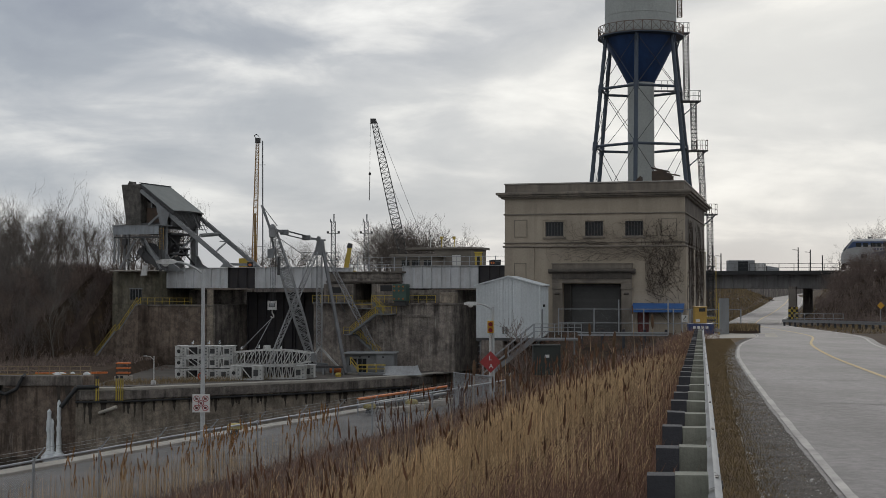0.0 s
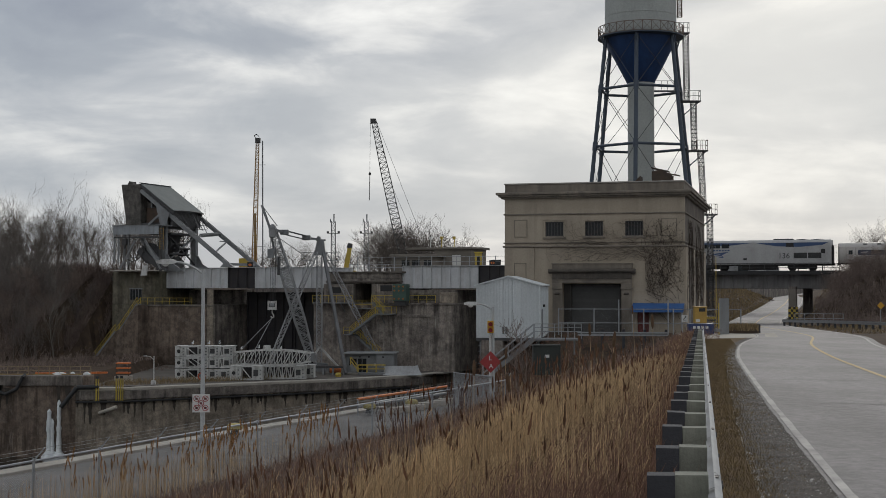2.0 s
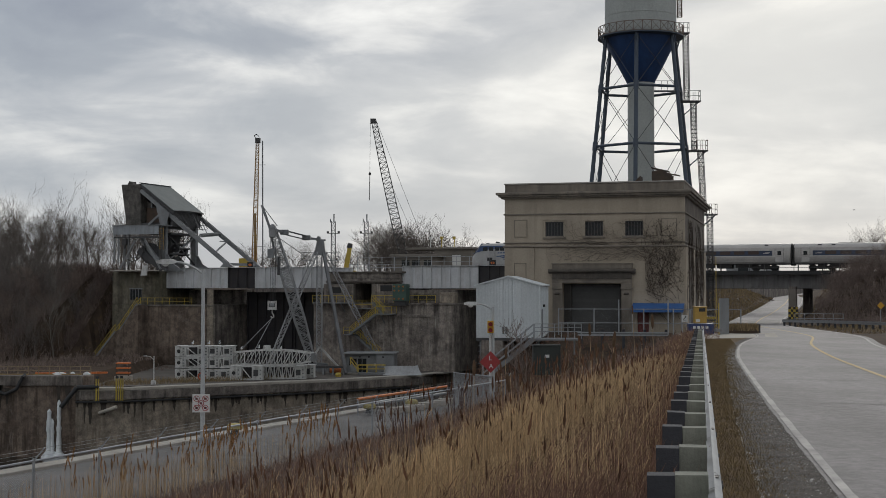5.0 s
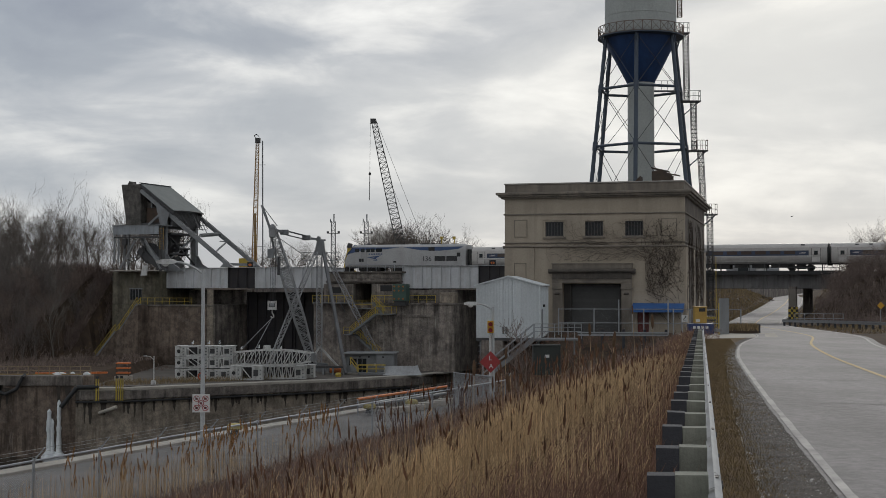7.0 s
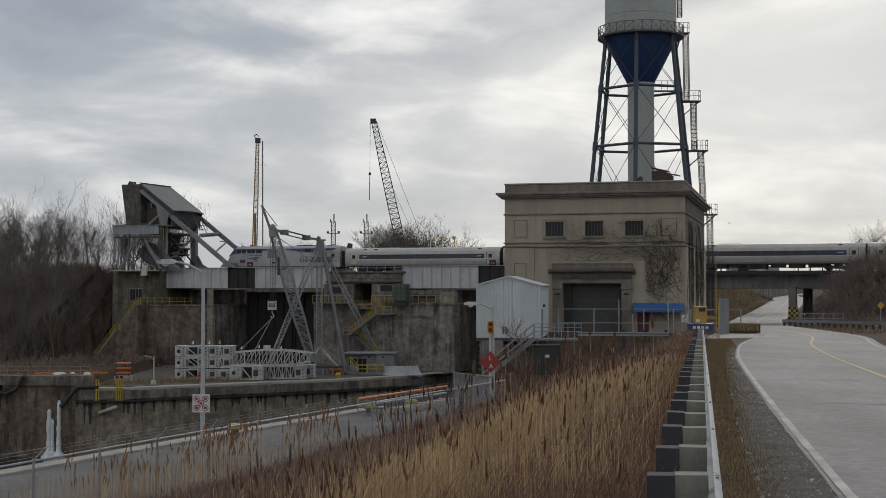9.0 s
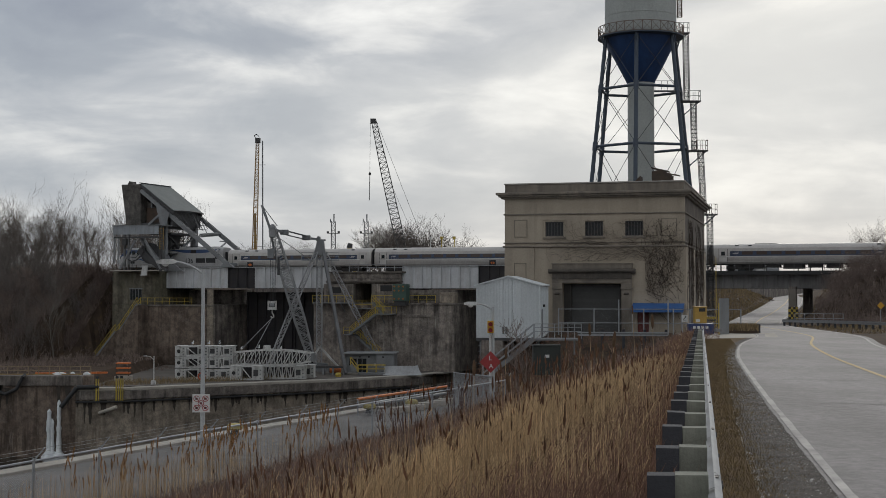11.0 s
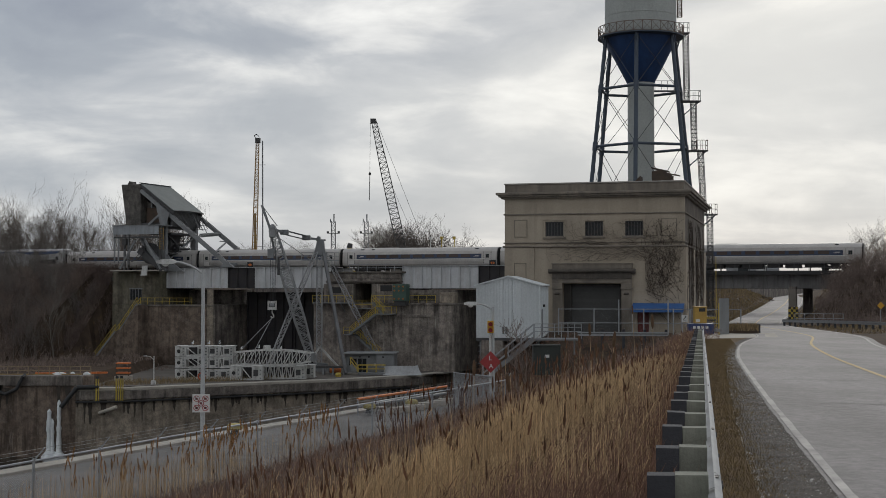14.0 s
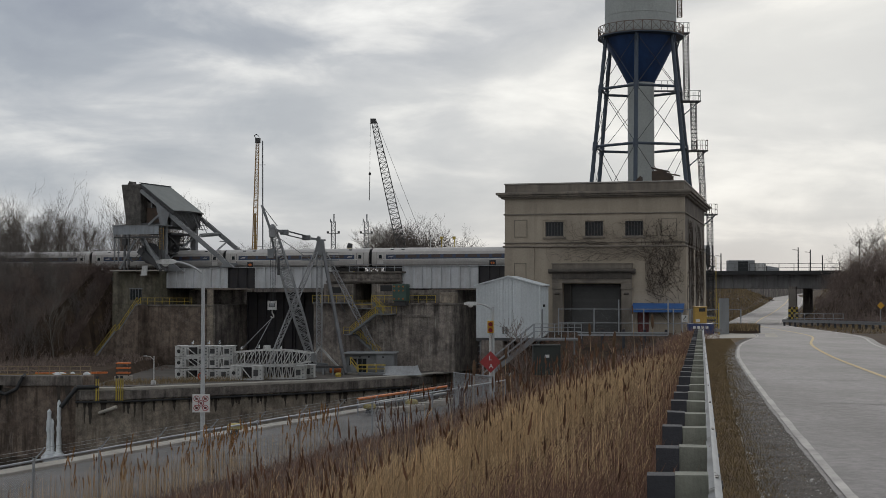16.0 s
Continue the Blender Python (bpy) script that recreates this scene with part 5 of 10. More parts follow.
    part("fuel_tank", M().prism([(-1.3, 0.75), (1.3, 0.75), (1.2, 0.2), (-1.2, 0.2)], 8.2, 12.8, "x"), UNDER, L, "black fuel tank", bevel=0.08)
    part("plough", M().prism([(-0.1, 0.15), (0.5, 0.15), (0.5, 0.95), (0.1, 0.95)], -1.2, 1.2), UNDER, L)
    part("coupler", M().box(20.1, 20.5, -0.2, 0.2, 0.75, 1.05), UNDER, L)
    part("diaphragm", M().box(20.15, 20.35, -0.6, 0.6, 1.1, 3.5), BLACK, L)
    for s in (-0.7, 0.7):
        part("headlight", M().tube((0.02, s, 1.7), (-0.02, s, 1.7), 0.12, 0.12, 10), PLAIN_WHITE, L, "pale headlight lens")
    bogie(L, 4.2, 1.35)
    bogie(L, 16.2, 1.35)
    return L


def build_coach(first=False, last=False):
    C = thing("coach", at_rail(80, 0, 4.0), "fluted stainless steel passenger coach with blue window band", "coach", "coaches behind the locomotive")
    s0 = [(1.42, 1.05), (1.58, 1.35), (1.6, 2.0), (1.56, 2.75), (1.42, 3.35), (1.1, 3.68), (0.55, 3.82)]
    body = [(1.42, 1.05), (1.58, 1.35), (1.6, 2.0), (1.575, 2.75), (1.48, 3.2)]
    roof = [(1.48, 3.21), (1.40, 3.4), (1.1, 3.68), (0.55, 3.82)]
    part("body", loft(M(), [(0.35, car_section(0, body)), (25.65, car_section(0, body))]), STAINLESS, C, "fluted stainless side", smooth=True)
    part("roof", loft(M(), [(0.3, car_section(0, roof)), (25.7, car_section(0, roof))]), ROOF_STEEL, C, "dull silver rounded roof", smooth=True)
    for x in (0.18, 25.66):
        part("diaphragm", loft(M(), [(x, [(k[0] * 0.86, k[1] * 0.985) for k in car_section(0, s0)]), (x + 0.17, [(k[0] * 0.86, k[1] * 0.985) for k in car_section(0, s0)])]), BLACK, C, "black end diaphragm")
    for s in (-1, 1):
        def side(x0, x1, z0, z1, o, name, material, label="", p=C):
            y0 = [1.6 - 0.035 * max(0, z - 2.0) for z in (z0, z1)]
            return part(name, M().add([(x0, s * (y0[0] + o), z0), (x1, s * (y0[0] + o), z0), (x1, s * (y0[1] + o), z1), (x0, s * (y0[1] + o), z1), (x0, s * (y0[0] - 0.05), z0), (x1, s * (y0[0] - 0.05), z0), (x1, s * (y0[1] - 0.05), z1), (x0, s * (y0[1] - 0.05), z1)],
                                      [(0, 1, 2, 3), (0, 4, 5, 1), (1, 5, 6, 2), (2, 6, 7, 3), (3, 7, 4, 0)]), material, p, label)
        side(2.75, 23.25, 2.12, 2.8, 0.006, "window_band", BAND_BLUE, "dark navy band along the windows")
        side(2.2, 23.8, 2.03, 2.1, 0.012, "white_line", PLAIN_WHITE, "thin white line")
        side(0.5, 25.5, 1.95, 2.0, 0.02, "moulding", STAINLESS)
        side(0.5, 25.5, 1.32, 1.38, 0.02, "moulding", STAINLESS)
        for i in range(9):
            x = 4.4 + i * 1.95
            side(x, x + 1.45, 2.30, 2.76, 0.014, "window", TINTED)
        for x in (3.1, 22.0):
            side(x, x + 0.8, 2.40, 2.48, 0.014, "emblem", ROOF_STEEL, "pale swoosh emblem")
            side(x + 0.25, x + 0.9, 2.51, 2.58, 0.014, "emblem", ROOF_STEEL, "pale swoosh emblem")
        for x in (1.25, 23.65):
            d = side(x, x + 1.1, 1.25, 3.1, 0.012, "door", ROOF_STEEL, "stainless entry door")
            side(x + 0.28, x + 0.8, 2.2, 2.75, 0.02, "door_window", GLASS, "", d)
            side(x - 0.06, x - 0.01, 1.25, 3.1, 0.016, "door_jamb", DARK_STEEL, "", d)
            side(x + 1.11, x + 1.16, 1.25, 3.1, 0.016, "door_jamb", DARK_STEEL, "", d)
    for x in (3.4, 5.2, 22.2):
        part("roof_vent", M().box(x, x + 0.5, -1.32, -1.1, 3.5, 3.66).box(x, x + 0.5, 1.1, 1.32, 3.5, 3.66), DARK_STEEL, C)
    part("roof_hatch", M().box(6.0, 9.0, -0.5, 0.5, 3.78, 3.88), ROOF_STEEL, C)
    m = M()
    for x0, x1, z in ((5.0, 7.2, 0.4), (7.6, 9.4, 0.55), (9.9, 12.6, 0.35), (13.2, 15.0, 0.5), (15.6, 17.6, 0.42), (18.2, 20.4, 0.5)):
        m.box(x0, x1, -1.25, -0.4, z, 1.05)
        m.box(x0, x1, 0.4, 1.25, z, 1.05)
    part("equipment_box", m, UNDER, C, "grimy underfloor equipment boxes", bevel=0.04)
    part("underframe", M().box(0.5, 25.5, -1.3, 1.3, 0.9, 1.1), UNDER, C)
    part("coupler", M().box(-0.05, 0.4, -0.15, 0.15, 0.75, 1.05).box(25.6, 26.05, -0.15, 0.15, 0.75, 1.05), UNDER, C)
    bogie(C, 3.9, 1.25)
    bogie(C, 22.1, 1.25)
    return C


LOCO = build_locomotive()
COACHES = [build_coach()]
for _i in range(4):
    COACHES.append(copy_thing(COACHES[0], at_rail(106 + 26 * _i, 0, 4.0)))
tagged(COACHES[4], "last fluted stainless steel coach with dark tail lamps")


def nose_at(t):
    """How far along the track the locomotive's nose stands at t seconds."""
    return 58.2 - 10.726 * t + 0.02363 * t * t - 0.000634 * t ** 3


# ---- power house, water tower, shed ----
def wall_with_holes(m, x0, x1, z0, z1, y0, y1, holes):
    """One solid wall in the xz plane with openings cut through it."""
    xs = sorted({x0, x1, *[h[0] for h in holes], *[h[1] for h in holes]})
    zs = sorted({z0, z1, *[h[2] for h in holes], *[h[3] for h in holes]})
    nx, nz = len(xs), len(zs)

    def solid(i, j):
        if not (0 <= i < nx - 1 and 0 <= j < nz - 1):
            return False
        cx, cz = (xs[i] + xs[i + 1]) / 2, (zs[j] + zs[j + 1]) / 2
        return not any(h[0] < cx < h[1] and h[2] < cz < h[3] for h in holes)
    vs = [(x, y, z) for y in (y0, y1) for z in zs for x in xs]

    def at(i, j, k):
        return k * nx * nz + j * nx + i
    fs = []
    for i in range(nx - 1):
        for j in range(nz - 1):
            if not solid(i, j):
                continue
            fs.append((at(i, j, 0), at(i + 1, j, 0), at(i + 1, j + 1, 0), at(i, j + 1, 0)))
            fs.append((at(i, j, 1), at(i, j + 1, 1), at(i + 1, j + 1, 1), at(i + 1, j, 1)))
            for di, dj, p, q in ((-1, 0, (i, j + 1), (i, j)), (1, 0, (i + 1, j), (i + 1, j + 1)), (0, -1, (i, j), (i + 1, j)), (0, 1, (i + 1, j + 1), (i, j + 1))):
                if not solid(i + di, j + dj):
                    fs.append((at(*p, 0), at(*p, 1), at(*q, 1), at(*q, 0)))
    return m.add(vs, fs)


def build_power_house():
    B = thing("power_house", pose(20.1, 110.0, -2.0, 0, 0, -15), "tan stucco power house with cornice, barred windows and bare vines", "building")
    W, D = 15.3, 24.0
    holes = [(-11.76, -10.2, 8.15, 9.4), (-8.35, -6.82, 8.15, 9.4), (-4.96, -3.45, 8.15, 9.4), (-10.26, -5.17, 0.0, 4.12), (-3.95, -3.0, 0.0, 2.1)]
    for y0, y1 in ((2.61, 7.99), (10.01, 13.99), (16.01, 21.39)):
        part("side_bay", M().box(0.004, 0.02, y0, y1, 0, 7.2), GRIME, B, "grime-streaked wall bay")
    part("front_wall", wall_with_holes(M(), -W, 0, 0, 11.4, 0, 0.5, holes), STUCCO, B)
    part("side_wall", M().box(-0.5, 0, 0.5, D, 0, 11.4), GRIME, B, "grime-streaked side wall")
    part("side_wall", M().box(-W, -W + 0.5, 0.5, D, 0, 11.4), STUCCO, B)
    part("back_wall", M().box(-W + 0.5, -0.5, D - 0.5, D, 0, 11.4), STUCCO, B)
    part("roof", M().box(-W + 0.4, -0.4, 0.4, D - 0.4, 11.42, 11.7), DARK_STEEL, B)
    # parapet and moulded cornice run round the building
    def ring(name, z0, z1, out, inn, material, label=""):
        m = M().box(-W - out, out, -out, inn, z0, z1).box(-W - out, out, D - inn, D + out, z0, z1).box(-W - out, -W + inn, inn, D - inn, z0, z1).box(-inn, out, inn, D - inn, z0, z1)
        part(name, m, material, B, label, bevel=0.03)
    ring("parapet", 11.9, 12.62, -0.02, 0.4, STUCCO_TRIM)
    ring("parapet_cap", 12.62, 12.74, 0.05, 0.45, mat("pale_capstone", (0.36, 0.34, 0.31), (0.30, 0.28, 0.25), 0.9), "pale capstones")
    ring("cornice", 11.72, 11.92, 0.66, 0.3, STUCCO_TRIM, "dark weathered cornice")
    ring("cornice_mould", 11.55, 11.72, 0.48, 0.3, STUCCO_TRIM)
    ring("cornice_mould", 11.4, 11.55, 0.28, 0.3, STUCCO_TRIM)
    ring("string_course", 10.0, 10.12, 0.1, 0.0, STUCCO_TRIM)
    ring("string_course", 7.55, 7.66, 0.1, 0.0, STUCCO_TRIM)
    ring("belt_course", 7.22, 7.36, 0.16, 0.0, STUCCO_TRIM)
    for x0, x1 in ((-W, -12.7), (-2.6, 0)):
        part("pilaster", M().box(x0, x1, -0.09, -0.003, 0, 7.2), STUCCO, B)
    for y0, y1 in ((0.0, 2.6), (8, 10), (14, 16), (21.4, 24)):
        part("pilaster", M().box(0.003, 0.12, y0, y1, 0, 7.2), STUCCO, B)
    for x0, x1, z0, z1, yy in ((-14.47, -13.33, 8.1, 9.6, 0), (-1.95, -0.64, 8.1, 9.6, 0), (-14.45, -13.4, 3.7, 5.9, -0.09)):
        m = M()
        for a, b, c, d in ((x0, x1, z0, z0 + 0.05), (x0, x1, z1 - 0.05, z1), (x0, x0 + 0.05, z0 + 0.05, z1 - 0.05), (x1 - 0.05, x1, z0 + 0.05, z1 - 0.05)):
            m.box(a, b, yy - 0.04, yy - 0.002, c, d)
        part("panel_mould", m, STUCCO_TRIM, B)
    for x0, x1, z0, z1 in holes[:3]:
        w = part("window", M().box(x0 + 0.05, x1 - 0.05, 0.3, 0.33, z0 + 0.05, z1 - 0.05), GLASS, B, "dark barred window")
        m = M()
        for a, b, c, d in ((x0, x1, z0, z0 + 0.07), (x0, x1, z1 - 0.07, z1), (x0, x0 + 0.07, z0 + 0.07, z1 - 0.07), (x1 - 0.07, x1, z0 + 0.07, z1 - 0.07)):
            m.box(a, b, 0.2, 0.29, c, d)
        part("window_frame", m, MULLION, w)
        for i in range(1, 6):
            x = x0 + (x1 - x0) * i / 6
            part("bar", M().box(x - 0.025, x + 0.025, 0.22, 0.27, z0 + 0.07, z1 - 0.07), MULLION, w)
        part("sill", M().box(x0 - 0.2, x1 + 0.2, -0.14, 0.15, z0 - 0.2, z0 - 0.03), STUCCO_TRIM, w, bevel=0.02)
        m = M()
        for a, b, c, d in ((x0 - 0.25, x1 + 0.25, z1 + 0.12, z1 + 0.2), (x0 - 0.25, x0 - 0.17, z0, z1 + 0.12), (x1 + 0.17, x1 + 0.25, z0, z1 + 0.12)):
            m.box(a, b, -0.04, -0.002, c, d)
        part("surround", m, STUCCO, w)
    # portal
    P = part("portal", M().box(-11.12, -4.38, -0.34, -0.003, 4.52, 5.0), PORTAL_STONE, B, "stone portal with heavy entablature", bevel=0.03)
    part("portal_cornice", M().prism([(-0.003, 4.98), (-0.36, 4.98), (-0.42, 5.06), (-0.62, 5.14), (-0.62, 5.28), (-0.5, 5.36), (-0.003, 5.36)], -11.42, -4.08, "x"), PORTAL_STONE, P, "soot-black moulded cornice", bevel=0.02)
    part("portal_attic", M().box(-11.12, -4.32, -0.4, -0.003, 5.37, 5.78), STUCCO_TRIM, P, "plain stone attic course", bevel=0.03)
    part("attic_cap", M().box(-11.17, -4.27, -0.46, -0.003, 5.785, 5.86), STUCCO_TRIM, P, bevel=0.02)
    part("architrave", M().box(-11.12, -4.38, -0.3, -0.003, 4.17, 4.36), STUCCO_TRIM, P, bevel=0.02)
    part("frieze", M().box(-11.12, -4.38, -0.26, -0.003, 4.37, 4.51), STUCCO_TRIM, P)
    for x0, x1 in ((-11.1, -10.28), (-5.25, -4.38)):
        part("column", M().box(x0, x1, -0.28, -0.003, 0, 3.62), STUCCO_TRIM, P, "grey stone pilaster", bevel=0.02)
        part("capital", M().box(x0 - 0.06, x1 + 0.06, -0.34, -0.003, 3.63, 3.8).box(x0 - 0.02, x1 + 0.02, -0.31, -0.003, 3.81, 4.16), STUCCO_TRIM, P, bevel=0.03)
        m = M()
        for a, b, c, d in ((x0 + 0.16, x1 - 0.16, 0.5, 0.56), (x0 + 0.16, x1 - 0.16, 2.95, 3.01), (x0 + 0.16, x0 + 0.22, 0.57, 2.94), (x1 - 0.22, x1 - 0.16, 0.57, 2.94)):
            m.box(a, b, -0.315, -0.281, c, d)
        part("column_panel", m, STUCCO_TRIM, P)
        part("rosette", M().tube(((x0 + x1) / 2 - 0.2, -0.31, 3.28), ((x0 + x1) / 2 + 0.2, -0.31, 3.28), 0.1, 0.1, 10), PORTAL_STONE, P, "soot-stained scroll ornament", smooth=True)
    door = part("roller_door", M().box(-9.6, -5.5, 0.9, 1.0, 0, 3.95), DOOR_GREY, B, "dark grey closed roller door")
    for i in range(14):
        part("slat", M().box(-9.6, -5.5, 0.87, 0.898, 0.05 + i * 0.278, 0.305 + i * 0.278), DOOR_GREY, door)
    part("reveal", M().box(-10.24, -9.61, 0.502, 1.0, 0, 4.1).box(-5.49, -5.19, 0.502, 1.0, 0, 4.1).box(-9.61, -5.49, 0.502, 1.0, 3.96, 4.1), REVEAL_DARK, B)
    part("red_door", M().box(-3.93, -3.02, 0.12, 0.2, 0, 2.08), RED_DOOR, B, "dull red service door")
    aw = part("awning", M().prism([(-0.01, 2.5), (-1.5, 2.1), (-1.5, 1.75), (-0.01, 2.05)], -4.3, -0.05, "x"), BLUE_TARP, B, "bright blue sloping awning")
    for x in (-4.2, -0.15):
        part("awning_post", M().box(x - 0.05, x + 0.05, -1.45, -1.35, 0, 1.78), GALV_POST, aw)
    # rusted things on the roof
    v = part("roof_vent", M().prism([(-4.5, 11.7), (-2.5, 11.7), (-2.6, 14.6), (-3.6, 15.2), (-4.5, 15.0)], 17.0, 19.0), RUST, B, "rusty roof ventilator")
    part("vent_lid", M().beam((-4.6, 18, 15.4), (-2.9, 18, 15.0), 1.6, 0.08), RUST, v)
    part("vent_lid", M().beam((-3.2, 18, 14.85), (-1.9, 18, 14.6), 1.0, 0.08), RUST, v)
    part("roof_hatch", M().prism([(-8.6, 11.7), (-5.6, 11.7), (-5.6, 14.6)], 17.0, 19.0), RUST, B)
    # bare vines, grown over the corner
    rnd = random.Random(11)
    m = M()

    def grow(x, z, ang, length, depth, side):
        n = int(length / 0.2)
        home = ang
        r = (0.016, 0.011, 0.008, 0.006)[depth]
        for i in range(n):
            ang += rnd.uniform(-0.38, 0.38) + 0.16 * (home - ang)
            x2, z2 = x + 0.2 * math.cos(ang), z + 0.2 * math.sin(ang)
            if z2 > 9.6 or z2 < 0:
                return
            if side == 0:
                if not -13 < x2 < 0.0 or (-11.5 < x2 < -3.3 and z2 < 5.95):
                    return
                yy = -0.12 - 0.03 * rnd.random()
                m.tube((x, yy, z), (x2, yy, z2), r, r, 3, False)
            else:
                if not 0.0 < x2 < 22:
                    return
                yy = 0.15 + 0.03 * rnd.random()
                m.tube((yy, x, z), (yy, x2, z2), r, r, 3, False)
            x, z = x2, z2
            if depth < 3 and rnd.random() < 0.2:
                grow(x, z, home + rnd.choice((-1, 1)) * rnd.uniform(0.35, 1.1), length * 0.5, depth + 1, side)
    for _ in range(15):
        grow(-0.05 - 3.2 * rnd.random() ** 1.2, rnd.uniform(0.3, 4.6), rnd.uniform(1.2, 2.6), rnd.uniform(3, 6.5), 0, 0)
    for _ in range(12):
        grow(-0.1 - 2.2 * rnd.random(), rnd.uniform(4.5, 7.8), rnd.uniform(1.2, 3.3), rnd.uniform(1.5, 3.5), 1, 0)
    for _ in range(16):
        grow(-0.3 - 7.5 * rnd.random(), rnd.uniform(6.3, 7.5), rnd.uniform(2.85, 3.5), rnd.uniform(3, 6.5), 1, 0)
    for _ in range(7):
        grow(-3 - 7 * rnd.random(), rnd.uniform(6.9, 7.3), rnd.uniform(4.2, 5.0), rnd.uniform(0.8, 1.6), 2, 0)
    for _ in range(42):
        grow(rnd.uniform(0.2, 20), rnd.uniform(0.2, 6), rnd.uniform(0.8, 2.4), rnd.uniform(2, 5.5), 0, 1)
    for _ in range(9):
        grow(-0.05 - 3.6 * rnd.random(), rnd.uniform(2.5, 5.5), rnd.uniform(1.2, 2.9), rnd.uniform(3, 6), 0, 0)
    part("vines", m, VINE, B, "tangle of bare brown climbing vines")["kind"] = "stuff"


def ladder(m, p, q, w=0.55, rung=0.45):
    """A laddered lattice shaft between two points."""
    p, q = Vector(p), Vector(q)
    n = max(2, int((q - p).length / rung))
    for s in (-1, 1):
        for d in (-1, 1):
            o = Vector((s * w / 2, d * w / 2, 0))
            m.beam(p + o, q + o, 0.07)
    for i in range(n):
        c, e = p + (q - p) * (i / n), p + (q - p) * ((i + 1) / n)
        h = Vector((w / 2, 0, 0))
        for d in (-1, 1):
            k = Vector((0, d * w / 2, 0))
            m.beam(c - h + k, c + h + k, 0.05)
            m.beam(c - h + k, e + h + k, 0.035)
            m.beam(c + h + k, e - h + k, 0.035)
    return m


def build_water_tower():
    T = thing("water_tower", pose(21.75, 145.0, -2.5), "tall water tower with navy cone, pale tank and braced legs", "water tower")
    # heights over the base
    def R(h):
        return 4.1 + (31.6 - h) * 0.1096
    ang = [radians(255.5 + 60 * i) for i in range(6)]

    def at(i, h, k=1.0):
        return (R(h) * k * math.cos(ang[i % 6]), R(h) * k * math.sin(ang[i % 6]), h)
    for i in range(6):
        leg = part("leg", M().tube(at(i, 0), at(i, 31.6), 0.235, 0.215, 12), SLATE, T, "slate-blue tubular leg", smooth=True)
        part("base_plate", M().box(at(i, 0)[0] - 0.6, at(i, 0)[0] + 0.6, at(i, 0)[1] - 0.6, at(i, 0)[1] + 0.6, 0, 0.3), CONCRETE_PALE, leg)
        for h in (10.5, 19.6, 25.9):
            part("strut", M().tube(at(i, h), at(i + 1, h), 0.15, 0.15, 8), SLATE, T, smooth=True)
            part("node_plate", M().tube(at(i, h - 0.45), at(i, h + 0.45), 0.28, 0.28, 10), SLATE, T)
        for h0, h1 in ((0.5, 10.5), (10.5, 19.6), (19.6, 25.9), (25.9, 31.5)):
            part("tie_rod", M().tube(at(i, h0), at(i + 1, h1), 0.032, 0.032, 5), DARK_STEEL, T)
            part("tie_rod", M().tube(at(i + 1, h0), at(i, h1), 0.032, 0.032, 5), DARK_STEEL, T)
    part("riser", M().lathe([(1.45, 0), (1.45, 26.7)], 28), TANK_WHITE, T, "pale grey riser column", smooth=True)
    part("cone", M().lathe([(1.47, 26.7), (1.52, 26.75), (3.72, 31.0), (3.9, 31.5)], 40), NAVY, T, "navy-blue conical tank bottom", smooth=True)
    tank = part("tank", M().lathe([(3.9, 31.75), (3.9, 40.0), (3.5, 41.4), (2.2, 42.4), (0.2, 42.8)], 44), TANK_WHITE, T, "pale grey-green riveted tank", smooth=True)
    for h in (34.0, 36.6):
        part("seam", M().lathe([(3.9, h - 0.05), (3.925, h - 0.04), (3.925, h + 0.04), (3.9, h + 0.05)], 44), TANK_WHITE, tank)
    g = part("gallery", M().lathe([(3.9, 31.5), (4.7, 31.62), (4.7, 31.74), (3.9, 31.74)], 40), SLATE, T, "round gallery with lattice railing", smooth=True)
    for i in range(30):
        a, b = 2 * math.pi * i / 30, 2 * math.pi * (i + 1) / 30
        p, q = (4.65 * math.cos(a), 4.65 * math.sin(a)), (4.65 * math.cos(b), 4.65 * math.sin(b))
        part("baluster", M().beam((*p, 31.74), (*p, 32.85), 0.06), RUST_RAIL, g)
        part("rail", M().beam((*p, 32.82), (*q, 32.82), 0.07), RUST_RAIL, g)
        part("rail", M().beam((*p, 31.8), (*q, 31.8), 0.06), RUST_RAIL, g)
        part("lattice", M().beam((*p, 31.8), (*q, 32.8), 0.04).beam((*q, 31.8), (*p, 32.8), 0.04), RUST_RAIL, g)
    for i in range(6):
        part("gallery_bracket", M().beam(at(i, 30.4, 1.0), (4.6 * math.cos(ang[i]), 4.6 * math.sin(ang[i]), 31.5), 0.14), SLATE, g)
    part("tank_ladder", ladder(M(), (4.2, -0.6, 33.9), (4.2, -0.6, 40.0), 0.45), RUST_RAIL, tank, "rusty caged tank ladder")
    inner = part("inner_walk", M().box(1.4, 4.6, 0.3, 1.1, 25.9, 26.0), SLATE, T, "short railed walk from riser to leg")
    for x in (1.6, 2.3, 3.0, 3.7, 4.4):
        part("walk_post", M().beam((x, 0.3, 26.0), (x, 0.3, 27.05), 0.05), SLATE, inner)
    for z in (26.5, 27.05):
        part("walk_rail", M().beam((1.5, 0.3, z), (4.5, 0.3, z), 0.05), SLATE, inner)
    # stair shafts with rest landings down the right-hand side
    hops = [((5.05, 0, 24.8), (4.95, 0, 32.0)), ((5.85, 0, 19.4), (5.75, 0, 24.8)), ((6.85, 0, 12.4), (6.5, 0, 19.4)), ((7.55, 0, 0.9), (7.5, 0, 12.4))]
    for p, q in hops:
        s = part("ladder_shaft", ladder(M(), p, q), DARK_STEEL, T, "dark laced ladder shaft")
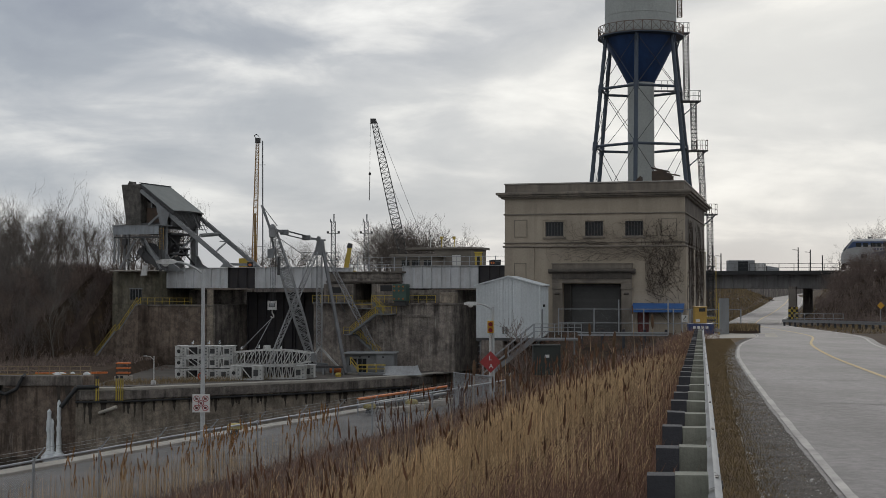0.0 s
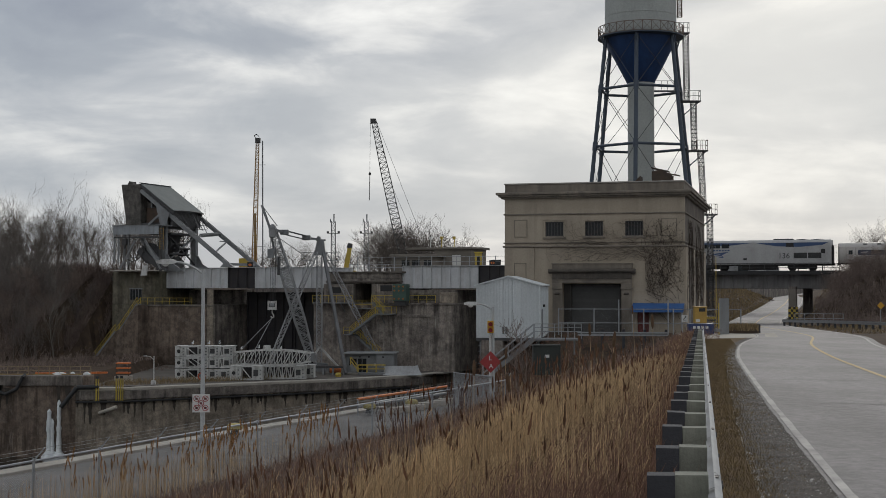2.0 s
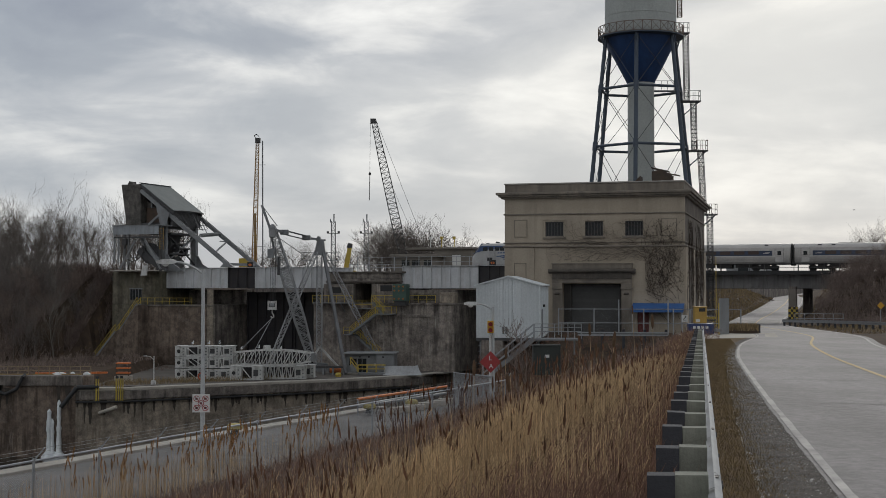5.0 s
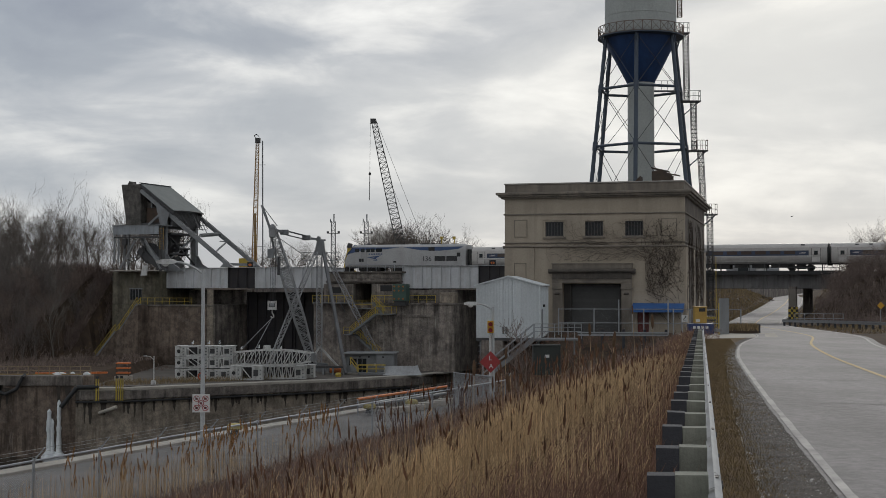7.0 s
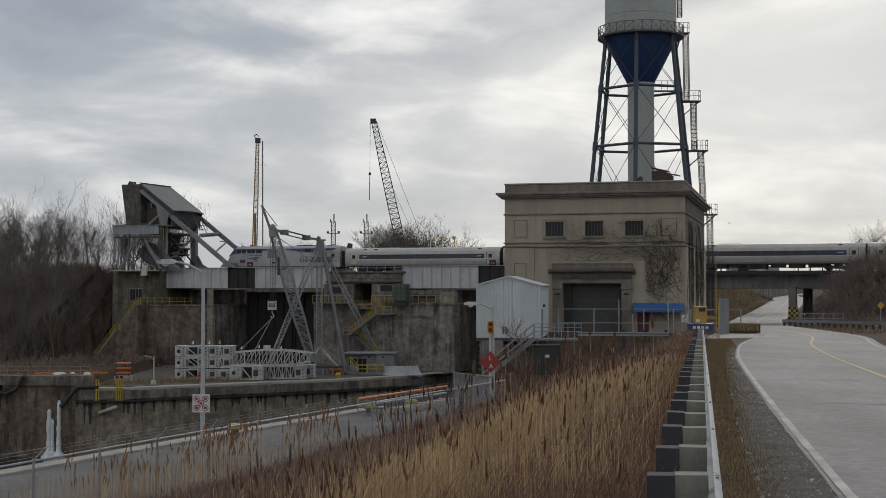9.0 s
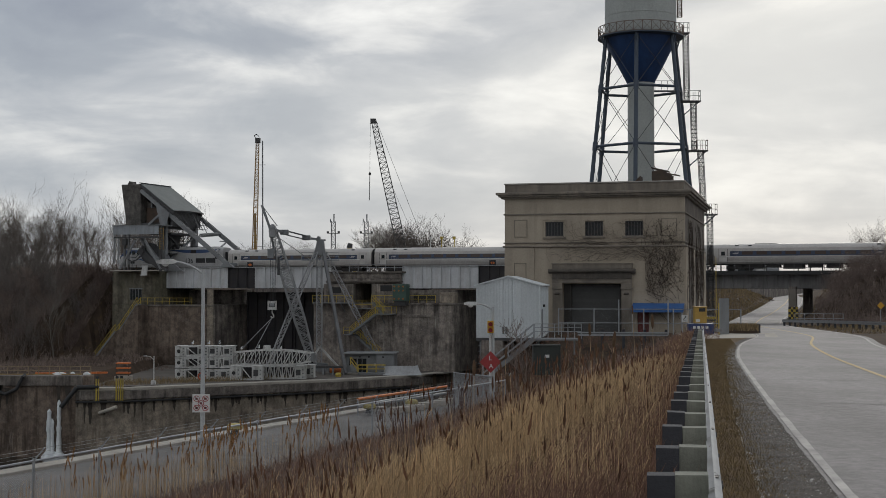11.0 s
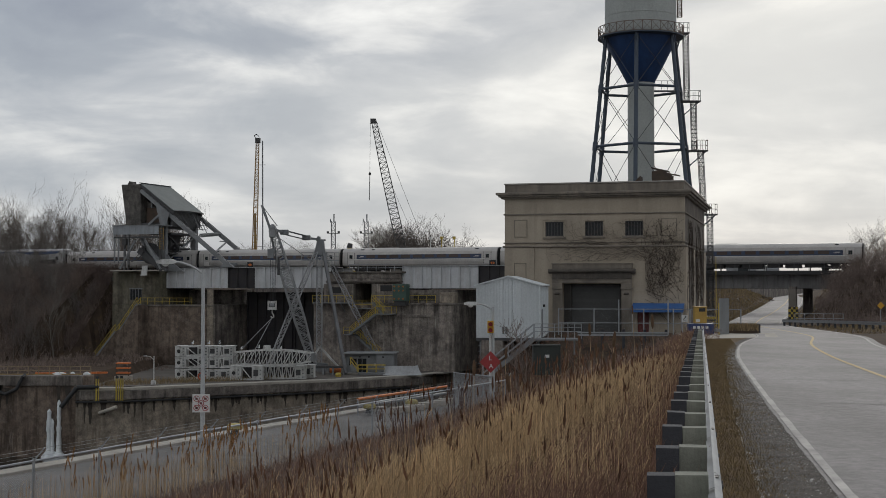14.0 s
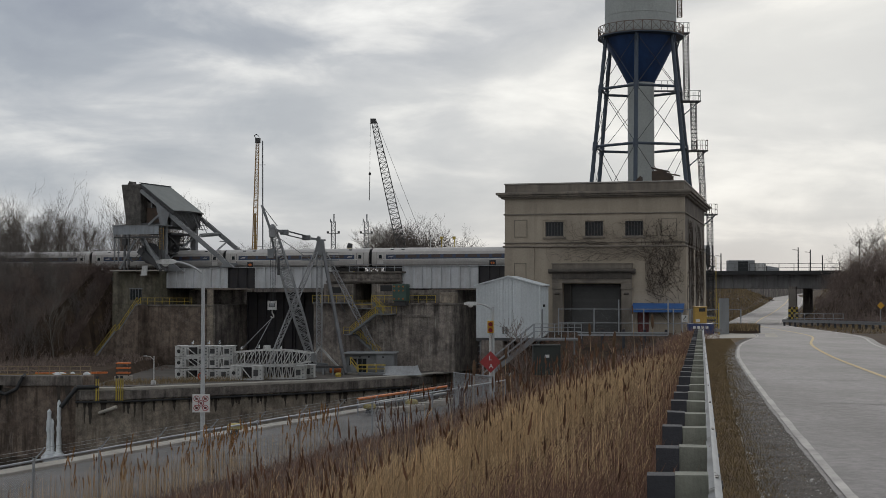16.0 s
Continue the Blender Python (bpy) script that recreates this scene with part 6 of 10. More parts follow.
    for x, h in ((4.55, 32.25), (5.75, 24.75), (6.5, 19.3), (7.5, 12.3), (7.2, 6.6)):
        pl = part("landing", M().box(x - 1.4, x + 0.75, -0.6, 0.6, h - 0.12, h), DARK_STEEL, T, "steel rest landing")
        for dx in (-0.5, 0.1, 0.7):
            for y in (-0.55, 0.55):
                part("post", M().beam((x + dx, y, h), (x + dx, y, h + 1.1), 0.05), RUST if h < 20 else TANK_WHITE, pl)
        for z in (0.55, 1.1):
            part("rail", M().beam((x - 0.5, -0.55, h + z), (x + 0.7, -0.55, h + z), 0.05).beam((x + 0.7, -0.55, h + z), (x + 0.7, 0.55, h + z), 0.05), RUST if h < 20 else TANK_WHITE, pl)
        part("bracket", M().beam((x - 1.6, 0, h - 2.0), (x + 0.6, 0, h - 0.1), 0.12), SLATE, pl)
    lower = part("lower_stair", M().box(6.9, 8.0, -0.7, 0.7, 0.9, 1.1), YELLOW, T, "yellow posted lower stair")
    for x in (6.9, 8.0):
        for y in (-0.7, 0.7):
            part("stair_post", M().beam((x, y, 0), (x, y, 7.6), 0.07), YELLOW if x > 7 else DARK_STEEL, lower)
    for i in range(24):
        part("tread", M().box(7.05, 7.9, -0.65, -0.1, 0.4 + i * 0.26, 0.45 + i * 0.26), DARK_STEEL, lower)


def build_shed():
    S = thing("metal_shed", pose(4.9, 100.0, -2.0, 0, 0, -9), "white corrugated metal shed with gable roof on steel stilts", "shed")
    w, h, p, d = 2.42, 3.96, 4.6, 8.0
    n = 7
    for i in range(n):
        x0, x1 = -w + 2 * w * i / n, -w + 2 * w * (i + 1) / n
        z0, z1 = h + (p - h) * (1 - abs(x0) / w), h + (p - h) * (1 - abs(x1) / w)
        m = M()
        poly = [(x0 + 0.004, 0), (x1 - 0.004, 0), (x1 - 0.004, z1)] + ([(0, p)] if x0 < 0 < x1 else []) + [(x0 + 0.004, z0)]
        m.prism(poly, 0, 0.08)
        for k in range(3):
            x = x0 + (x1 - x0) * (k + 0.5) / 3
            z = h + (p - h) * (1 - abs(x) / w) - 0.03
            m.box(x - 0.04, x + 0.04, -0.06, -0.001, 0.02, z)
        part("front_panel", m, SHED_WHITE, S)
    for s in (-1, 1):
        m = M().box(min(s * w, s * (w - 0.08)), max(s * w, s * (w - 0.08)), 0.08, d, 0, h)
        for k in range(18):
            y = 0.4 + k * 0.43
            m.box(min(s * w, s * (w + 0.035)), max(s * w, s * (w + 0.035)), y - 0.03, y + 0.03, 0, h - 0.02)
        part("side_panel", m, SHED_WHITE, S)
        part("roof_slope", M().add([(0, -0.15, p + 0.1), (s * (w + 0.15), -0.15, h + 0.04), (s * (w + 0.15), d + 0.15, h + 0.04), (0, d + 0.15, p + 0.1), (0, -0.15, p), (s * (w + 0.15), -0.15, h - 0.06), (s * (w + 0.15), d + 0.15, h - 0.06), (0, d + 0.15, p)],
                                   [(0, 1, 2, 3), (4, 5, 6, 7), (0, 1, 5, 4), (1, 2, 6, 5), (2, 3, 7, 6)]), SHED_WHITE, S, "white metal roof slope")
    part("back_panel", M().box(-w, w, d, d + 0.08, 0, h), SHED_WHITE, S)
    part("floor_frame", M().box(-w, w, 0, d, -0.25, -0.005), DARK_STEEL, S)
    dr = part("door", M().box(w + 0.04, w + 0.08, 1.0, 1.9, 0.05, 2.15), GREY_STEEL, S, "grey side door")
    part("door_lamp", M().box(w + 0.04, w + 0.2, 2.2, 2.5, 2.3, 2.5), BLACK, dr)
    v = part("louvre_vent", M().box(-0.45, 0.0, -0.05, -0.036, 0.3, 0.85), GREY_STEEL, S, "grey louvre vent")
    for i in range(5):
        part("slat", M().box(-0.42, -0.03, -0.07, -0.052, 0.34 + i * 0.1, 0.38 + i * 0.1), DARK_STEEL, v)
    part("downpipe", M().tube((w - 0.05, -0.08, 0.1), (w - 0.05, -0.08, h), 0.05, 0.05, 8), SHED_WHITE, S)
    for x in (-1.6, 0.3, 2.2):
        for y in (0.3, 5.2):
            part("stilt", M().box(x - 0.12, x + 0.12, y - 0.12, y + 0.12, -3.6 if y < 1 else -2.0, -0.25), DARK_STEEL, S)
    part("pipe_stub", M().path([(-2.1, 0.1, -0.3), (-2.1, 0.1, -2.0)], 0.06), GREY_STEEL, S)
    for i in range(4):
        part("rung", M().box(-2.3, -1.6, 0.0, 0.06, -0.6 - 0.45 * i, -0.54 - 0.45 * i), GREY_STEEL, S)


def build_shed_stair():
    S = thing("steel_stair", pose(6.5, 96.2, -1.9), "grey galvanised stair and landing beside the white shed", "stairs")
    a, b = Vector((0.1, 0, 0)), Vector((-3.6, 0, -3.0))
    for y in (-0.45, 0.45):
        part("stringer", M().beam(a + Vector((0, y, 0)), b + Vector((0, y, 0)), 0.08, 0.28), GREY_STEEL, S)
        for z in (0.5, 1.05):
            part("rail", M().beam(a + Vector((0, y, z)), b + Vector((0, y, z)), 0.06), GALV_POST, S)
        for i in range(5):
            c = a + (b - a) * (i / 4) + Vector((0, y, 0))
            part("baluster", M().beam(c, c + Vector((0, 0, 1.05)), 0.05), GALV_POST, S)
    for i in range(15):
        c = a + (b - a) * (i / 14.5)
        part("tread", M().box(c.x - 0.14, c.x + 0.14, -0.42, 0.42, c.z - 0.02, c.z + 0.02), GALV_POST, S)
    part("landing", M().box(0.1, 3.3, -0.5, 1.6, -0.12, 0.0), GREY_STEEL, S)
    for i in range(8):
        part("post", M().box(0.1 + i * 0.48, 0.15 + i * 0.48, -0.5, -0.45, 0, 1.1), GALV_POST, S)
    for z in (0.5, 0.8, 1.05):
        part("rail", M().box(0.1, 3.5, -0.5, -0.45, z, z + 0.05), GALV_POST, S)
    for x in (0.4, 3.0):
        part("leg", M().box(x, x + 0.12, 0.2, 0.32, -1.2, -0.1), GREY_STEEL, S)


build_power_house()
build_water_tower()
build_shed()
build_shed_stair()


# ---- yard below the lock head ----
def yellow_rail(parent, pts, posts=True, material=None):
    """Two-bar pipe railing along a polyline of points at foot height."""
    mt = material or YELLOW
    for p, q in zip(pts, pts[1:]):
        p, q = Vector(p), Vector(q)
        for z in (0.55, 1.07):
            part("rail", M().beam(p + Vector((0, 0, z)), q + Vector((0, 0, z)), 0.065), mt, parent)
        n = max(1, round((q - p).length / 1.4))
        for i in range(n + 1):
            c = p + (q - p) * (i / n)
            part("post", M().beam(c, c + Vector((0, 0, 1.07)), 0.065), mt, parent)


def stair_flight(parent, p, q, width, steps):
    p, q = Vector(p), Vector(q)
    for y in (-width / 2, width / 2):
        o = Vector((0, y, 0))
        part("stringer", M().beam(p + o, q + o, 0.08, 0.3), GREY_STEEL, parent)
    for i in range(steps):
        c = p + (q - p) * ((i + 0.5) / steps)
        part("tread", M().box(c.x - 0.14, c.x + 0.14, c.y - width / 2, c.y + width / 2, c.z - 0.02, c.z + 0.03), GREY_STEEL, parent)
    for y in (-width / 2, width / 2):
        o = Vector((0, y, 0))
        yellow_rail(parent, [p + o, q + o])


def build_wall_stairs():
    S = thing("yellow_stair", at_rail(0, -8.0, 0), "yellow-railed steel stair zigzagging down the centre wall", "stairs")
    # walkways hung on the wall
    for a0, a1, z in ((-17.6, -11.0, -0.5), (-11.0, -7.8, -1.3), (-7.2, -4.6, -2.1), (-12.4, -10.8, -5.2)):
        part("walkway", M().box(a0, a1, -0.9, 0.98, z - 0.14, z), GREY_STEEL, S, "grey grated walkway")
        yellow_rail(S, [(a0, -0.85, z), (a1, -0.85, z)])
    yellow_rail(S, [(-7.9, 0.6, -0.5), (-3.4, 0.6, -0.5)])
    yellow_rail(S, [(-4.0, 1.2, -0.5), (1.5, 1.2, -0.5)])
    yellow_rail(S, [(-4.62, -0.85, -2.1), (-4.62, 0.9, -2.1)])
    stair_flight(S, (-8.0, -0.2, -0.4), (-6.2, -0.2, -2.1), 0.9, 8)
    stair_flight(S, (-7.0, -1.0, -2.15), (-11.2, -1.0, -5.2), 0.9, 16)
    stair_flight(S, (-10.9, 0.2, -5.3), (-7.0, 0.2, -8.4), 0.9, 16)
    part("bracket", M().beam((-17.0, 0.9, -2.0), (-17.0, -0.7, -0.65), 0.12).beam((-13.0, 0.9, -2.0), (-13.0, -0.7, -0.65), 0.12), GREY_STEEL, S)
    part("bracket", M().beam((-6.5, 0.9, -3.6), (-6.5, -0.7, -2.25), 0.12), GREY_STEEL, S)
    L = thing("yellow_stair", at_rail(-50, -9.3, 0), "steep yellow-railed stair on the sloping wing wall", "stairs")
    stair_flight(L, (1.3, 0.8, -0.85), (-2.0, 0.8, -5.15), 1.0, 22)
    stair_flight(L, (-2.8, 0.8, -5.2), (-7.5, 0.8, -10.5), 1.0, 26)
    part("rest_landing", M().box(-2.9, -1.9, 0.2, 1.5, -5.32, -5.2), CONCRETE_OLD, L)
    R = thing("yellow_railing", at_rail(-49.6, -6.8, -1.0), "yellow pipe railing on the lock head ledge", "railing", "yellow railings")
    yellow_rail(R, [(0, 0, 0.02), (9.6, 0, 0.02)])
    B = thing("control_box", at_rail(-3.9, -7.6, -1.6), "dark green electrical box with small rusty lamps", "control box")
    part("body", M().box(-0.7, 1.4, -1.0, 0.55, 1.4, 3.85), GREEN_BOX, B, bevel=0.04)
    for i in range(3):
        for z in (3.5, 2.9, 1.7):
            part("lamp", M().tube((-0.35 + i * 0.7, -1.0, z), (-0.35 + i * 0.7, -1.14, z), 0.11, 0.15, 10), RUST_LAMP, B, "rusty amber lamp cup")
    part("bracket", M().box(-0.6, 1.3, -0.6, 0.5, 0.7, 1.39), DARK_STEEL, B)
    # windows and recess in the abutment
    W = thing("barred_window", at_rail(-51.9, -6.27, -1.75), "grey barred window in the mossy abutment", "window")
    part("pane", M().box(0, 2.2, -0.06, 0.06, 1.5, 3.2), GLASS, W)
    for i in range(5):
        part("bar", M().box(i * 0.53, i * 0.53 + 0.06, -0.1, -0.062, 1.45, 3.25), GREY_STEEL, W)
    part("lintel", M().box(-0.15, 2.35, -0.12, -0.012, 3.26, 3.4), GREY_STEEL, W)


def build_derrick():
    D = thing("derrick_crane", pose(-18.2, 195.0, YARD), "grey lattice stiff-leg derrick crane standing in the yard", "derrick crane")
    top = Vector((0, 0, 18.6))
    part("base", M().box(-1.6, 1.6, -1.6, 1.6, 0, 0.5).lathe([(1.3, 0.5), (1.3, 1.1), (0.6, 1.2)], 16), GREY_STEEL, D, bevel=0.04)
    part("mast", M().lattice((0, 0, 1.1), (0, 0, 17.2), [0.72, 0.78, 0.72], 26, 0.12, 0.065), DERRICK_STEEL, D, "laced mast")
    part("mast_head", M().prism([(-0.75, 17.0), (0.95, 17.0), (0.65, 19.1), (-0.35, 19.1)], -0.6, 0.6), GREY_STEEL, D, bevel=0.04)
    part("mast_cap", M().box(-0.5, 0.9, -0.3, 0.3, 19.1, 19.35).tube((-0.1, -0.5, 19.5), (-0.1, 0.5, 19.5), 0.3, 0.3, 12), GREY_STEEL, D)
    part("stiff_leg", M().lattice((-0.4, -0.3, 17.6), (-6.9, -7.0, 0.2), [0.5, 0.7, 0.5], 24, 0.10, 0.06), DERRICK_STEEL, D, "laced stiff leg")
    part("stiff_leg", M().beam((0.6, -0.3, 17.6), (4.6, -9.0, 0.2), 0.4, 0.4), LEG_GREY, D, "dark grey boxed stiff leg")
    part("stiff_leg", M().lattice((0.8, 0.2, 17.4), (9.6, 2.0, 0.2), [0.5, 0.7, 0.5], 24, 0.10, 0.06), DERRICK_STEEL, D, "laced stiff leg")
    for x, y in ((-1.8, -1.2), (3.2, -1.5)):
        part("foot_brace", M().beam((0.1, -0.2, 3.6), (x, y, 0.4), 0.25), WHITE_STEEL, D)
    gal = part("head_gallery", M().box(-2.6, -0.9, -0.5, 0.5, 16.2, 16.3).box(1.1, 2.9, -0.5, 0.5, 16.2, 16.3), GREY_STEEL, D)
    for x0, x1 in ((-2.6, -0.9), (1.1, 2.9)):
        part("gallery_rail", M().beam((x0, -0.5, 17.4), (x1, -0.5, 17.4), 0.06).beam((x0, -0.5, 16.8), (x1, -0.5, 16.8), 0.05).beam((x0, -0.5, 16.3), (x0, -0.5, 17.4), 0.06).beam((x1, -0.5, 16.3), (x1, -0.5, 17.4), 0.06), GREY_STEEL, gal)
    foot, peak = Vector((-0.7, -1.5, 1.0)), Vector((-5.8, -9.0, 20.5))
    part("boom", M().lattice(foot, peak, [0.8, 1.45, 1.4, 0.9], 30, 0.15, 0.085), DERRICK_STEEL, D, "laced boom")
    head = part("boom_head", M().box(peak.x - 0.4, peak.x + 0.5, peak.y - 0.5, peak.y + 0.5, peak.z - 1.2, peak.z + 0.25).tube((peak.x + 0.1, peak.y - 0.7, peak.z + 0.3), (peak.x + 0.1, peak.y + 0.7, peak.z + 0.3), 0.36, 0.36, 14), DERRICK_STEEL, D, bevel=0.04)
    tip = Vector((-7.2, -9.6, 23.8))
    part("jib", M().beam(peak + Vector((-0.3, 0, 0)), tip, 0.28).beam(peak + Vector((0.7, 0, 0.4)), tip, 0.1), GREY_STEEL, D, "short pointed jib")
    k1, k2 = Vector((-4.3, -7.4, 20.1)), Vector((-1.7, -2.2, 19.5))
    part("luffing_block", M().box(k1.x - 0.6, k1.x + 0.6, k1.y - 0.4, k1.y + 0.4, k1.z - 0.36, k1.z + 0.36), GREY_STEEL, D, bevel=0.08)
    part("luffing_block", M().box(k2.x - 0.6, k2.x + 0.6, k2.y - 0.4, k2.y + 0.4, k2.z - 0.36, k2.z + 0.36), GREY_STEEL, D, bevel=0.08)
    part("luffing_link", M().beam(peak + Vector((0.5, 0, -0.2)), k1, 0.35).beam(k2, (0, 0, 19.3), 0.3), GREY_STEEL, D)
    part("luffing_rope", M().beam(k1 + Vector((0, 0, 0.25)), k2 + Vector((0, 0, 0.25)), 0.3, 0.14).beam(k1 - Vector((0, 0, 0.3)), k2 - Vector((0, 0, 0.3)), 0.22, 0.12), DARK_STEEL, D)
    part("guy_wire", M().tube(peak - Vector((0, 0, 0.6)), (-0.6, -0.5, 15.8), 0.04, 0.04, 5), CABLE, D)
    part("counter_box", M().box(peak.x - 0.6, peak.x + 0.25, peak.y - 0.6, peak.y + 0.2, peak.z - 4.1, peak.z - 2.8), GREY_STEEL, D, "grey sheave box", bevel=0.05)
    part("upper_hook", M().tube((peak.x + 0.9, peak.y, peak.z - 4.0), (peak.x + 0.9, peak.y, peak.z - 6.5), 0.12, 0.2, 8), DARK_STEEL, D)
    # main hook block with its falls and slings
    hx, hy, hz = -5.7, -9.6, 10.4
    for dx in (-0.25, 0.0, 0.25, 0.5):
        part("hoist_rope", M().tube((peak.x + dx, peak.y, peak.z - 1), (hx + dx * 0.8, hy, hz), 0.03, 0.03, 5), CABLE, D)
    hb = part("hook_block", M().box(hx - 0.5, hx + 0.5, hy - 0.3, hy + 0.3, hz - 1.2, hz - 0.1), DARK_STEEL, D, "pale grey hook block", bevel=0.06)
    part("block_cheek", M().box(hx - 0.6, hx - 0.42, hy - 0.4, hy + 0.4, hz - 1.3, hz).box(hx + 0.42, hx + 0.6, hy - 0.4, hy + 0.4, hz - 1.3, hz).box(hx - 0.55, hx + 0.55, hy - 0.42, hy - 0.3, hz - 0.35, hz - 0.05).box(hx - 0.55, hx + 0.55, hy - 0.42, hy - 0.3, hz - 1.25, hz - 0.85), WHITE_STEEL, hb)
    part("sheave", M().tube((hx - 0.3, hy - 0.34, hz - 0.6), (hx + 0.3, hy - 0.34, hz - 0.6), 0.3, 0.3, 14), GREY_STEEL, hb, smooth=True)
    part("hook", M().path([(hx, hy, hz - 1.3), (hx, hy, hz - 1.75), (hx + 0.18, hy, hz - 1.95), (hx + 0.25, hy, hz - 2.2), (hx + 0.05, hy, hz - 2.4), (hx - 0.2, hy, hz - 2.2)], 0.09, 8), WHITE_STEEL, D)
    for dx, dy in ((-3.4, -6.5), (-1.4, -7.5)):
        part("sling", M().tube((hx, hy, hz - 2.35), (hx + dx, hy + dy, hz - 6.6), 0.05, 0.05, 5), GREY_STEEL, D)


def build_frames():
    # each stored frame: end blocks with eyes, chords, diagonals
    def frame_stack(x, y, z, length, depth, height, n_bays, label, rz=0.0, eye=True):
        F = thing("stoplog_frame", pose(x, y, z, 0, 0, rz), label, "steel frame", "stored stop-log frames")
        for x0 in (0.0, length - 1.4):
            e = part("end_block", M().box(x0 + 0.12, x0 + 1.28, 0.1, depth, 0.12, height - 0.12), WHITE_STEEL, F)
            for q in ((x0, x0 + 1.4, 0, 0.12), (x0, x0 + 1.4, height - 0.12, height)):
                part("flange", M().box(q[0], q[1], 0, depth, q[2], q[3]), WHITE_STEEL, e, bevel=0.02)
            for q in ((x0, x0 + 0.12), (x0 + 1.28, x0 + 1.4), (x0 + 0.92, x0 + 1.0)):
                part("web", M().box(q[0], q[1], 0.005, 0.098, 0.122, height - 0.122), WHITE_STEEL, e)
            if eye and x0 < 1:
                part("eye_collar", M().tube((x0 + 0.5, 0.0, height / 2), (x0 + 0.5, 0.098, height / 2), 0.36, 0.36, 16), WHITE_STEEL, e)
                part("eye", M().tube((x0 + 0.5, -0.03, height / 2), (x0 + 0.5, -0.004, height / 2), 0.24, 0.24, 14), BLACK, e, "dark round eye")
            else:
                # dark plate colours in the shade of a recess
                part("socket", M().box(x0 + 0.2, x0 + 0.8, 0.06, 0.098, height * 0.28, height * 0.72), DARK_STEEL, e)
            for k in range(3):
                part("lug", M().box(x0 + 1.05, x0 + 1.22, -0.1, 0.098, 0.2 + k * height * 0.28, 0.34 + k * height * 0.28), GREY_STEEL, e)
        for zz in (0.0, height - 0.18):
            for y0 in (0, depth - 0.2):
                part("chord", M().box(1.4, length - 1.4, y0, y0 + 0.2, zz, zz + 0.18), WHITE_STEEL, F)
        w = (length - 2.8) / n_bays
        for i in range(n_bays):
            xa = 1.4 + w * i
            za, zb = (0.15, height - 0.15) if i % 2 else (height - 0.15, 0.15)
            part("diagonal", M().beam((xa + 0.1, 0.1, za), (xa + w - 0.1, 0.1, zb), 0.12), WHITE_STEEL, F)
            part("diagonal", M().beam((xa + 0.1, depth - 0.1, zb), (xa + w - 0.1, depth - 0.1, za), 0.12), WHITE_STEEL, F)
            part("upright", M().box(xa - 0.07, xa + 0.07, 0.02, 0.18, 0.18, height - 0.18), WHITE_STEEL, F)
        # added black sheet that gives the open bays their shaded look
        part("back_plate", M().box(1.4, length - 1.4, depth - 0.22, depth - 0.2, 0.18, height - 0.18), BLACK_STEEL, F)
        return F
    for i in range(3):
        frame_stack(-35.6, 176.2, YARD + 0.05 + i * 1.52, 4.4, 2.6, 1.42, 1, "worn pale grey stop-log frame with round eyes, stacked", -2)
        frame_stack(-31.15, 176.2, YARD + 0.05 + i * 1.52, 3.3 if i else 2.9, 2.6, 1.42, 1, "worn pale grey stop-log frame in the stack", -2, False)
    frame_stack(-28.1, 175.0, YARD + 0.05, 4.3, 2.0, 1.9, 1, "pale grey steel frame with round eyes on the yard", -2)
    frame_stack(-25.6, 177.4, YARD + 0.05, 7.2, 2.0, 1.75, 8, "long pale grey laced truss lying in the yard", -4, False)
    frame_stack(-25.6, 180.0, YARD + 0.05, 8.2, 2.0, 1.75, 8, "long pale grey laced truss lying behind", -4, False)
    # tapered lifting beam slung from the derrick
    T = thing("lifting_beam", pose(-28.4, 176.6, YARD + 1.82, 0, 0, -4), "pale tapered lattice lifting beam resting on the frames", "lifting beam")
    L = 11.0
    prof = [(0, 0.25, 1.75), (4.8, 0.0, 2.15), (L - 2.4, 0.2, 2.0), (L, 0.65, 1.65)]
    for y in (0, 2.2):
        for (xa, la, ha), (xb, lb, hb) in zip(prof, prof[1:]):
            part("chord", M().beam((xa, y, la), (xb, y, lb), 0.16), WHITE_STEEL, T)
            part("chord", M().beam((xa, y, ha), (xb, y, hb), 0.2), WHITE_STEEL, T)
        n = 11
        for i in range(n):
            xa, xb = L * i / n, L * (i + 1) / n
            lo = lambda x: lerp_table([(p[0], p[1]) for p in prof], x)
            hi = lambda x: lerp_table([(p[0], p[2]) for p in prof], x)
            part("upright", M().beam((xa, y, lo(xa)), (xa, y, hi(xa)), 0.1), WHITE_STEEL, T)
            part("diagonal", M().beam((xa, y, lo(xa)), (xb, y, hi(xb)), 0.1), WHITE_STEEL, T)
            part("diagonal", M().beam((xa, 0, hi(xa)), (xb, 2.2, hi(xb)), 0.08), WHITE_STEEL, T)
    part("end_cap", M().box(L - 0.1, L + 0.15, -0.1, 2.3, 0.6, 1.7), GREY_STEEL, T)
    part("pin_block", M().box(4.4, 5.2, 0.7, 1.5, 2.1, 2.7), WHITE_STEEL, T)
    # gulls on top
    rnd = random.Random(8)
    for x, y, z in ((-31.2, 177.0, YARD + 4.6), (-29.9, 177.5, YARD + 4.62), (-26.9, 177.2, YARD + 3.87), (-24.6, 177.2, YARD + 4.05), (-21.5, 176.2, YARD + 3.95), (-33.4, 177.2, YARD + 4.6)):
        g = thing("gull", pose(x, y, z, 0, 0, rnd.uniform(-60, 60)), "white gull perched on the stacked steel", "bird", "perched gulls")
        part("body", M().lathe([(0.02, 0.08), (0.10, 0.12), (0.14, 0.24), (0.10, 0.38), (0.03, 0.44)], 10), GULL, g, smooth=True)
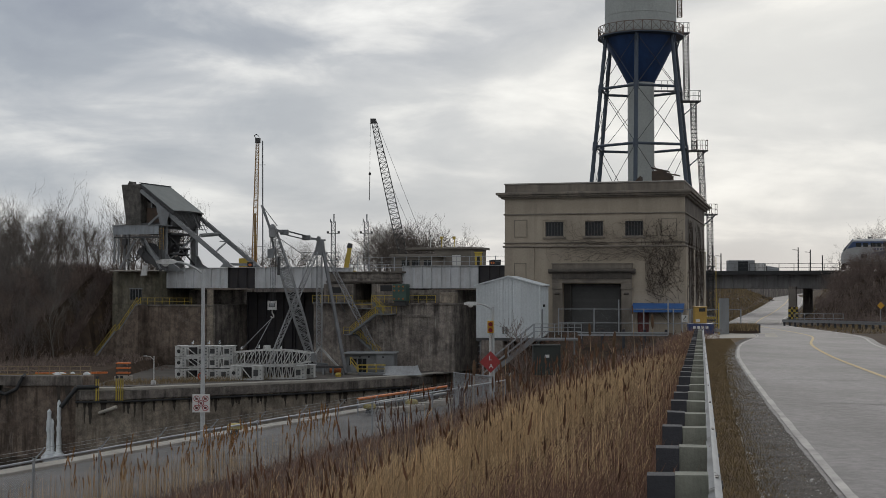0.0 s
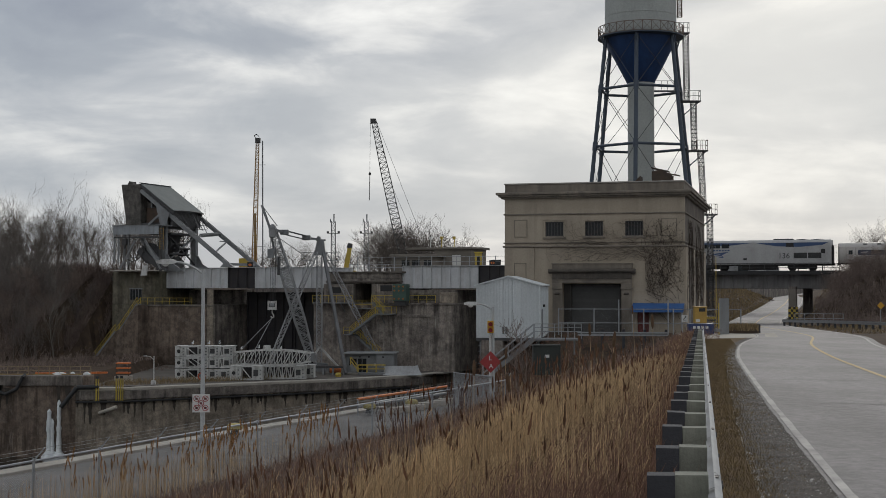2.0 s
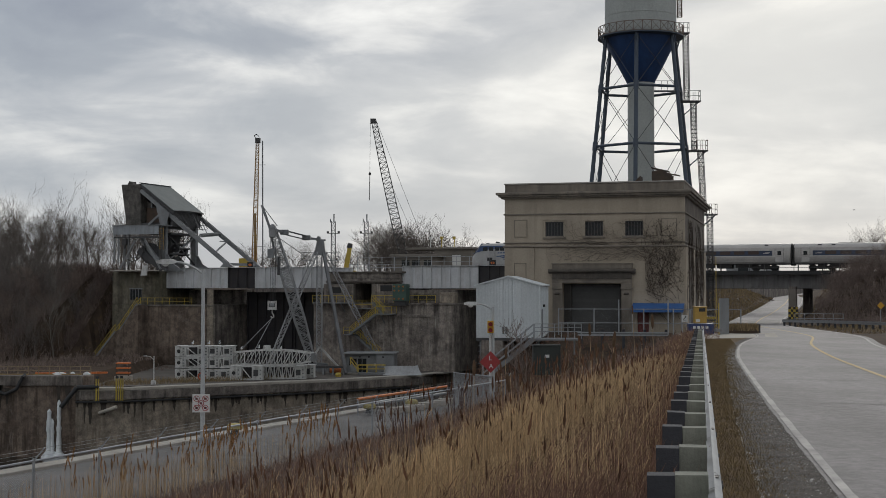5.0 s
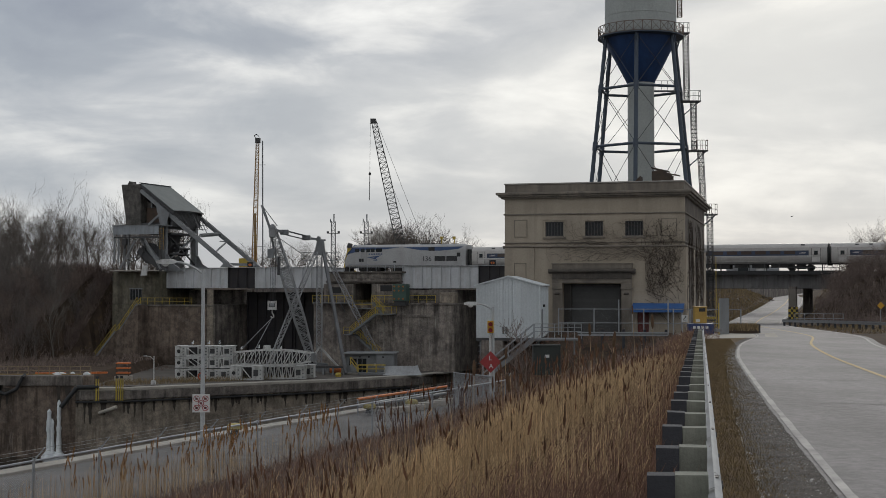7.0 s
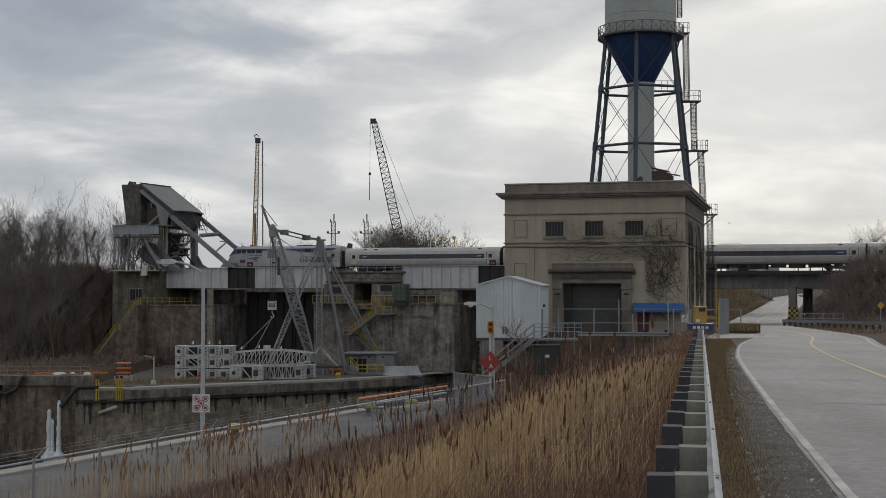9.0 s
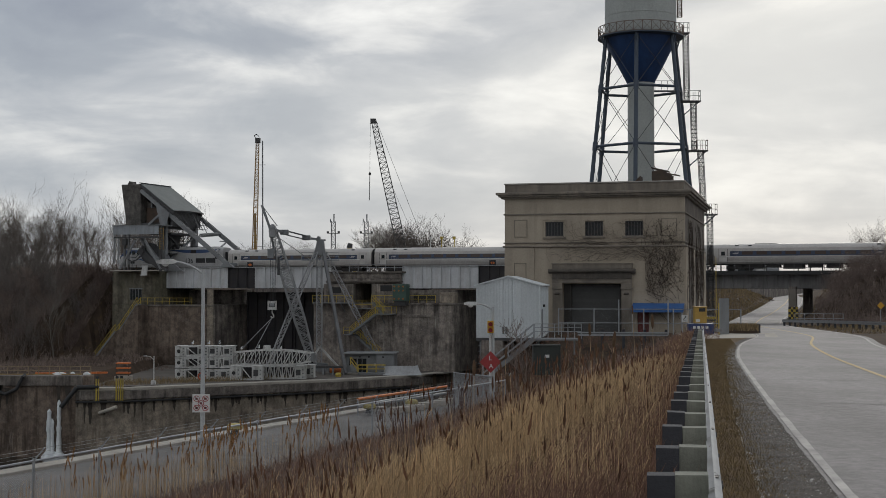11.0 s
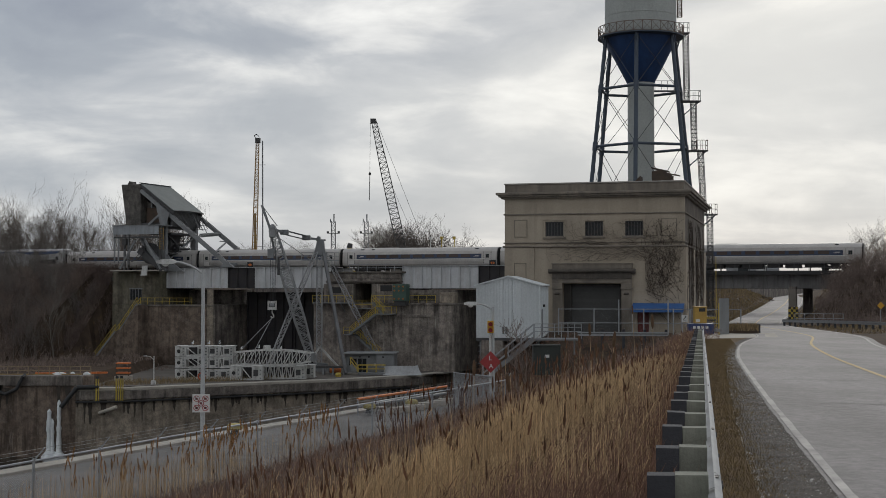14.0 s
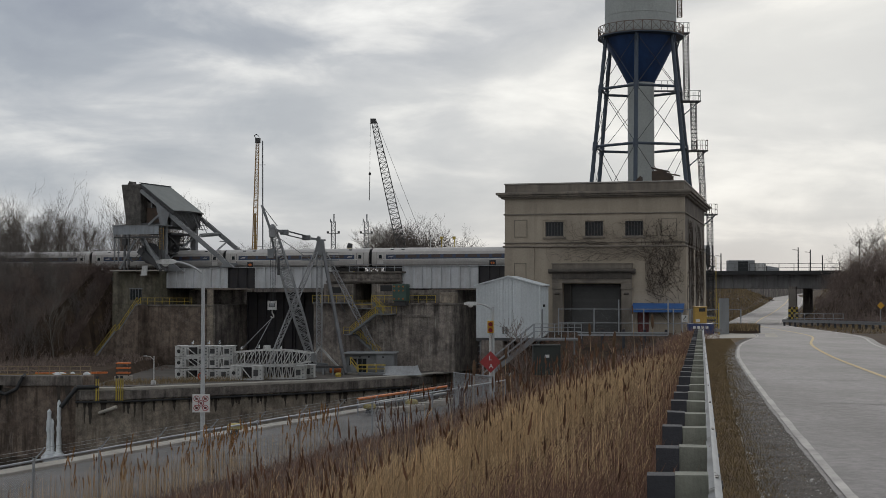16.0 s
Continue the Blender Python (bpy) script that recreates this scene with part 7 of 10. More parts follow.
        part("head", M().lathe([(0.02, 0.42), (0.07, 0.46), (0.07, 0.54), (0.02, 0.58)], 10, 0.08, 0), GULL, g, smooth=True)
        part("wing", M().beam((-0.05, -0.12, 0.32), (-0.32, -0.06, 0.18), 0.05, 0.16), GREY_STEEL, g)
        part("leg", M().tube((0, 0, 0), (0, 0, 0.12), 0.02, 0.02, 5), YELLOW, g)


def build_hut():
    H = thing("control_hut", pose(-13.8, 188.0, YARD, 0, 0, -4), "grey-green control hut with a flat roof in the yard", "hut")
    part("front_wall", wall_with_holes(M(), 0, 4.4, 0.2, 2.85, 0, 0.15, [(0.5, 1.6, 1.2, 2.2), (1.75, 3.0, 0.3, 2.2)]), GREY_STEEL, H)
    part("window", M().box(0.5, 1.6, 0.06, 0.09, 1.2, 2.2), GLASS, H)
    part("glazed_door", M().box(1.75, 3.0, 0.06, 0.09, 0.3, 2.2), GLASS, H)
    for x in (0.5, 1.02, 1.6, 1.75, 2.35, 3.0):
        part("mullion", M().box(x - 0.03, x + 0.03, 0.0, 0.05, 0.3 if x > 1.7 else 1.2, 2.2), GREY_STEEL, H)
    part("side_wall", M().box(4.4, 7.0, -0.6, -0.45, 0.2, 2.85), GREY_STEEL, H, "plain grey-green side bay")
    part("side_wall", M().box(4.4, 4.5, -0.45, 3.4, 0.2, 2.85).box(6.9, 7.0, -0.45, 3.4, 0.2, 2.85).box(0, 0.1, 0.15, 3.4, 0.2, 2.85), GREY_STEEL, H)
    part("back_wall", M().box(0, 7.0, 3.4, 3.5, 0.2, 2.85), GREY_STEEL, H)
    part("roof", M().box(-0.2, 7.2, -0.8, 3.7, 2.87, 3.06), GREY_STEEL, H, bevel=0.03)
    part("plinth", M().box(-0.1, 7.1, -0.7, 3.6, 0.0, 0.2), CONCRETE_PALE, H)
    for x in (1.9, 3.2, 5.3):
        part("lamp", M().box(x, x + 0.25, -0.7 if x > 4.4 else -0.12, -0.602 if x > 4.4 else -0.002, 2.35, 2.55), BLACK, H)
    part("notice", M().box(4.1, 4.35, -0.04, -0.002, 1.2, 1.5), PLAIN_WHITE, H)
    K = thing("steel_apron", pose(-8.4, 184.6, YARD, 0, 0, -4), "pale grey curved steel flume sheet beside the hut", "apron")
    rows = []
    for i in range(9):
        k = i / 8
        rows.append([(0.1 * k, 1.1 * k, 0.05 + 1.25 * k * k), (4.3, 1.1 * k, 0.05 + 1.25 * k * k), (5.7 - 0.9 * k, 1.1 * k, 0.12 + 1.3 * k * k)])
    shell = part("shell", M().quadsheet(rows).quadsheet([[(p[0], p[1] + 0.05, p[2]) for p in r] for r in rows]), FLUME, K, "concave steel sheet", smooth=True)
    for x in (0.6, 1.7, 2.8, 3.9):
        part("rib", M().prism([(0.35, 0.0), (0.75, 0.5), (1.1, 1.2), (1.35, 1.2), (1.35, 0.0)], x, x + 0.08, "x"), GREY_STEEL, shell)
    part("foot", M().box(0.0, 4.8, 1.0, 1.4, 0, 0.12), GREY_STEEL, K)
    S = thing("yellow_stair", pose(-12.9, 185.6, YARD), "yellow railing and steps before the control hut", "stairs")
    part("platform", M().box(1.0, 4.8, -0.6, 1.4, 0.1, 0.35), GREY_STEEL, S)
    yellow_rail(S, [(1.0, -0.6, 0.35), (4.8, -0.6, 0.35), (4.8, 1.2, 0.35)])
    stair_flight(S, (0.9, -0.2, 0.35), (0.0, -0.2, 1.5), 0.9, 6)
    yellow_rail(S, [(1.0, 1.2, 0.35), (4.8, 1.2, 0.35)])
    C = thing("steel_cradle", pose(-17.6, 186.5, YARD), "low dark steel cradle with an orange drum", "cradle")
    part("beam", M().box(-3.0, 4.0, 0, 0.4, 0.9, 1.1).box(-3.0, 4.0, 2, 2.4, 0.9, 1.1), DARK_STEEL, C)
    for x in (-2.8, -1.0, 0.6, 2.0, 3.6):
        part("leg", M().box(x, x + 0.25, 0, 2.4, 0, 0.9), GREY_STEEL, C)
    part("drum", M().tube((1.6, 1, 0.55), (3.2, 1, 0.55), 0.35, 0.35, 12), ORANGE, C, "dull orange drum")
    V = thing("valve_housing", pose(-14.4, 182.6, YARD), "small yellow valve housing on the pier", "valve")
    part("body", M().lathe([(0.4, 0), (0.45, 0.3), (0.3, 0.55)], 12), YELLOW, V, smooth=True)


def build_left_ledge():
    F = thing("ledge_railing", pose(-96, 165.6, LEFT_TOP), "weathered pale timber railing along the lock wall", "railing")
    for i in range(41):
        part("post", M().box(i * 1.3, i * 1.3 + 0.09, 0, 0.09, 0, 1.1), TAN_TIMBER, F)
    for z in (0.5, 1.0):
        part("rail", M().box(0, 52.1, 0, 0.06, z, z + 0.08), TAN_TIMBER, F)
    part("toe_board", M().box(28, 51, -0.4, -0.34, 0, 0.14), RUST_YELLOW, F)
    rnd = random.Random(4)
    for i in range(6):
        p = thing("orange_plank", pose((-50.4, -49.0, -48.2, -44.4, -43.8, -43.2)[i], 166.4 + 0.3 * i, LEFT_TOP, 0, 0, rnd.uniform(-8, 8)), "orange painted plank lying by the railing", "plank", "orange planks")
        part("board", M().box(-0.75, 0.75, -0.1, 0.1, 0.0, 0.22), ORANGE, p)
    for x, y, w in ((-48.0, 166.0, 1.0), (-44.6, 166.2, 0.5), (-46.4, 166.2, 0.4)):
        sn = thing("snow_heap", pose(x, y, LEFT_TOP), "small heap of old white snow behind the railing", "snow", "old snow heaps")
        part("body", M().lathe([(w, 0.0), (w * 0.8, 0.14), (w * 0.45, 0.26), (0.05, 0.32)], 12), ICE, sn, smooth=True)
    P = thing("pallet_stack", pose(-42.4, 172.0, YARD + 0.2), "orange racks stacked against the wing wall", "rack stack")
    for i in range(3):
        part("rack", M().box(0, 1.7, 0, 1.2, 0.9 + i * 0.62, 1.08 + i * 0.62), ORANGE, P)
    for x in (0.0, 1.55):
        part("upright", M().box(x, x + 0.14, 0.02, 0.16, 0, 2.3), RUST, P)
    part("base", M().box(-0.2, 1.9, -0.1, 1.3, -0.2, 0.6), CONCRETE_PALE, P)
    for x, y in ((-42.1, 161.5), (-39.8, 162.0), (-39.3, 162.1)):
        b = thing("ladder_post", pose(x, y - 0.3, YARD - 1.5), "yellow ladder post with black cap at the pier edge", "post", "pier ladder posts")
        part("tube", M().tube((0, 0, 0), (0, 0, 2.7), 0.1, 0.1, 8).tube((0.28, 0, 0), (0.28, 0, 2.7), 0.06, 0.06, 8), YELLOW, b)
        part("cap", M().tube((0.1, 0, 2.7), (0.1, 0, 3.0), 0.2, 0.16, 8), BLACK, b)
    for x, h, w in ((-48.35, 5.6, 0.42), (-47.95, 4.4, 0.3), (-47.15, 6.7, 0.38)):
        i_ = thing("ice_column", pose(x, 163.1, PIT + 0.15), "dirty white ice column frozen on the lock wall", "ice", "ice columns")
        prof, k = [], 15
        for j in range(k + 1):
            s = j / k
            prof.append((w * (1.0 - 0.35 * s) * rnd.uniform(0.78, 1.18), h * s))
        prof.append((0.05, h + 0.3))
        part("body", M().lathe(prof, 10), ICE, i_, smooth=True)
        part("foot", M().lathe([(w * 2.4, 0), (w * 1.8, 0.35), (w * 1.1, 0.7)], 10), ICE, i_, smooth=True)
    H = thing("rubber_hose", pose(-54.5, 163.0, LEFT_TOP), "thick black rubber hose looped over the lock wall", "hose")
    part("loop", M().path([(-1.5, -0.2, -0.2), (-0.6, -0.35, -1.6), (0.8, -0.35, -2.2), (2.2, -0.35, -1.6), (2.9, -0.2, -0.2), (3.0, 0.5, 0.1)], 0.22, 10), BLACK, H, smooth=True)
    H2 = thing("rubber_fender", pose(-44.6, 160.8, YARD), "black rubber pipe hanging at the pier corner", "fender")
    part("pipe", M().path([(2.8, 0.6, 0.2), (0.2, 0.1, 0.15), (-0.5, -0.1, -0.8), (-1.6, -0.3, -2.2)], 0.28, 10), BLACK, H2, smooth=True)
    H3 = thing("drain_pipe", pose(-40.2, 160.9, YARD - 2.6), "pale broken pipe stub on the pier wall", "pipe")
    part("tube", M().tube((-1.6, 0.6, -0.4), (0.6, 0.2, 0.4), 0.22, 0.22, 10), CONCRETE_PALE, H3, smooth=True)
    # little lamp standards and life ring on the pier
    for x, y, h in ((-36.6, 168.0, 3.6),):
        L = thing("pier_lamp", pose(x, y, YARD), "thin white pier lamp on a post", "lamp")
        part("pole", M().tube((0, 0, 0), (0, 0, h), 0.07, 0.06, 8), WHITE_STEEL, L)
        part("arm", M().path([(0, 0, h - 0.5), (-0.5, 0, h - 0.05), (-1.0, 0, h)], 0.04, 6), WHITE_STEEL, L)
        part("lamp_head", M().box(-1.3, -0.9, -0.12, 0.12, h - 0.06, h + 0.1), WHITE_STEEL, L)
        part("box", M().box(-0.35, 0.2, -0.2, 0.2, 0, 0.5), WHITE_STEEL, L)
    for x, y in ((-31.0, 171.0),):
        L = thing("life_ring_stand", pose(x, y, YARD), "white forked stand with a red life ring", "life ring stand")
        part("pole", M().tube((0, 0, 0), (0, 0, 2.6), 0.07, 0.06, 8).tube((0, 0, 2.2), (-1.7, 0, 3.3), 0.05, 0.05, 6).tube((0, 0, 2.2), (1.0, 0, 3.2), 0.05, 0.05, 6), WHITE_STEEL, L)
        m = M()
        for k in range(14):
            a, b = 2 * math.pi * k / 14, 2 * math.pi * (k + 1) / 14
            m.tube((-0.1 + 0.42 * math.cos(a), -0.12, 0.85 + 0.42 * math.sin(a)), (-0.1 + 0.42 * math.cos(b), -0.12, 0.85 + 0.42 * math.sin(b)), 0.09, 0.09, 6)
        part("ring", m, HELM_RED, L, "orange-red life ring", smooth=True)


build_wall_stairs()
build_derrick()
build_frames()
build_hut()
build_left_ledge()


# ---- foreground: guard rail, fences, lamps, signs ----
def wbeam_mesh(length):
    prof = [(0.0, -0.155), (0.045, -0.12), (0.045, -0.07), (-0.04, -0.035), (-0.04, 0.035), (0.045, 0.07), (0.045, 0.12), (0.0, 0.155)]
    m = M()
    n = len(prof)
    vs = [(x, 0, z) for x, z in prof] + [(x - 0.006, 0, z) for x, z in reversed(prof)]
    k = len(vs)
    m.add([(x, 0, z) for x, _, z in vs] + [(x, length, z) for x, _, z in vs], [(i, (i + 1) % k, k + (i + 1) % k, k + i) for i in range(k)])
    return m


def build_guard_rail():
    G = thing("guard_rail", pose(0, 0, 0), "galvanised steel guard rail on weathered timber posts", "guard rail")
    turn = -math.degrees(math.atan(0.195))
    rnd = random.Random(3)
    step = 1.905 / math.hypot(1, 0.195)
    slope = math.degrees(math.atan(-0.017))
    block = mesh_of("block", M().box(-0.275, -0.045, -0.09, 0.09, -0.36, 0.0), POST_WOOD)
    post = mesh_of("post", M().box(-0.47, -0.277, -0.10, 0.10, -1.5, 0.0), POST_DARK)
    # the block is seen end-grain up, its near face across the rail
    i = 0
    y = 9.34 - 2 * step
    while y < 82:
        x, z = rail_x(y), road_z(y) + 0.69 + rnd.uniform(-0.02, 0.02)
        for name, me, mt in (("spacer_block", block, POST_WOOD), ("post", post, POST_DARK)):
            ob = part(name, me, mt, G)
            ob.matrix_local = pose(x, y, z + rnd.uniform(-0.015, 0.015), rnd.uniform(-1, 1), rnd.uniform(-1, 1), turn + rnd.uniform(-1.5, 1.5))
        y += step
        i += 1
    y = 9.34 - 2 * step
    panel = mesh_of("rail_panel", wbeam_mesh(3.80), GALV, True)
    bolt = mesh_of("bolt", M().tube((0.0, 0, 0), (0.012, 0, 0), 0.022, 0.018, 6), DARK_STEEL)
    seam = wbeam_mesh(0.012)
    seam.v = [(p[0] * 1.12 + 0.003, p[1] * 2.0, p[2] * 1.04) for p in seam.v]
    seam = mesh_of("lap_seam", seam, DARK_STEEL)
    slot = mesh_of("slot", M().box(-0.012, 0.012, -0.022, 0.022, 0.0, 0.008), DARK_STEEL)
    k = 0
    while y < 80:
        ob = part("rail_panel", panel, GALV, G)
        ob.matrix_local = pose(rail_x(y), y, road_z(y) + 0.53, slope, 0, turn)
        lap = part("lap_seam", seam, DARK_STEEL, ob)
        lap.location = (0.002, 0.12, 0)
        for yy in (0.02, -0.08):
            sl = part("slot", slot, DARK_STEEL, ob)
            sl.location = (0.016, yy, 0.147)
        for yy in (-0.1, 0.1, 1.9):
            for z in (-0.09, 0.09):
                b = part("bolt", bolt, DARK_STEEL, ob)
                b.location = (0.046, yy, z)
        y += 2 * step
        k += 1
    # cross rail in front of the power house
    C = thing("guard_rail", pose(10.3, 101.5, -2.25, 0, 0, -6), "grey steel guard rail on short posts before the building", "guard rail")
    part("rail_panel", M().box(0, 6.8, -0.04, 0.0, 0.36, 0.66), GALV_POST, C)
    # dark strip on the flat panel paints the shade of the beam's groove
    part("rail_groove", M().box(0, 6.8, -0.06, -0.042, 0.48, 0.55), DARK_STEEL, C)
    for i in range(5):
        part("post", M().box(0.2 + i * 1.6, 0.4 + i * 1.6, 0.002, 0.2, -0.6, 0.85), POST_DARK, C)
    # rail on the far side of the road
    F = thing("guard_rail", pose(0, 0, 0), "galvanised guard rail on timber posts at the road's outer bend", "guard rail")
    pts = [(38.9, 152), (40.2, 143), (40.6, 132), (40.0, 118), (38.6, 104), (36.4, 90), (33.6, 76)]
    for (x0, y0), (x1, y1) in zip(pts, pts[1:]):
        z0, z1 = road_z(y0) + 0.55, road_z(y1) + 0.55
        for dz in (-0.09, 0.09):
            part("rail_panel", M().beam((x0, y0, z0 + dz), (x1, y1, z1 + dz), 0.06, 0.13), GALV, F)
        part("rail_web", M().beam((x0 + 0.03, y0, z0), (x1 + 0.03, y1, z1), 0.02, 0.3), GALV_POST, F)
        for i in range(6):
            k = i / 6
            x, y, z = x0 + (x1 - x0) * k + 0.15, y0 + (y1 - y0) * k, z0 + (z1 - z0) * k
            part("post", M().box(x, x + 0.2, y - 0.1, y + 0.1, z - 0.9, z + 0.18), POST_DARK, F)


def chain_link(p, q, h, step=0.075, r=0.0022):
    """Crossing fence wires between two posts, from the ground up to h."""
    p, q = Vector(p), Vector(q)
    d = q - p
    n = int(d.length / step)
    k = h / d.length
    m = M()
    for i in range(-int(h / step), n):
        s0 = i / n
        s1 = s0 + k
        a, b = max(s0, 0.0), min(s1, 1.0)
        if b <= a:
            continue
        z0, z1 = (a - s0) / k * h, (b - s0) / k * h
        m.tube(p + d * a + Vector((0, 0, z0)), p + d * b + Vector((0, 0, z1)), r, r, 3)
        m.tube(p + d * a + Vector((0, 0, h - z0)), p + d * b + Vector((0, 0, h - z1)), r, r, 3)
    return m


def build_fences():
    F = thing("chain_link_fence", pose(0, 0, 0), "galvanised chain-link fence with barbed-wire arms along the lock", "fence")
    ys = [30.2 + i * 3.05 for i in range(17)]
    tops = []
    d = Vector((0.395, 0.918, 0)).normalized()
    for i, y in enumerate(ys):
        x = fence_x(y)
        h = 2.3
        post = part("post", M().tube((x, y, DECK - 0.2), (x, y, DECK + h), 0.045, 0.045, 8), GALV_POST, F)
        tip = (x + 0.38 * 0.918, y - 0.38 * 0.395 + 0.15, DECK + h + 0.42)
        part("arm", M().tube((x, y, DECK + h), tip, 0.025, 0.02, 6), GALV_POST, post)
        part("cap", M().tube((x, y, DECK + h - 0.05), (x, y, DECK + h + 0.07), 0.065, 0.05, 8), GALV_POST, post)
        tops.append((Vector((x, y, DECK + h)), Vector(tip)))
    for (a, ta), (b, tb) in zip(tops, tops[1:]):
        part("top_rail", M().tube(a, b, 0.036, 0.036, 8), FENCE_RAIL, F)
        part("mesh_panel", chain_link(a - Vector((0, 0, 2.3)), b - Vector((0, 0, 2.3)), 2.3), GALV_POST, F, "woven wire mesh")
        for k in (0.35, 0.7, 1.0):
            part("barbed_wire", M().tube(a + (ta - a) * k, b + (tb - b) * k, 0.004, 0.004, 4), GALV_POST, F)
    # end panels turning in towards the bank
    R = thing("chain_link_fence", pose(0, 0, 0), "pale chain-link gate panel at the fence corner", "fence")
    p0, p1 = Vector((0.7, 82.6, DECK)), Vector((3.0, 79.4, DECK))
    for p in (p0, p1, (p0 + p1) / 2):
        part("post", M().tube(p, p + Vector((0, 0, 2.55)), 0.05, 0.05, 8), GALV_POST, R)
    part("top_rail", M().tube(p0 + Vector((0, 0, 2.5)), p1 + Vector((0, 0, 2.5)), 0.035, 0.035, 8), GALV, R)
    part("mesh_panel", chain_link(p0, p1, 2.5, 0.06, 0.006), GALV, R)
    # fence before the power house
    B = thing("yard_fence", pose(9.2, 105.5, -1.96, 0, 0, -8), "grey pipe and wire fence in front of the power house", "fence")
    for i, x in enumerate((0, 2.8, 4.75, 6.7, 8.6, 9.0, 10.3, 12.6, 14.2)):
        part("post", M().tube((x, 0, 0), (x, 0, 2.1 + (0.7 if i in (2, 4) else 0)), 0.05, 0.05, 8), GALV_POST, B)
    for z in (0.95, 2.05):
        part("rail", M().tube((0, 0, z), (14.2, 0, z), 0.035, 0.035, 6), GALV_POST, B)
    part("mesh_panel", chain_link((0, 0, 0), (14.2, 0, 0), 2.05, 0.2, 0.0012), GALV_POST, B)
    n = part("notice", M().box(9.65, 10.1, -0.08, -0.06, 1.05, 1.6), PLAIN_WHITE, B, "white notice plate with dark mark")
    part("notice_mark", M().tube((9.78, -0.085, 1.25), (9.98, -0.085, 1.5), 0.035, 0.035, 6).box(9.75, 10.0, -0.09, -0.081, 1.12, 1.16), BLACK, n)
    # orange barrier on the deck
    O = thing("orange_barrier", pose(0, 0, DECK), "faded orange pipe barrier on the lock deck", "barrier")
    a, b = Vector((-5.2, 81.0, 0)), Vector((0.3, 91.5, 0))
    for z in (1.0, 0.55):
        part("rail", M().tube(a + Vector((0, 0, z)), b + Vector((0, 0, z)), 0.085, 0.085, 8), ORANGE if z > 0.8 else GALV_POST, O)
    for i in range(6):
        p = a + (b - a) * (i / 5)
        part("post", M().tube(p, p + Vector((0, 0, 1.0)), 0.05, 0.05, 8), GALV_POST, O)


def build_lamp(name, m, height, reach, droop, label):
    L = thing(name, m, label, "street lamp", "lock lamps")
    part("pole", M().tube((0, 0, 0), (0, 0, height), 0.125, 0.085, 14), LAMP_GREY, L, "grey tapered pole", smooth=True)
    part("base", M().tube((0, 0, 0), (0, 0, 0.35), 0.24, 0.2, 12), GALV_POST, L)
    pts = [(-reach * k, 0, height - 0.25 + droop * (1 - (1 - k) ** 2)) for k in (0, 0.25, 0.5, 0.75, 1.0)]
    part("arm", M().path(pts, 0.055, 8), LAMP_GREY, L, smooth=True)
    e = pts[-1]
    h = part("lamp_head", loft(M(), [(e[0] + 0.1, [(-0.08, e[2] - 0.06), (0.08, e[2] - 0.06), (0.08, e[2] + 0.06), (-0.08, e[2] + 0.06)]), (e[0] - 0.1, [(-0.16, e[2] - 0.1), (0.16, e[2] - 0.1), (0.13, e[2] + 0.14), (-0.13, e[2] + 0.14)]), (e[0] - 0.6, [(-0.18, e[2] - 0.12), (0.18, e[2] - 0.12), (0.14, e[2] + 0.14), (-0.14, e[2] + 0.14)]), (e[0] - 0.9, [(-0.1, e[2] - 0.05), (0.1, e[2] - 0.05), (0.06, e[2] + 0.06), (-0.06, e[2] + 0.06)])]), WHITE_STEEL, L, "pale cobra lamp head", smooth=True)
    part("lens", M().lathe([(0.05, e[2] - 0.24), (0.14, e[2] - 0.2), (0.17, e[2] - 0.1)], 12, e[0] - 0.45, 0), PLAIN_WHITE, h)
    return L


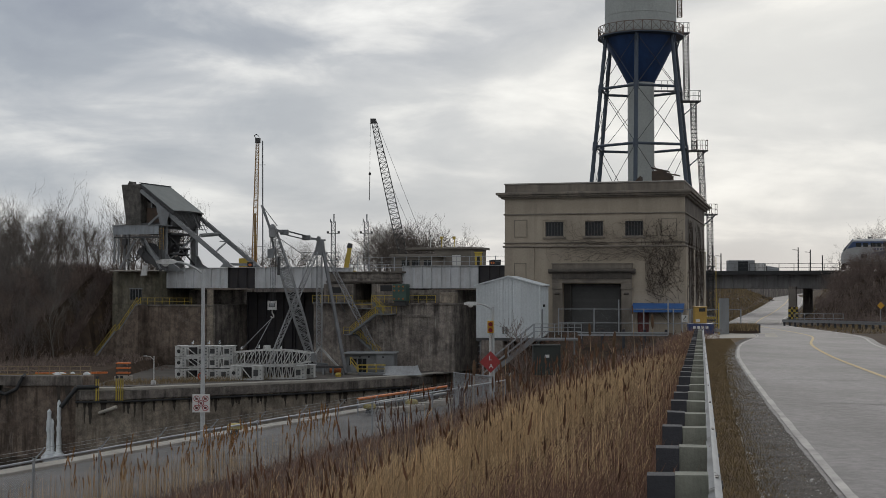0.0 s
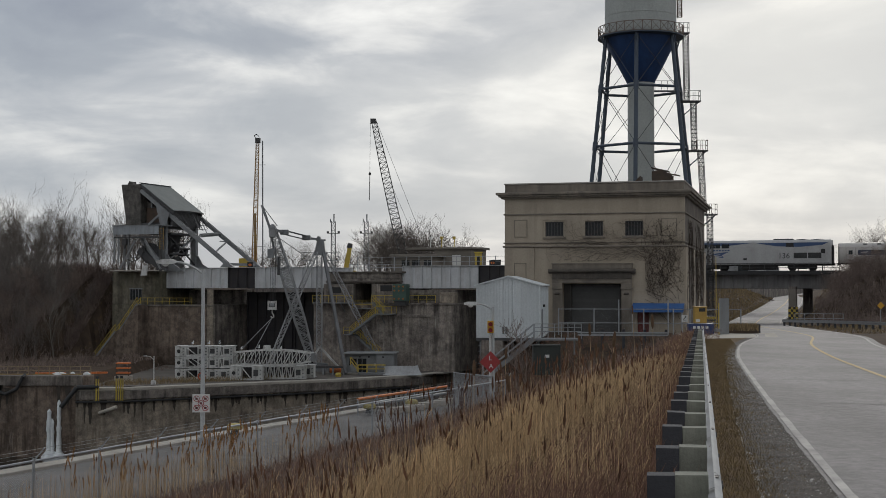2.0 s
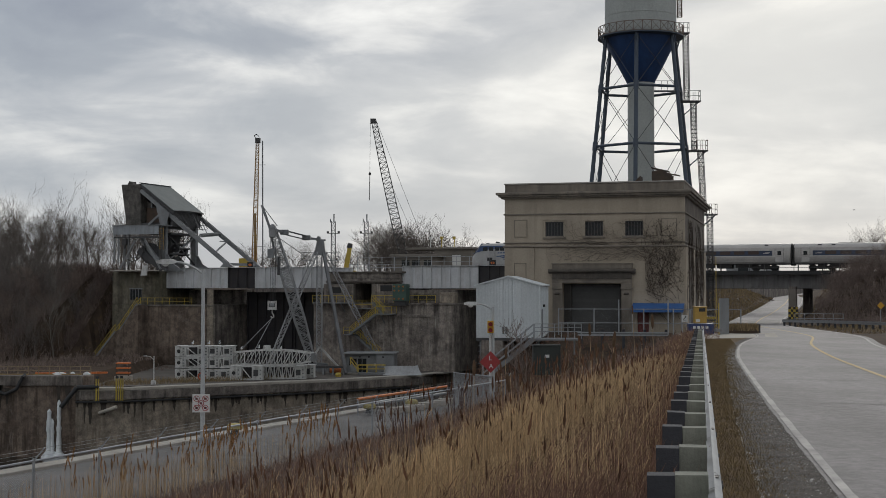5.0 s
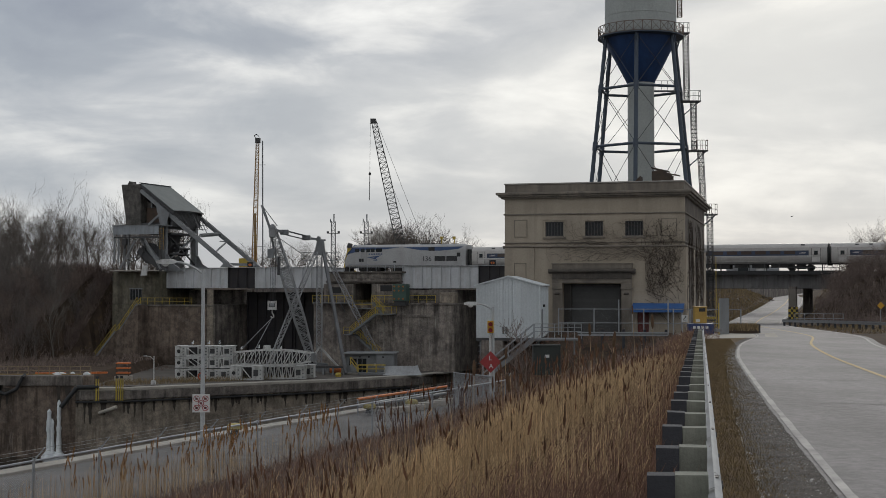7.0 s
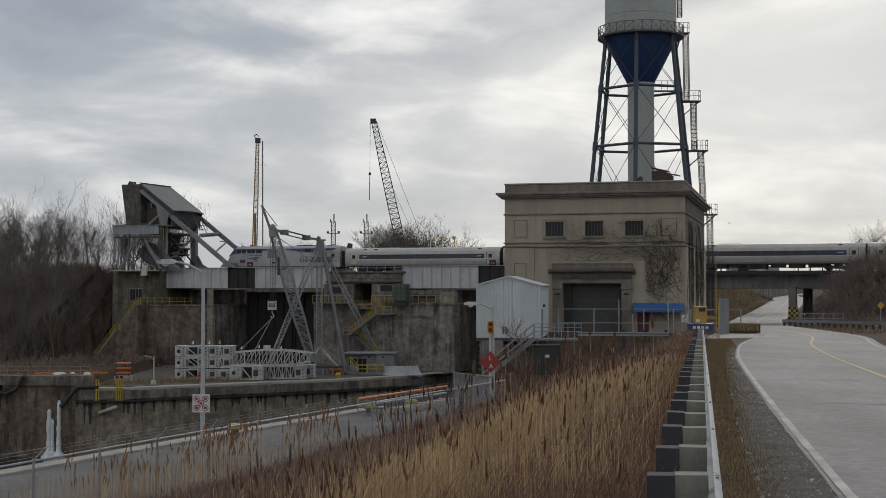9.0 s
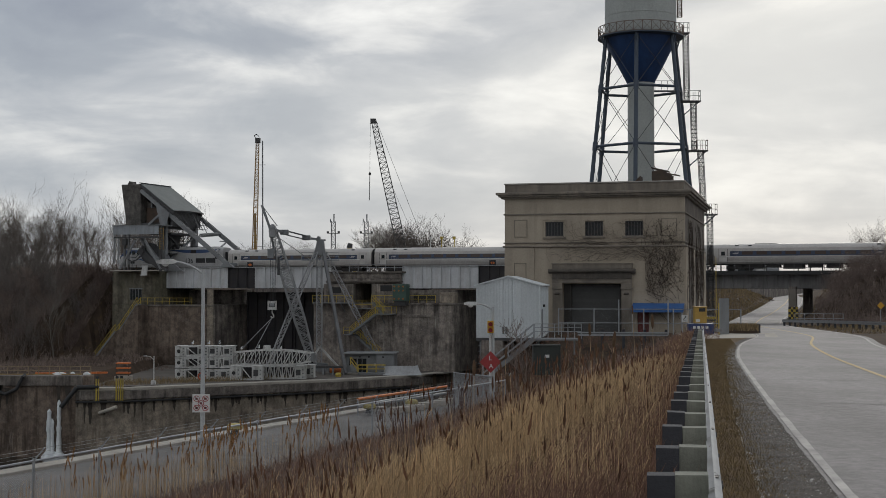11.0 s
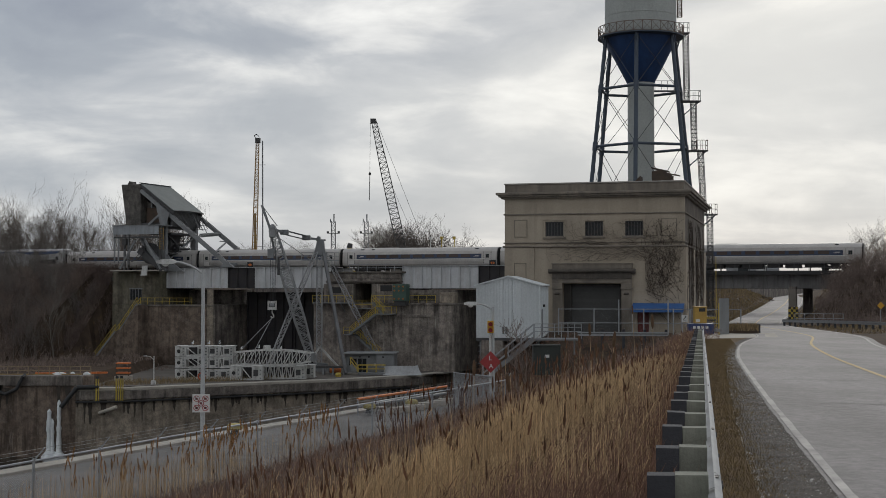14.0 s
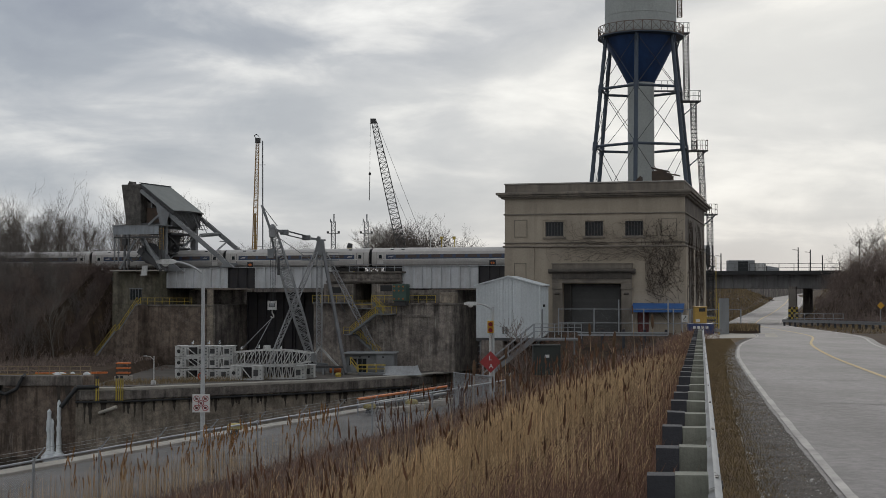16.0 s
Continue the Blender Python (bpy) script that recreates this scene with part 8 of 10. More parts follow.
def build_signs():
    L1 = build_lamp("street_lamp", pose(-12.02, 66.4, DECK), 8.75, 1.45, 0.6, "tall grey cobra-head lamp post on the lock deck")
    build_lamp("street_lamp", pose(3.25, 86.2, -5.9), 6.45, 1.0, 0.45, "smaller grey lamp post before the white shed")
    S = thing("prohibition_sign", pose(-12.06, 66.2, DECK), "white square sign with five red prohibition circles on the lamp post", "sign")
    part("plate", M().box(-0.43, 0.43, -0.03, 0.0, 1.6, 2.5), PLAIN_WHITE, S)
    for x, z in ((-0.22, 2.28), (0.22, 2.28), (0, 2.05), (-0.22, 1.82), (0.22, 1.82)):
        m = M()
        for k in range(14):
            a, b = 2 * math.pi * k / 14, 2 * math.pi * (k + 1) / 14
            m.beam((x + 0.14 * math.cos(a), -0.045, z + 0.14 * math.sin(a)), (x + 0.14 * math.cos(b), -0.045, z + 0.14 * math.sin(b)), 0.02, 0.03)
        m.beam((x - 0.1, -0.045, z + 0.1), (x + 0.1, -0.045, z - 0.1), 0.02, 0.03)
        ring_ = part("red_circle", m, SIGN_RED, S)
        part("symbol_bar", M().box(x - 0.06, x + 0.06, -0.04, -0.031, z - 0.05, z + 0.05), BLACK, ring_)
    part("bracket", M().box(-0.05, 0.05, 0.0, 0.1, 1.7, 2.4), GALV_POST, S)
    # red diamond sign and signal
    D = thing("diamond_sign", pose(3.08, 86.0, -5.9), "large red diamond sign with white letters on a post", "sign")
    m = M().prism([(-0.7, 2.88), (0, 2.18), (0.7, 2.88), (0, 3.58)], -0.03, 0.03)
    part("plate", m, SIGN_RED, D, "red diamond plate")
    part("post", M().tube((0, 0.1, 0), (0, 0.1, 5.4), 0.08, 0.08, 10), WHITE_STEEL, D)
    lettering("letter", "L", 0.42, PLAIN_WHITE, D, pose(-0.02, -0.045, 3.0), "white letter")
    lettering("letter", "A", 0.42, PLAIN_WHITE, D, pose(0.03, -0.045, 2.48), "white letter")
    t = part("signal_head", M().box(-0.2, 0.2, -0.15, 0.1, 4.75, 5.55), SIGN_YELLOW, D, "yellow two-lamp signal head", bevel=0.03)
    for z in (4.95, 5.33):
        part("lens", M().tube((0, -0.152, z), (0, -0.17, z), 0.13, 0.13, 14), lamp_mat("dim_red_lens", (0.22, 0.015, 0.012), 0.12), t)
        part("visor", M().tube((0, -0.15, z), (0, -0.32, z), 0.155, 0.15, 14, False), BLACK, t)
    # cabinet
    C = thing("utility_cabinet", pose(6.0, 88.0, -4.0), "dark green steel utility cabinet in the reeds", "cabinet")
    part("body", M().box(0, 1.8, 0, 1.2, 0, 1.9), DARK_GREEN, C, bevel=0.03)
    part("lid", M().box(-0.05, 1.85, -0.05, 1.25, 1.9, 1.98), DARK_GREEN, C)
    part("door", M().box(0.06, 0.88, -0.03, -0.002, 0.1, 1.8), DARK_GREEN, C)
    part("door", M().box(0.92, 1.74, -0.03, -0.002, 0.1, 1.8), DARK_GREEN, C)
    part("warning_plate", M().box(0.75, 1.05, -0.045, -0.032, 1.15, 1.35), PLAIN_WHITE, C)
    # generator on trailer
    G = thing("generator_trailer", pose(18.2, 96.5, -1.7, 0, 0, -6), "yellow generator on a deep blue trailer", "generator")
    part("trailer", M().box(-0.3, 1.5, 0, 1.5, 0.1, 0.85), TANK_BLUE, G, "deep blue trailer box", bevel=0.03)
    g = part("generator_body", M().box(0.12, 1.0, 0.1, 1.4, 0.9, 2.05), CAT_YELLOW, G, "yellow generator housing", bevel=0.04)
    part("roof", M().box(0.08, 1.04, 0.05, 1.45, 2.05, 2.12), CAT_YELLOW, g)
    part("badge", M().box(0.45, 0.9, 0.075, 0.095, 1.75, 2.0), BLACK, g)
    part("label_plate", M().box(0.2, 0.5, 0.075, 0.095, 0.98, 1.2), PLAIN_WHITE, g)
    for i in range(4):
        part("mark_bar", M().box(0.0 + i * 0.3, 0.2 + i * 0.3, -0.02, -0.002, 0.5, 0.7), PLAIN_WHITE, G)
    part("skid", M().box(-0.2, 0.1, 0.2, 1.3, 0, 0.1).box(1.1, 1.4, 0.2, 1.3, 0, 0.1), BLACK, G)
    part("hose_reel", M().lathe([(0.1, 0.3), (0.3, 0.32), (0.3, 0.5), (0.1, 0.52)], 12, 1.8, -0.2).beam((1.5, 0.2, 0.3), (1.9, -0.2, 0.35), 0.1), GREY_STEEL, G)
    # grey sheet screen
    W = thing("sheet_screen", pose(20.2, 97.0, -1.75, 0, 0, 62), "grey corrugated sheet screen by the gate", "screen")
    for i in range(9):
        part("sheet", M().prism([(i * 0.28, 0.0), (i * 0.28 + 0.1, -0.06), (i * 0.28 + 0.18, -0.06), (i * 0.28 + 0.275, 0.0), (i * 0.28 + 0.275, 0.02), (i * 0.28, 0.02)], 0, 2.75, "z"), GREY_STEEL, W)
    part("post", M().box(-0.06, 0.0, -0.03, 0.03, 0, 2.4), YELLOW, W)
    # low planted island with stakes
    I = thing("planted_island", pose(22.9, 101.5, -1.80), "low earth island edged with dark timber stakes", "planter")
    part("mound", M().lathe([(1.3, 0.0), (1.25, 0.3), (0.9, 0.55), (0.2, 0.62)], 18), EARTH, I, smooth=True)
    part("kerb", M().lathe([(1.6, 0.0), (1.6, 0.1), (1.35, 0.12), (1.35, 0.0)], 18), CONCRETE_PALE, I)
    for i in range(13):
        a = math.pi * (0.05 + 0.9 * i / 12)
        part("stake", M().box(1.4 * math.cos(a) - 0.06, 1.4 * math.cos(a) + 0.06, 1.4 * math.sin(a) - 0.06, 1.4 * math.sin(a) + 0.06, 0, 0.8), POST_DARK, I)
    # pipe railing and warning sign beyond the road
    P = thing("pipe_railing", pose(41.5, 156.5, -2.5, 0, 0, -14), "grey pipe railing on the headwall beyond the road", "railing")
    for i in range(6):
        part("post", M().box(i * 1.1, i * 1.1 + 0.07, 0, 0.07, 0, 1.2), GALV, P)
    for z in (0.6, 1.15):
        part("rail", M().box(0, 5.6, 0, 0.07, z, z + 0.07), GALV, P)
    part("headwall", M().box(-0.3, 6.0, 0.1, 0.5, -0.6, 0.3), CONCRETE_OLD, P)
    y = 148.0
    D2 = thing("warning_sign", pose(48.9, y, ground_z(48.9, y)), "amber diamond warning sign on a post in the brush", "sign")
    part("plate", M().prism([(-0.42, 2.1), (0, 1.68), (0.42, 2.1), (0, 2.52)], -0.02, 0.02), SIGN_YELLOW, D2)
    part("post", M().box(-0.04, 0.04, 0.02, 0.1, -0.2, 2.4), GALV_POST, D2)
    M1 = thing("marker_post", pose(37.0, 108.0, ground_z(37.0, 108)), "thin yellow marker post at the road side", "post")
    part("stake", M().beam((0, 0, 0), (0.12, 0, 1.15), 0.12, 0.06), SIGN_YELLOW, M1)
    for x, yy in ((-10.9, 69.6), (-4.5, 81.5), (-2.0, 84.5)):
        b = thing("bollard", pose(x, yy, DECK + 0.1), "yellow-capped iron mooring bollard on the coping", "bollard", "mooring bollards")
        part("stem", M().lathe([(0.3, 0), (0.24, 0.1), (0.2, 0.26)], 14), BLACK, b, smooth=True)
        part("cap", M().lathe([(0.3, 0.26), (0.42, 0.34), (0.4, 0.5), (0.26, 0.6), (0.1, 0.62)], 14), DULL_YELLOW, b, smooth=True)
    for i in range(5):
        s = thing("concrete_block", pose(-2.6 + i * 0.75, 82.6 + i * 1.6, DECK, 0, 0, 20), "pale concrete kerb block on the deck", "block", "deck kerb blocks")
        part("body", M().box(-0.7, 0.7, -0.25, 0.25, 0, 0.4), CONCRETE_PALE, s, bevel=0.05)


build_guard_rail()
build_fences()
build_signs()


# ---- beyond the railway ----
def build_cranes():
    C = thing("crawler_crane", pose(-6.0, 262.0, 2.0), "dark lattice-boom crawler crane beyond the railway", "crane")
    part("tracks", M().box(-3, 3, -3, -2, 0, 1.2).box(-3, 3, 2, 3, 0, 1.2), DARK_STEEL, C)
    part("cab", M().box(-2.5, 3.5, -1.6, 1.6, 1.2, 3.6), YELLOW, C, bevel=0.05)
    part("boom", M().lattice((-1.0, 0, 2.2), (-7.7, 0, 32.6), [1.0, 1.8, 1.6, 0.9], 30, 0.13, 0.075), DARK_STEEL, C, "long dark lattice boom")
    part("boom_head", M().box(-8.4, -7.3, -0.5, 0.5, 32.3, 33.2), DARK_STEEL, C)
    part("pendant", M().tube((-7.3, 0, 33.0), (3.2, 0, 6.0), 0.035, 0.035, 5).tube((-4.4, 0, 20.5), (3.0, 0, 3.5), 0.03, 0.03, 5), CABLE, C)
    part("hoist_line", M().tube((-8.4, 0, 32.6), (-8.6, 0, 17.0), 0.03, 0.03, 5).tube((-8.5, 0, 22.2), (-8.6, 0, 17.0), 0.07, 0.07, 6), CABLE, C)
    part("ball", M().lathe([(0.05, 21.9), (0.25, 22.1), (0.25, 22.4), (0.05, 22.6)], 10, -8.5, 0), BLACK, C)
    D = thing("drill_rig", pose(-34.4, 240.0, 2.0), "rusty yellow drill mast with leader pipe beyond the railway", "drill rig")
    part("mast", M().lattice((0.1, 0, 1.0), (0.7, 0, 26.2), [0.8, 0.75, 0.5], 40, 0.09, 0.055), mat("ochre_rig_paint", (0.36, 0.22, 0.07), (0.26, 0.15, 0.06), 0.7, spots=0.4), D, "ochre laced mast")
    part("mast_sheath", M().box(0.16, 0.5, -0.2, 0.2, 4.0, 13.2), mat("ochre_rig_plate", (0.34, 0.22, 0.06), (0.25, 0.16, 0.06), 0.7, spots=0.5), D, "ochre plated lower mast", bevel=0.04)
    part("crown", M().box(0.3, 1.2, -0.4, 0.4, 26.0, 26.9).path([(0.4, 0, 26.8), (0.1, 0, 27.3), (0.5, 0, 27.6), (0.9, 0, 27.2)], 0.07), DARK_STEEL, D)
    part("leader_pipe", M().tube((1.75, 0, 1.0), (1.6, 0, 26.4), 0.12, 0.12, 8), GREY_STEEL, D)
    for z in (7.2, 22.0):
        part("spreader", M().beam((0.2, 0, z), (2.2, 0, z), 0.07), DARK_STEEL, D)
    part("carriage", M().box(-2.5, 3.5, -1.5, 1.5, 0, 3.4), ORANGE, D, bevel=0.06)
    part("cab", M().box(-2.4, -0.6, -1.5, 1.5, 3.42, 5.0), YELLOW, D, bevel=0.05)
    A = thing("hydraulic_ram", pose(-16.3, 224.0, 2.0), "yellow excavator arm standing upright", "excavator arm")
    part("arm", M().prism([(-0.6, 2.6), (0.3, 2.6), (0.9, 6.6), (0.2, 6.7)], -0.4, 0.4), YELLOW, A, bevel=0.05)
    part("bucket", M().prism([(0.0, 6.5), (0.9, 6.4), (1.0, 7.1), (0.3, 7.3)], -0.6, 0.6), DARK_STEEL, A)
    part("base", M().box(-1.6, 1.6, -1.2, 1.2, 0, 2.6), YELLOW, A, bevel=0.08)
    for x, y, z in ((-18.65, 225.0, 2.0), (-13.05, 225.0, 2.0)):
        L = thing("light_tower", pose(x, y, z), "grey lattice lighting mast with side platforms", "light tower", "lattice light towers")
        part("mast", M().lattice((0, 0, 0), (0, 0, 11.0), [0.8, 0.66], 14, 0.09, 0.06), LEG_GREY, L)
        part("spike", M().beam((0.1, 0, 10.8), (0.1, 0, 12.2), 0.2).beam((-0.5, 0, 10.8), (-0.5, 0, 11.4), 0.15), GREY_STEEL, L)
        part("arm", M().box(-1.1, 1.1, -0.1, 0.1, 8.9, 9.02), LEG_GREY, L)
        for dx in (-1.1, 0.75):
            part("floodlight", M().box(dx, dx + 0.35, -0.2, 0.15, 9.02, 9.3), DARK_STEEL, L)
    H = thing("pump_house", pose(-4.0, 238.0, 1.6, 0, 0, -18), "low beige pump house with flat stepped roofs", "hut")
    part("wall", M().prism([(-5.5, 0), (-4.0, -1.8), (2.6, -1.8), (3.2, 0), (3.2, 6), (-5.5, 6)], 0, 5.6, "z"), HUT_BEIGE, H)
    part("roof", M().prism([(-6.0, 0), (-4.2, -2.3), (2.9, -2.3), (3.8, 0), (3.8, 6.4), (-6.0, 6.4)], 5.6, 6.1, "z"), HUT_BEIGE, H, bevel=0.05)
    part("upper_wall", M().prism([(1.5, 3), (8.6, 3), (9.6, 5), (9.6, 9), (1.5, 9)], 0, 7.0, "z"), HUT_BEIGE, H)
    part("upper_roof", M().prism([(-4.0, 2.6), (8.9, 2.6), (10.2, 4.8), (10.2, 9.5), (-4.0, 9.5)], 7.0, 7.4, "z"), HUT_BEIGE, H, bevel=0.05)
    for x in (-3.0, -1.0, 1.2):
        w = part("window", M().box(x, x + 1.5, -1.84, -1.8, 3.9, 5.0), GLASS, H)
        part("mullion", M().box(x + 0.7, x + 0.8, -1.9, -1.842, 3.9, 5.0), GREY_STEEL, w)
    part("white_door", M().box(5.0, 6.6, 2.95, 2.99, 3.0, 6.0), PLAIN_WHITE, H)
    for x in (0.5, 2.6, 5.0):
        part("roof_light", M().beam((x, 4, 7.4), (x + 0.1, 4, 9.0), 0.15).box(x - 0.2, x + 0.3, 3.8, 4.2, 8.9, 9.4), YELLOW if x > 1 else WHITE_STEEL, H)
    V = thing("tarp_shelter", pose(-66.6, 236.0, ground_z(-66.6, 236.0) - 0.1), "low shelter under a faded blue tarp in the wood", "shelter")
    top = 6.1 - ground_z(-66.6, 236.0)
    part("tarp", M().prism([(-0.2, top - 1.7), (0.0, top - 0.3), (1.4, top), (2.9, top - 0.2), (3.1, top - 1.6)], 0, 2.4), mat("faded_blue_tarp", (0.03, 0.04, 0.12), (0.022, 0.03, 0.08), 0.7), V, "faded blue tarp", bevel=0.08)
    for x in (0.1, 2.8):
        for y in (0.1, 2.2):
            part("post", M().box(x - 0.06, x + 0.06, y - 0.06, y + 0.06, 0, top - 0.4), TIMBER_GREY, V)
    K = thing("yellow_kiosk", pose(5.6, 232.0, 1.6), "tall yellow kiosk beyond the girder", "kiosk")
    part("body", M().box(0, 1.2, 0, 1.2, 0, 6.2), YELLOW, K, bevel=0.05)
    part("door", M().box(0.35, 0.85, -0.03, -0.002, 3.8, 5.6), BLACK, K)
    part("roof", M().box(-0.15, 1.35, -0.15, 1.35, 6.2, 6.4), YELLOW, K)
    R = thing("yellow_railing", at_rail(-13.5, -4.7, 3.92), "grey pipe railing on the centre wall top", "railing")
    yellow_rail(R, [(0, 0, 0.26), (9.0, 0, 0.26)], True, GALV_POST)
    W = thing("wire_fence", at_rail(-20.0, 12.0, 1.6), "grey post and wire fence behind the railway", "fence")
    for i in range(13):
        part("post", M().box(i * 2.2, i * 2.2 + 0.09, 0, 0.09, 0, 5.2), GALV_POST, W)
    for z in (3.4, 4.3, 5.1):
        part("rail", M().box(0, 26.5, 0.02, 0.07, z, z + 0.06), GALV_POST, W)
    S = thing("signal_cabinet", pose(8.3, 222.0, 3.0), "dark square signal cabinet above the girder", "cabinet")
    part("body", M().box(0, 1.4, 0, 0.6, 1.6, 3.4), BLACK, S)
    part("leg", M().box(0.6, 0.8, 0.2, 0.4, 0, 1.6), GREY_STEEL, S)
    for a, z in ((8.9, 5.0), (-31.6, 4.95)):
        m_ = thing("track_marker", at_rail(a, -4.0, z), "black and orange marker plate on the girder", "marker", "girder markers")
        part("plate", M().box(0, 1.0, -0.05, 0.05, 0, 0.8), BLACK, m_)
        part("arrow", M().prism([(0.1, 0.35), (0.45, 0.15), (0.45, 0.6)], -0.07, -0.052).prism([(0.9, 0.35), (0.55, 0.15), (0.55, 0.6)], -0.07, -0.052), ORANGE, m_)
    # machines parked beyond the road bridge
    T = thing("road_machine", pose(51.0, 236.0, 2.2), "grey work vehicle parked beyond the railway", "work vehicle")
    part("body", M().box(0, 4.6, 0, 2.4, 1.0, 4.4), GREY_STEEL, T, bevel=0.1)
    part("cab", M().box(4.7, 6.6, 0, 2.4, 1.0, 3.9), WHITE_STEEL, T, bevel=0.2)
    part("tank", M().tube((6.8, 1.2, 2.6), (9.0, 1.2, 2.4), 0.9, 0.7, 14), GREY_STEEL, T)
    part("chassis", M().box(0, 9.0, 0.3, 2.1, 0.6, 1.0), DARK_STEEL, T)
    part("window", M().box(1.6, 3.4, -0.03, -0.002, 2.4, 4.2), GLASS, T)
    for x in (0.9, 3.2, 7.6):
        part("wheel", M().tube((x, -0.1, 0.5), (x, 0.4, 0.5), 0.5, 0.5, 14).tube((x, 2.0, 0.5), (x, 2.5, 0.5), 0.5, 0.5, 14), BLACK, T)
    for x, h in ((48.9, 6.4), (50.4, 4.9), (64.4, 6.0), (66.6, 5.6), (68.8, 4.6)):
        p = thing("utility_pole", pose(x, 240.0, 3.0), "slim dark pole beyond the railway", "pole", "far poles")
        part("mast", M().tube((0, 0, -1), (0, 0, h), 0.14, 0.1, 8), DARK_STEEL, p)
        if h > 4.8 and h < 6.2:
            part("arm", M().beam((0, 0, h - 0.5), (-1.0, 0, h - 0.4), 0.1), DARK_STEEL, p)
    p = thing("power_pole", pose(64.8, 206.0, 4.0), "wooden power pole with a cross-arm behind bushes", "pole")
    part("mast", M().tube((0, 0, -2), (0, 0, 5.3), 0.09, 0.07, 8), BARK, p)
    part("cross_arm", M().box(-0.5, 0.5, -0.05, 0.05, 4.75, 4.85), BARK, p)


# ---- bare trees, brush, reeds ----
def branch_mesh(rnd, height, spread, levels, thin=1.0, up=0.25, kids=(8, 6, 4, 3, 2)):
    """Trunk and crown of a leafless tree, as two gathered meshes."""
    trunk, crown = M(), M()

    def grow(p, d, length, r, level):
        n = 4 if level == 0 else 3 if level == 1 else 2
        pts = [p]
        for i in range(n):
            d = (d + Vector((rnd.uniform(-1, 1), rnd.uniform(-1, 1), rnd.uniform(-0.4, 0.9))) * (0.13 + 0.05 * level)).normalized()
            q = p + d * (length / n)
            (trunk if level == 0 else crown).tube(p, q, r * (1 - 0.8 * i / n), r * (1 - 0.8 * (i + 1) / n), 6 if level == 0 else 3, False)
            p = q
            pts.append(p)
        if level >= levels:
            return
        for k in range(kids[level]):
            s = (0.24 if level == 0 else 0.3) + 0.74 * (k + rnd.random()) / kids[level]
            s = min(s, 0.99)
            j = min(int(s * n), n - 1)
            o = pts[j] + (pts[j + 1] - pts[j]) * (s * n - j)
            turn = rnd.uniform(0, 2 * math.pi)
            side = Vector((math.cos(turn), math.sin(turn), rnd.uniform(-0.1, 0.4)))
            dd = (d * rnd.uniform(0.6, 1.1) + side * spread * rnd.uniform(0.7, 1.2) + Vector((0, 0, up))).normalized()
            grow(o, dd, length * rnd.uniform(0.42, 0.66), max(r * (0.5 - 0.25 * s), 0.011 * thin), level + 1)
    grow(Vector((0, 0, -0.3)), Vector((0, 0, 1)), height * 0.72, height * 0.0125 * thin, 0)
    return trunk, crown


def tree_kinds(n, height, spread, levels, seed, bark, label, group, thin=1.0, up=0.25, name="bare_tree", category="tree"):
    kinds = []
    for i in range(n):
        rnd = random.Random(seed + i)
        trunk, crown = branch_mesh(rnd, height, spread, levels, thin, up)
        t = thing(name, pose(0, -300 - 30 * i, 0), label, category, group)
        part("trunk", trunk, bark, t)
        part("crown", crown, bark, t, "crown of fine bare twigs")
        kinds.append(t)
    return kinds


def place_trees(kinds, spots, seed):
    rnd = random.Random(seed)
    first = {}
    for x, y, s in spots:
        k = rnd.choice(kinds)
        m = Matrix.Translation((x, y, ground_z(x, y) - 0.1)) @ Matrix.Rotation(rnd.uniform(0, 6.28), 4, "Z") @ Matrix.Scale(s, 4)
        if k not in first:
            first[k] = 1
            k.matrix_world = m
        else:
            ob = copy_thing(k, Matrix.Identity(4))
            ob.matrix_basis = m
    for k in kinds:
        if k not in first:
            for o in (*k.children_recursive, k):
                bpy.data.objects.remove(o)


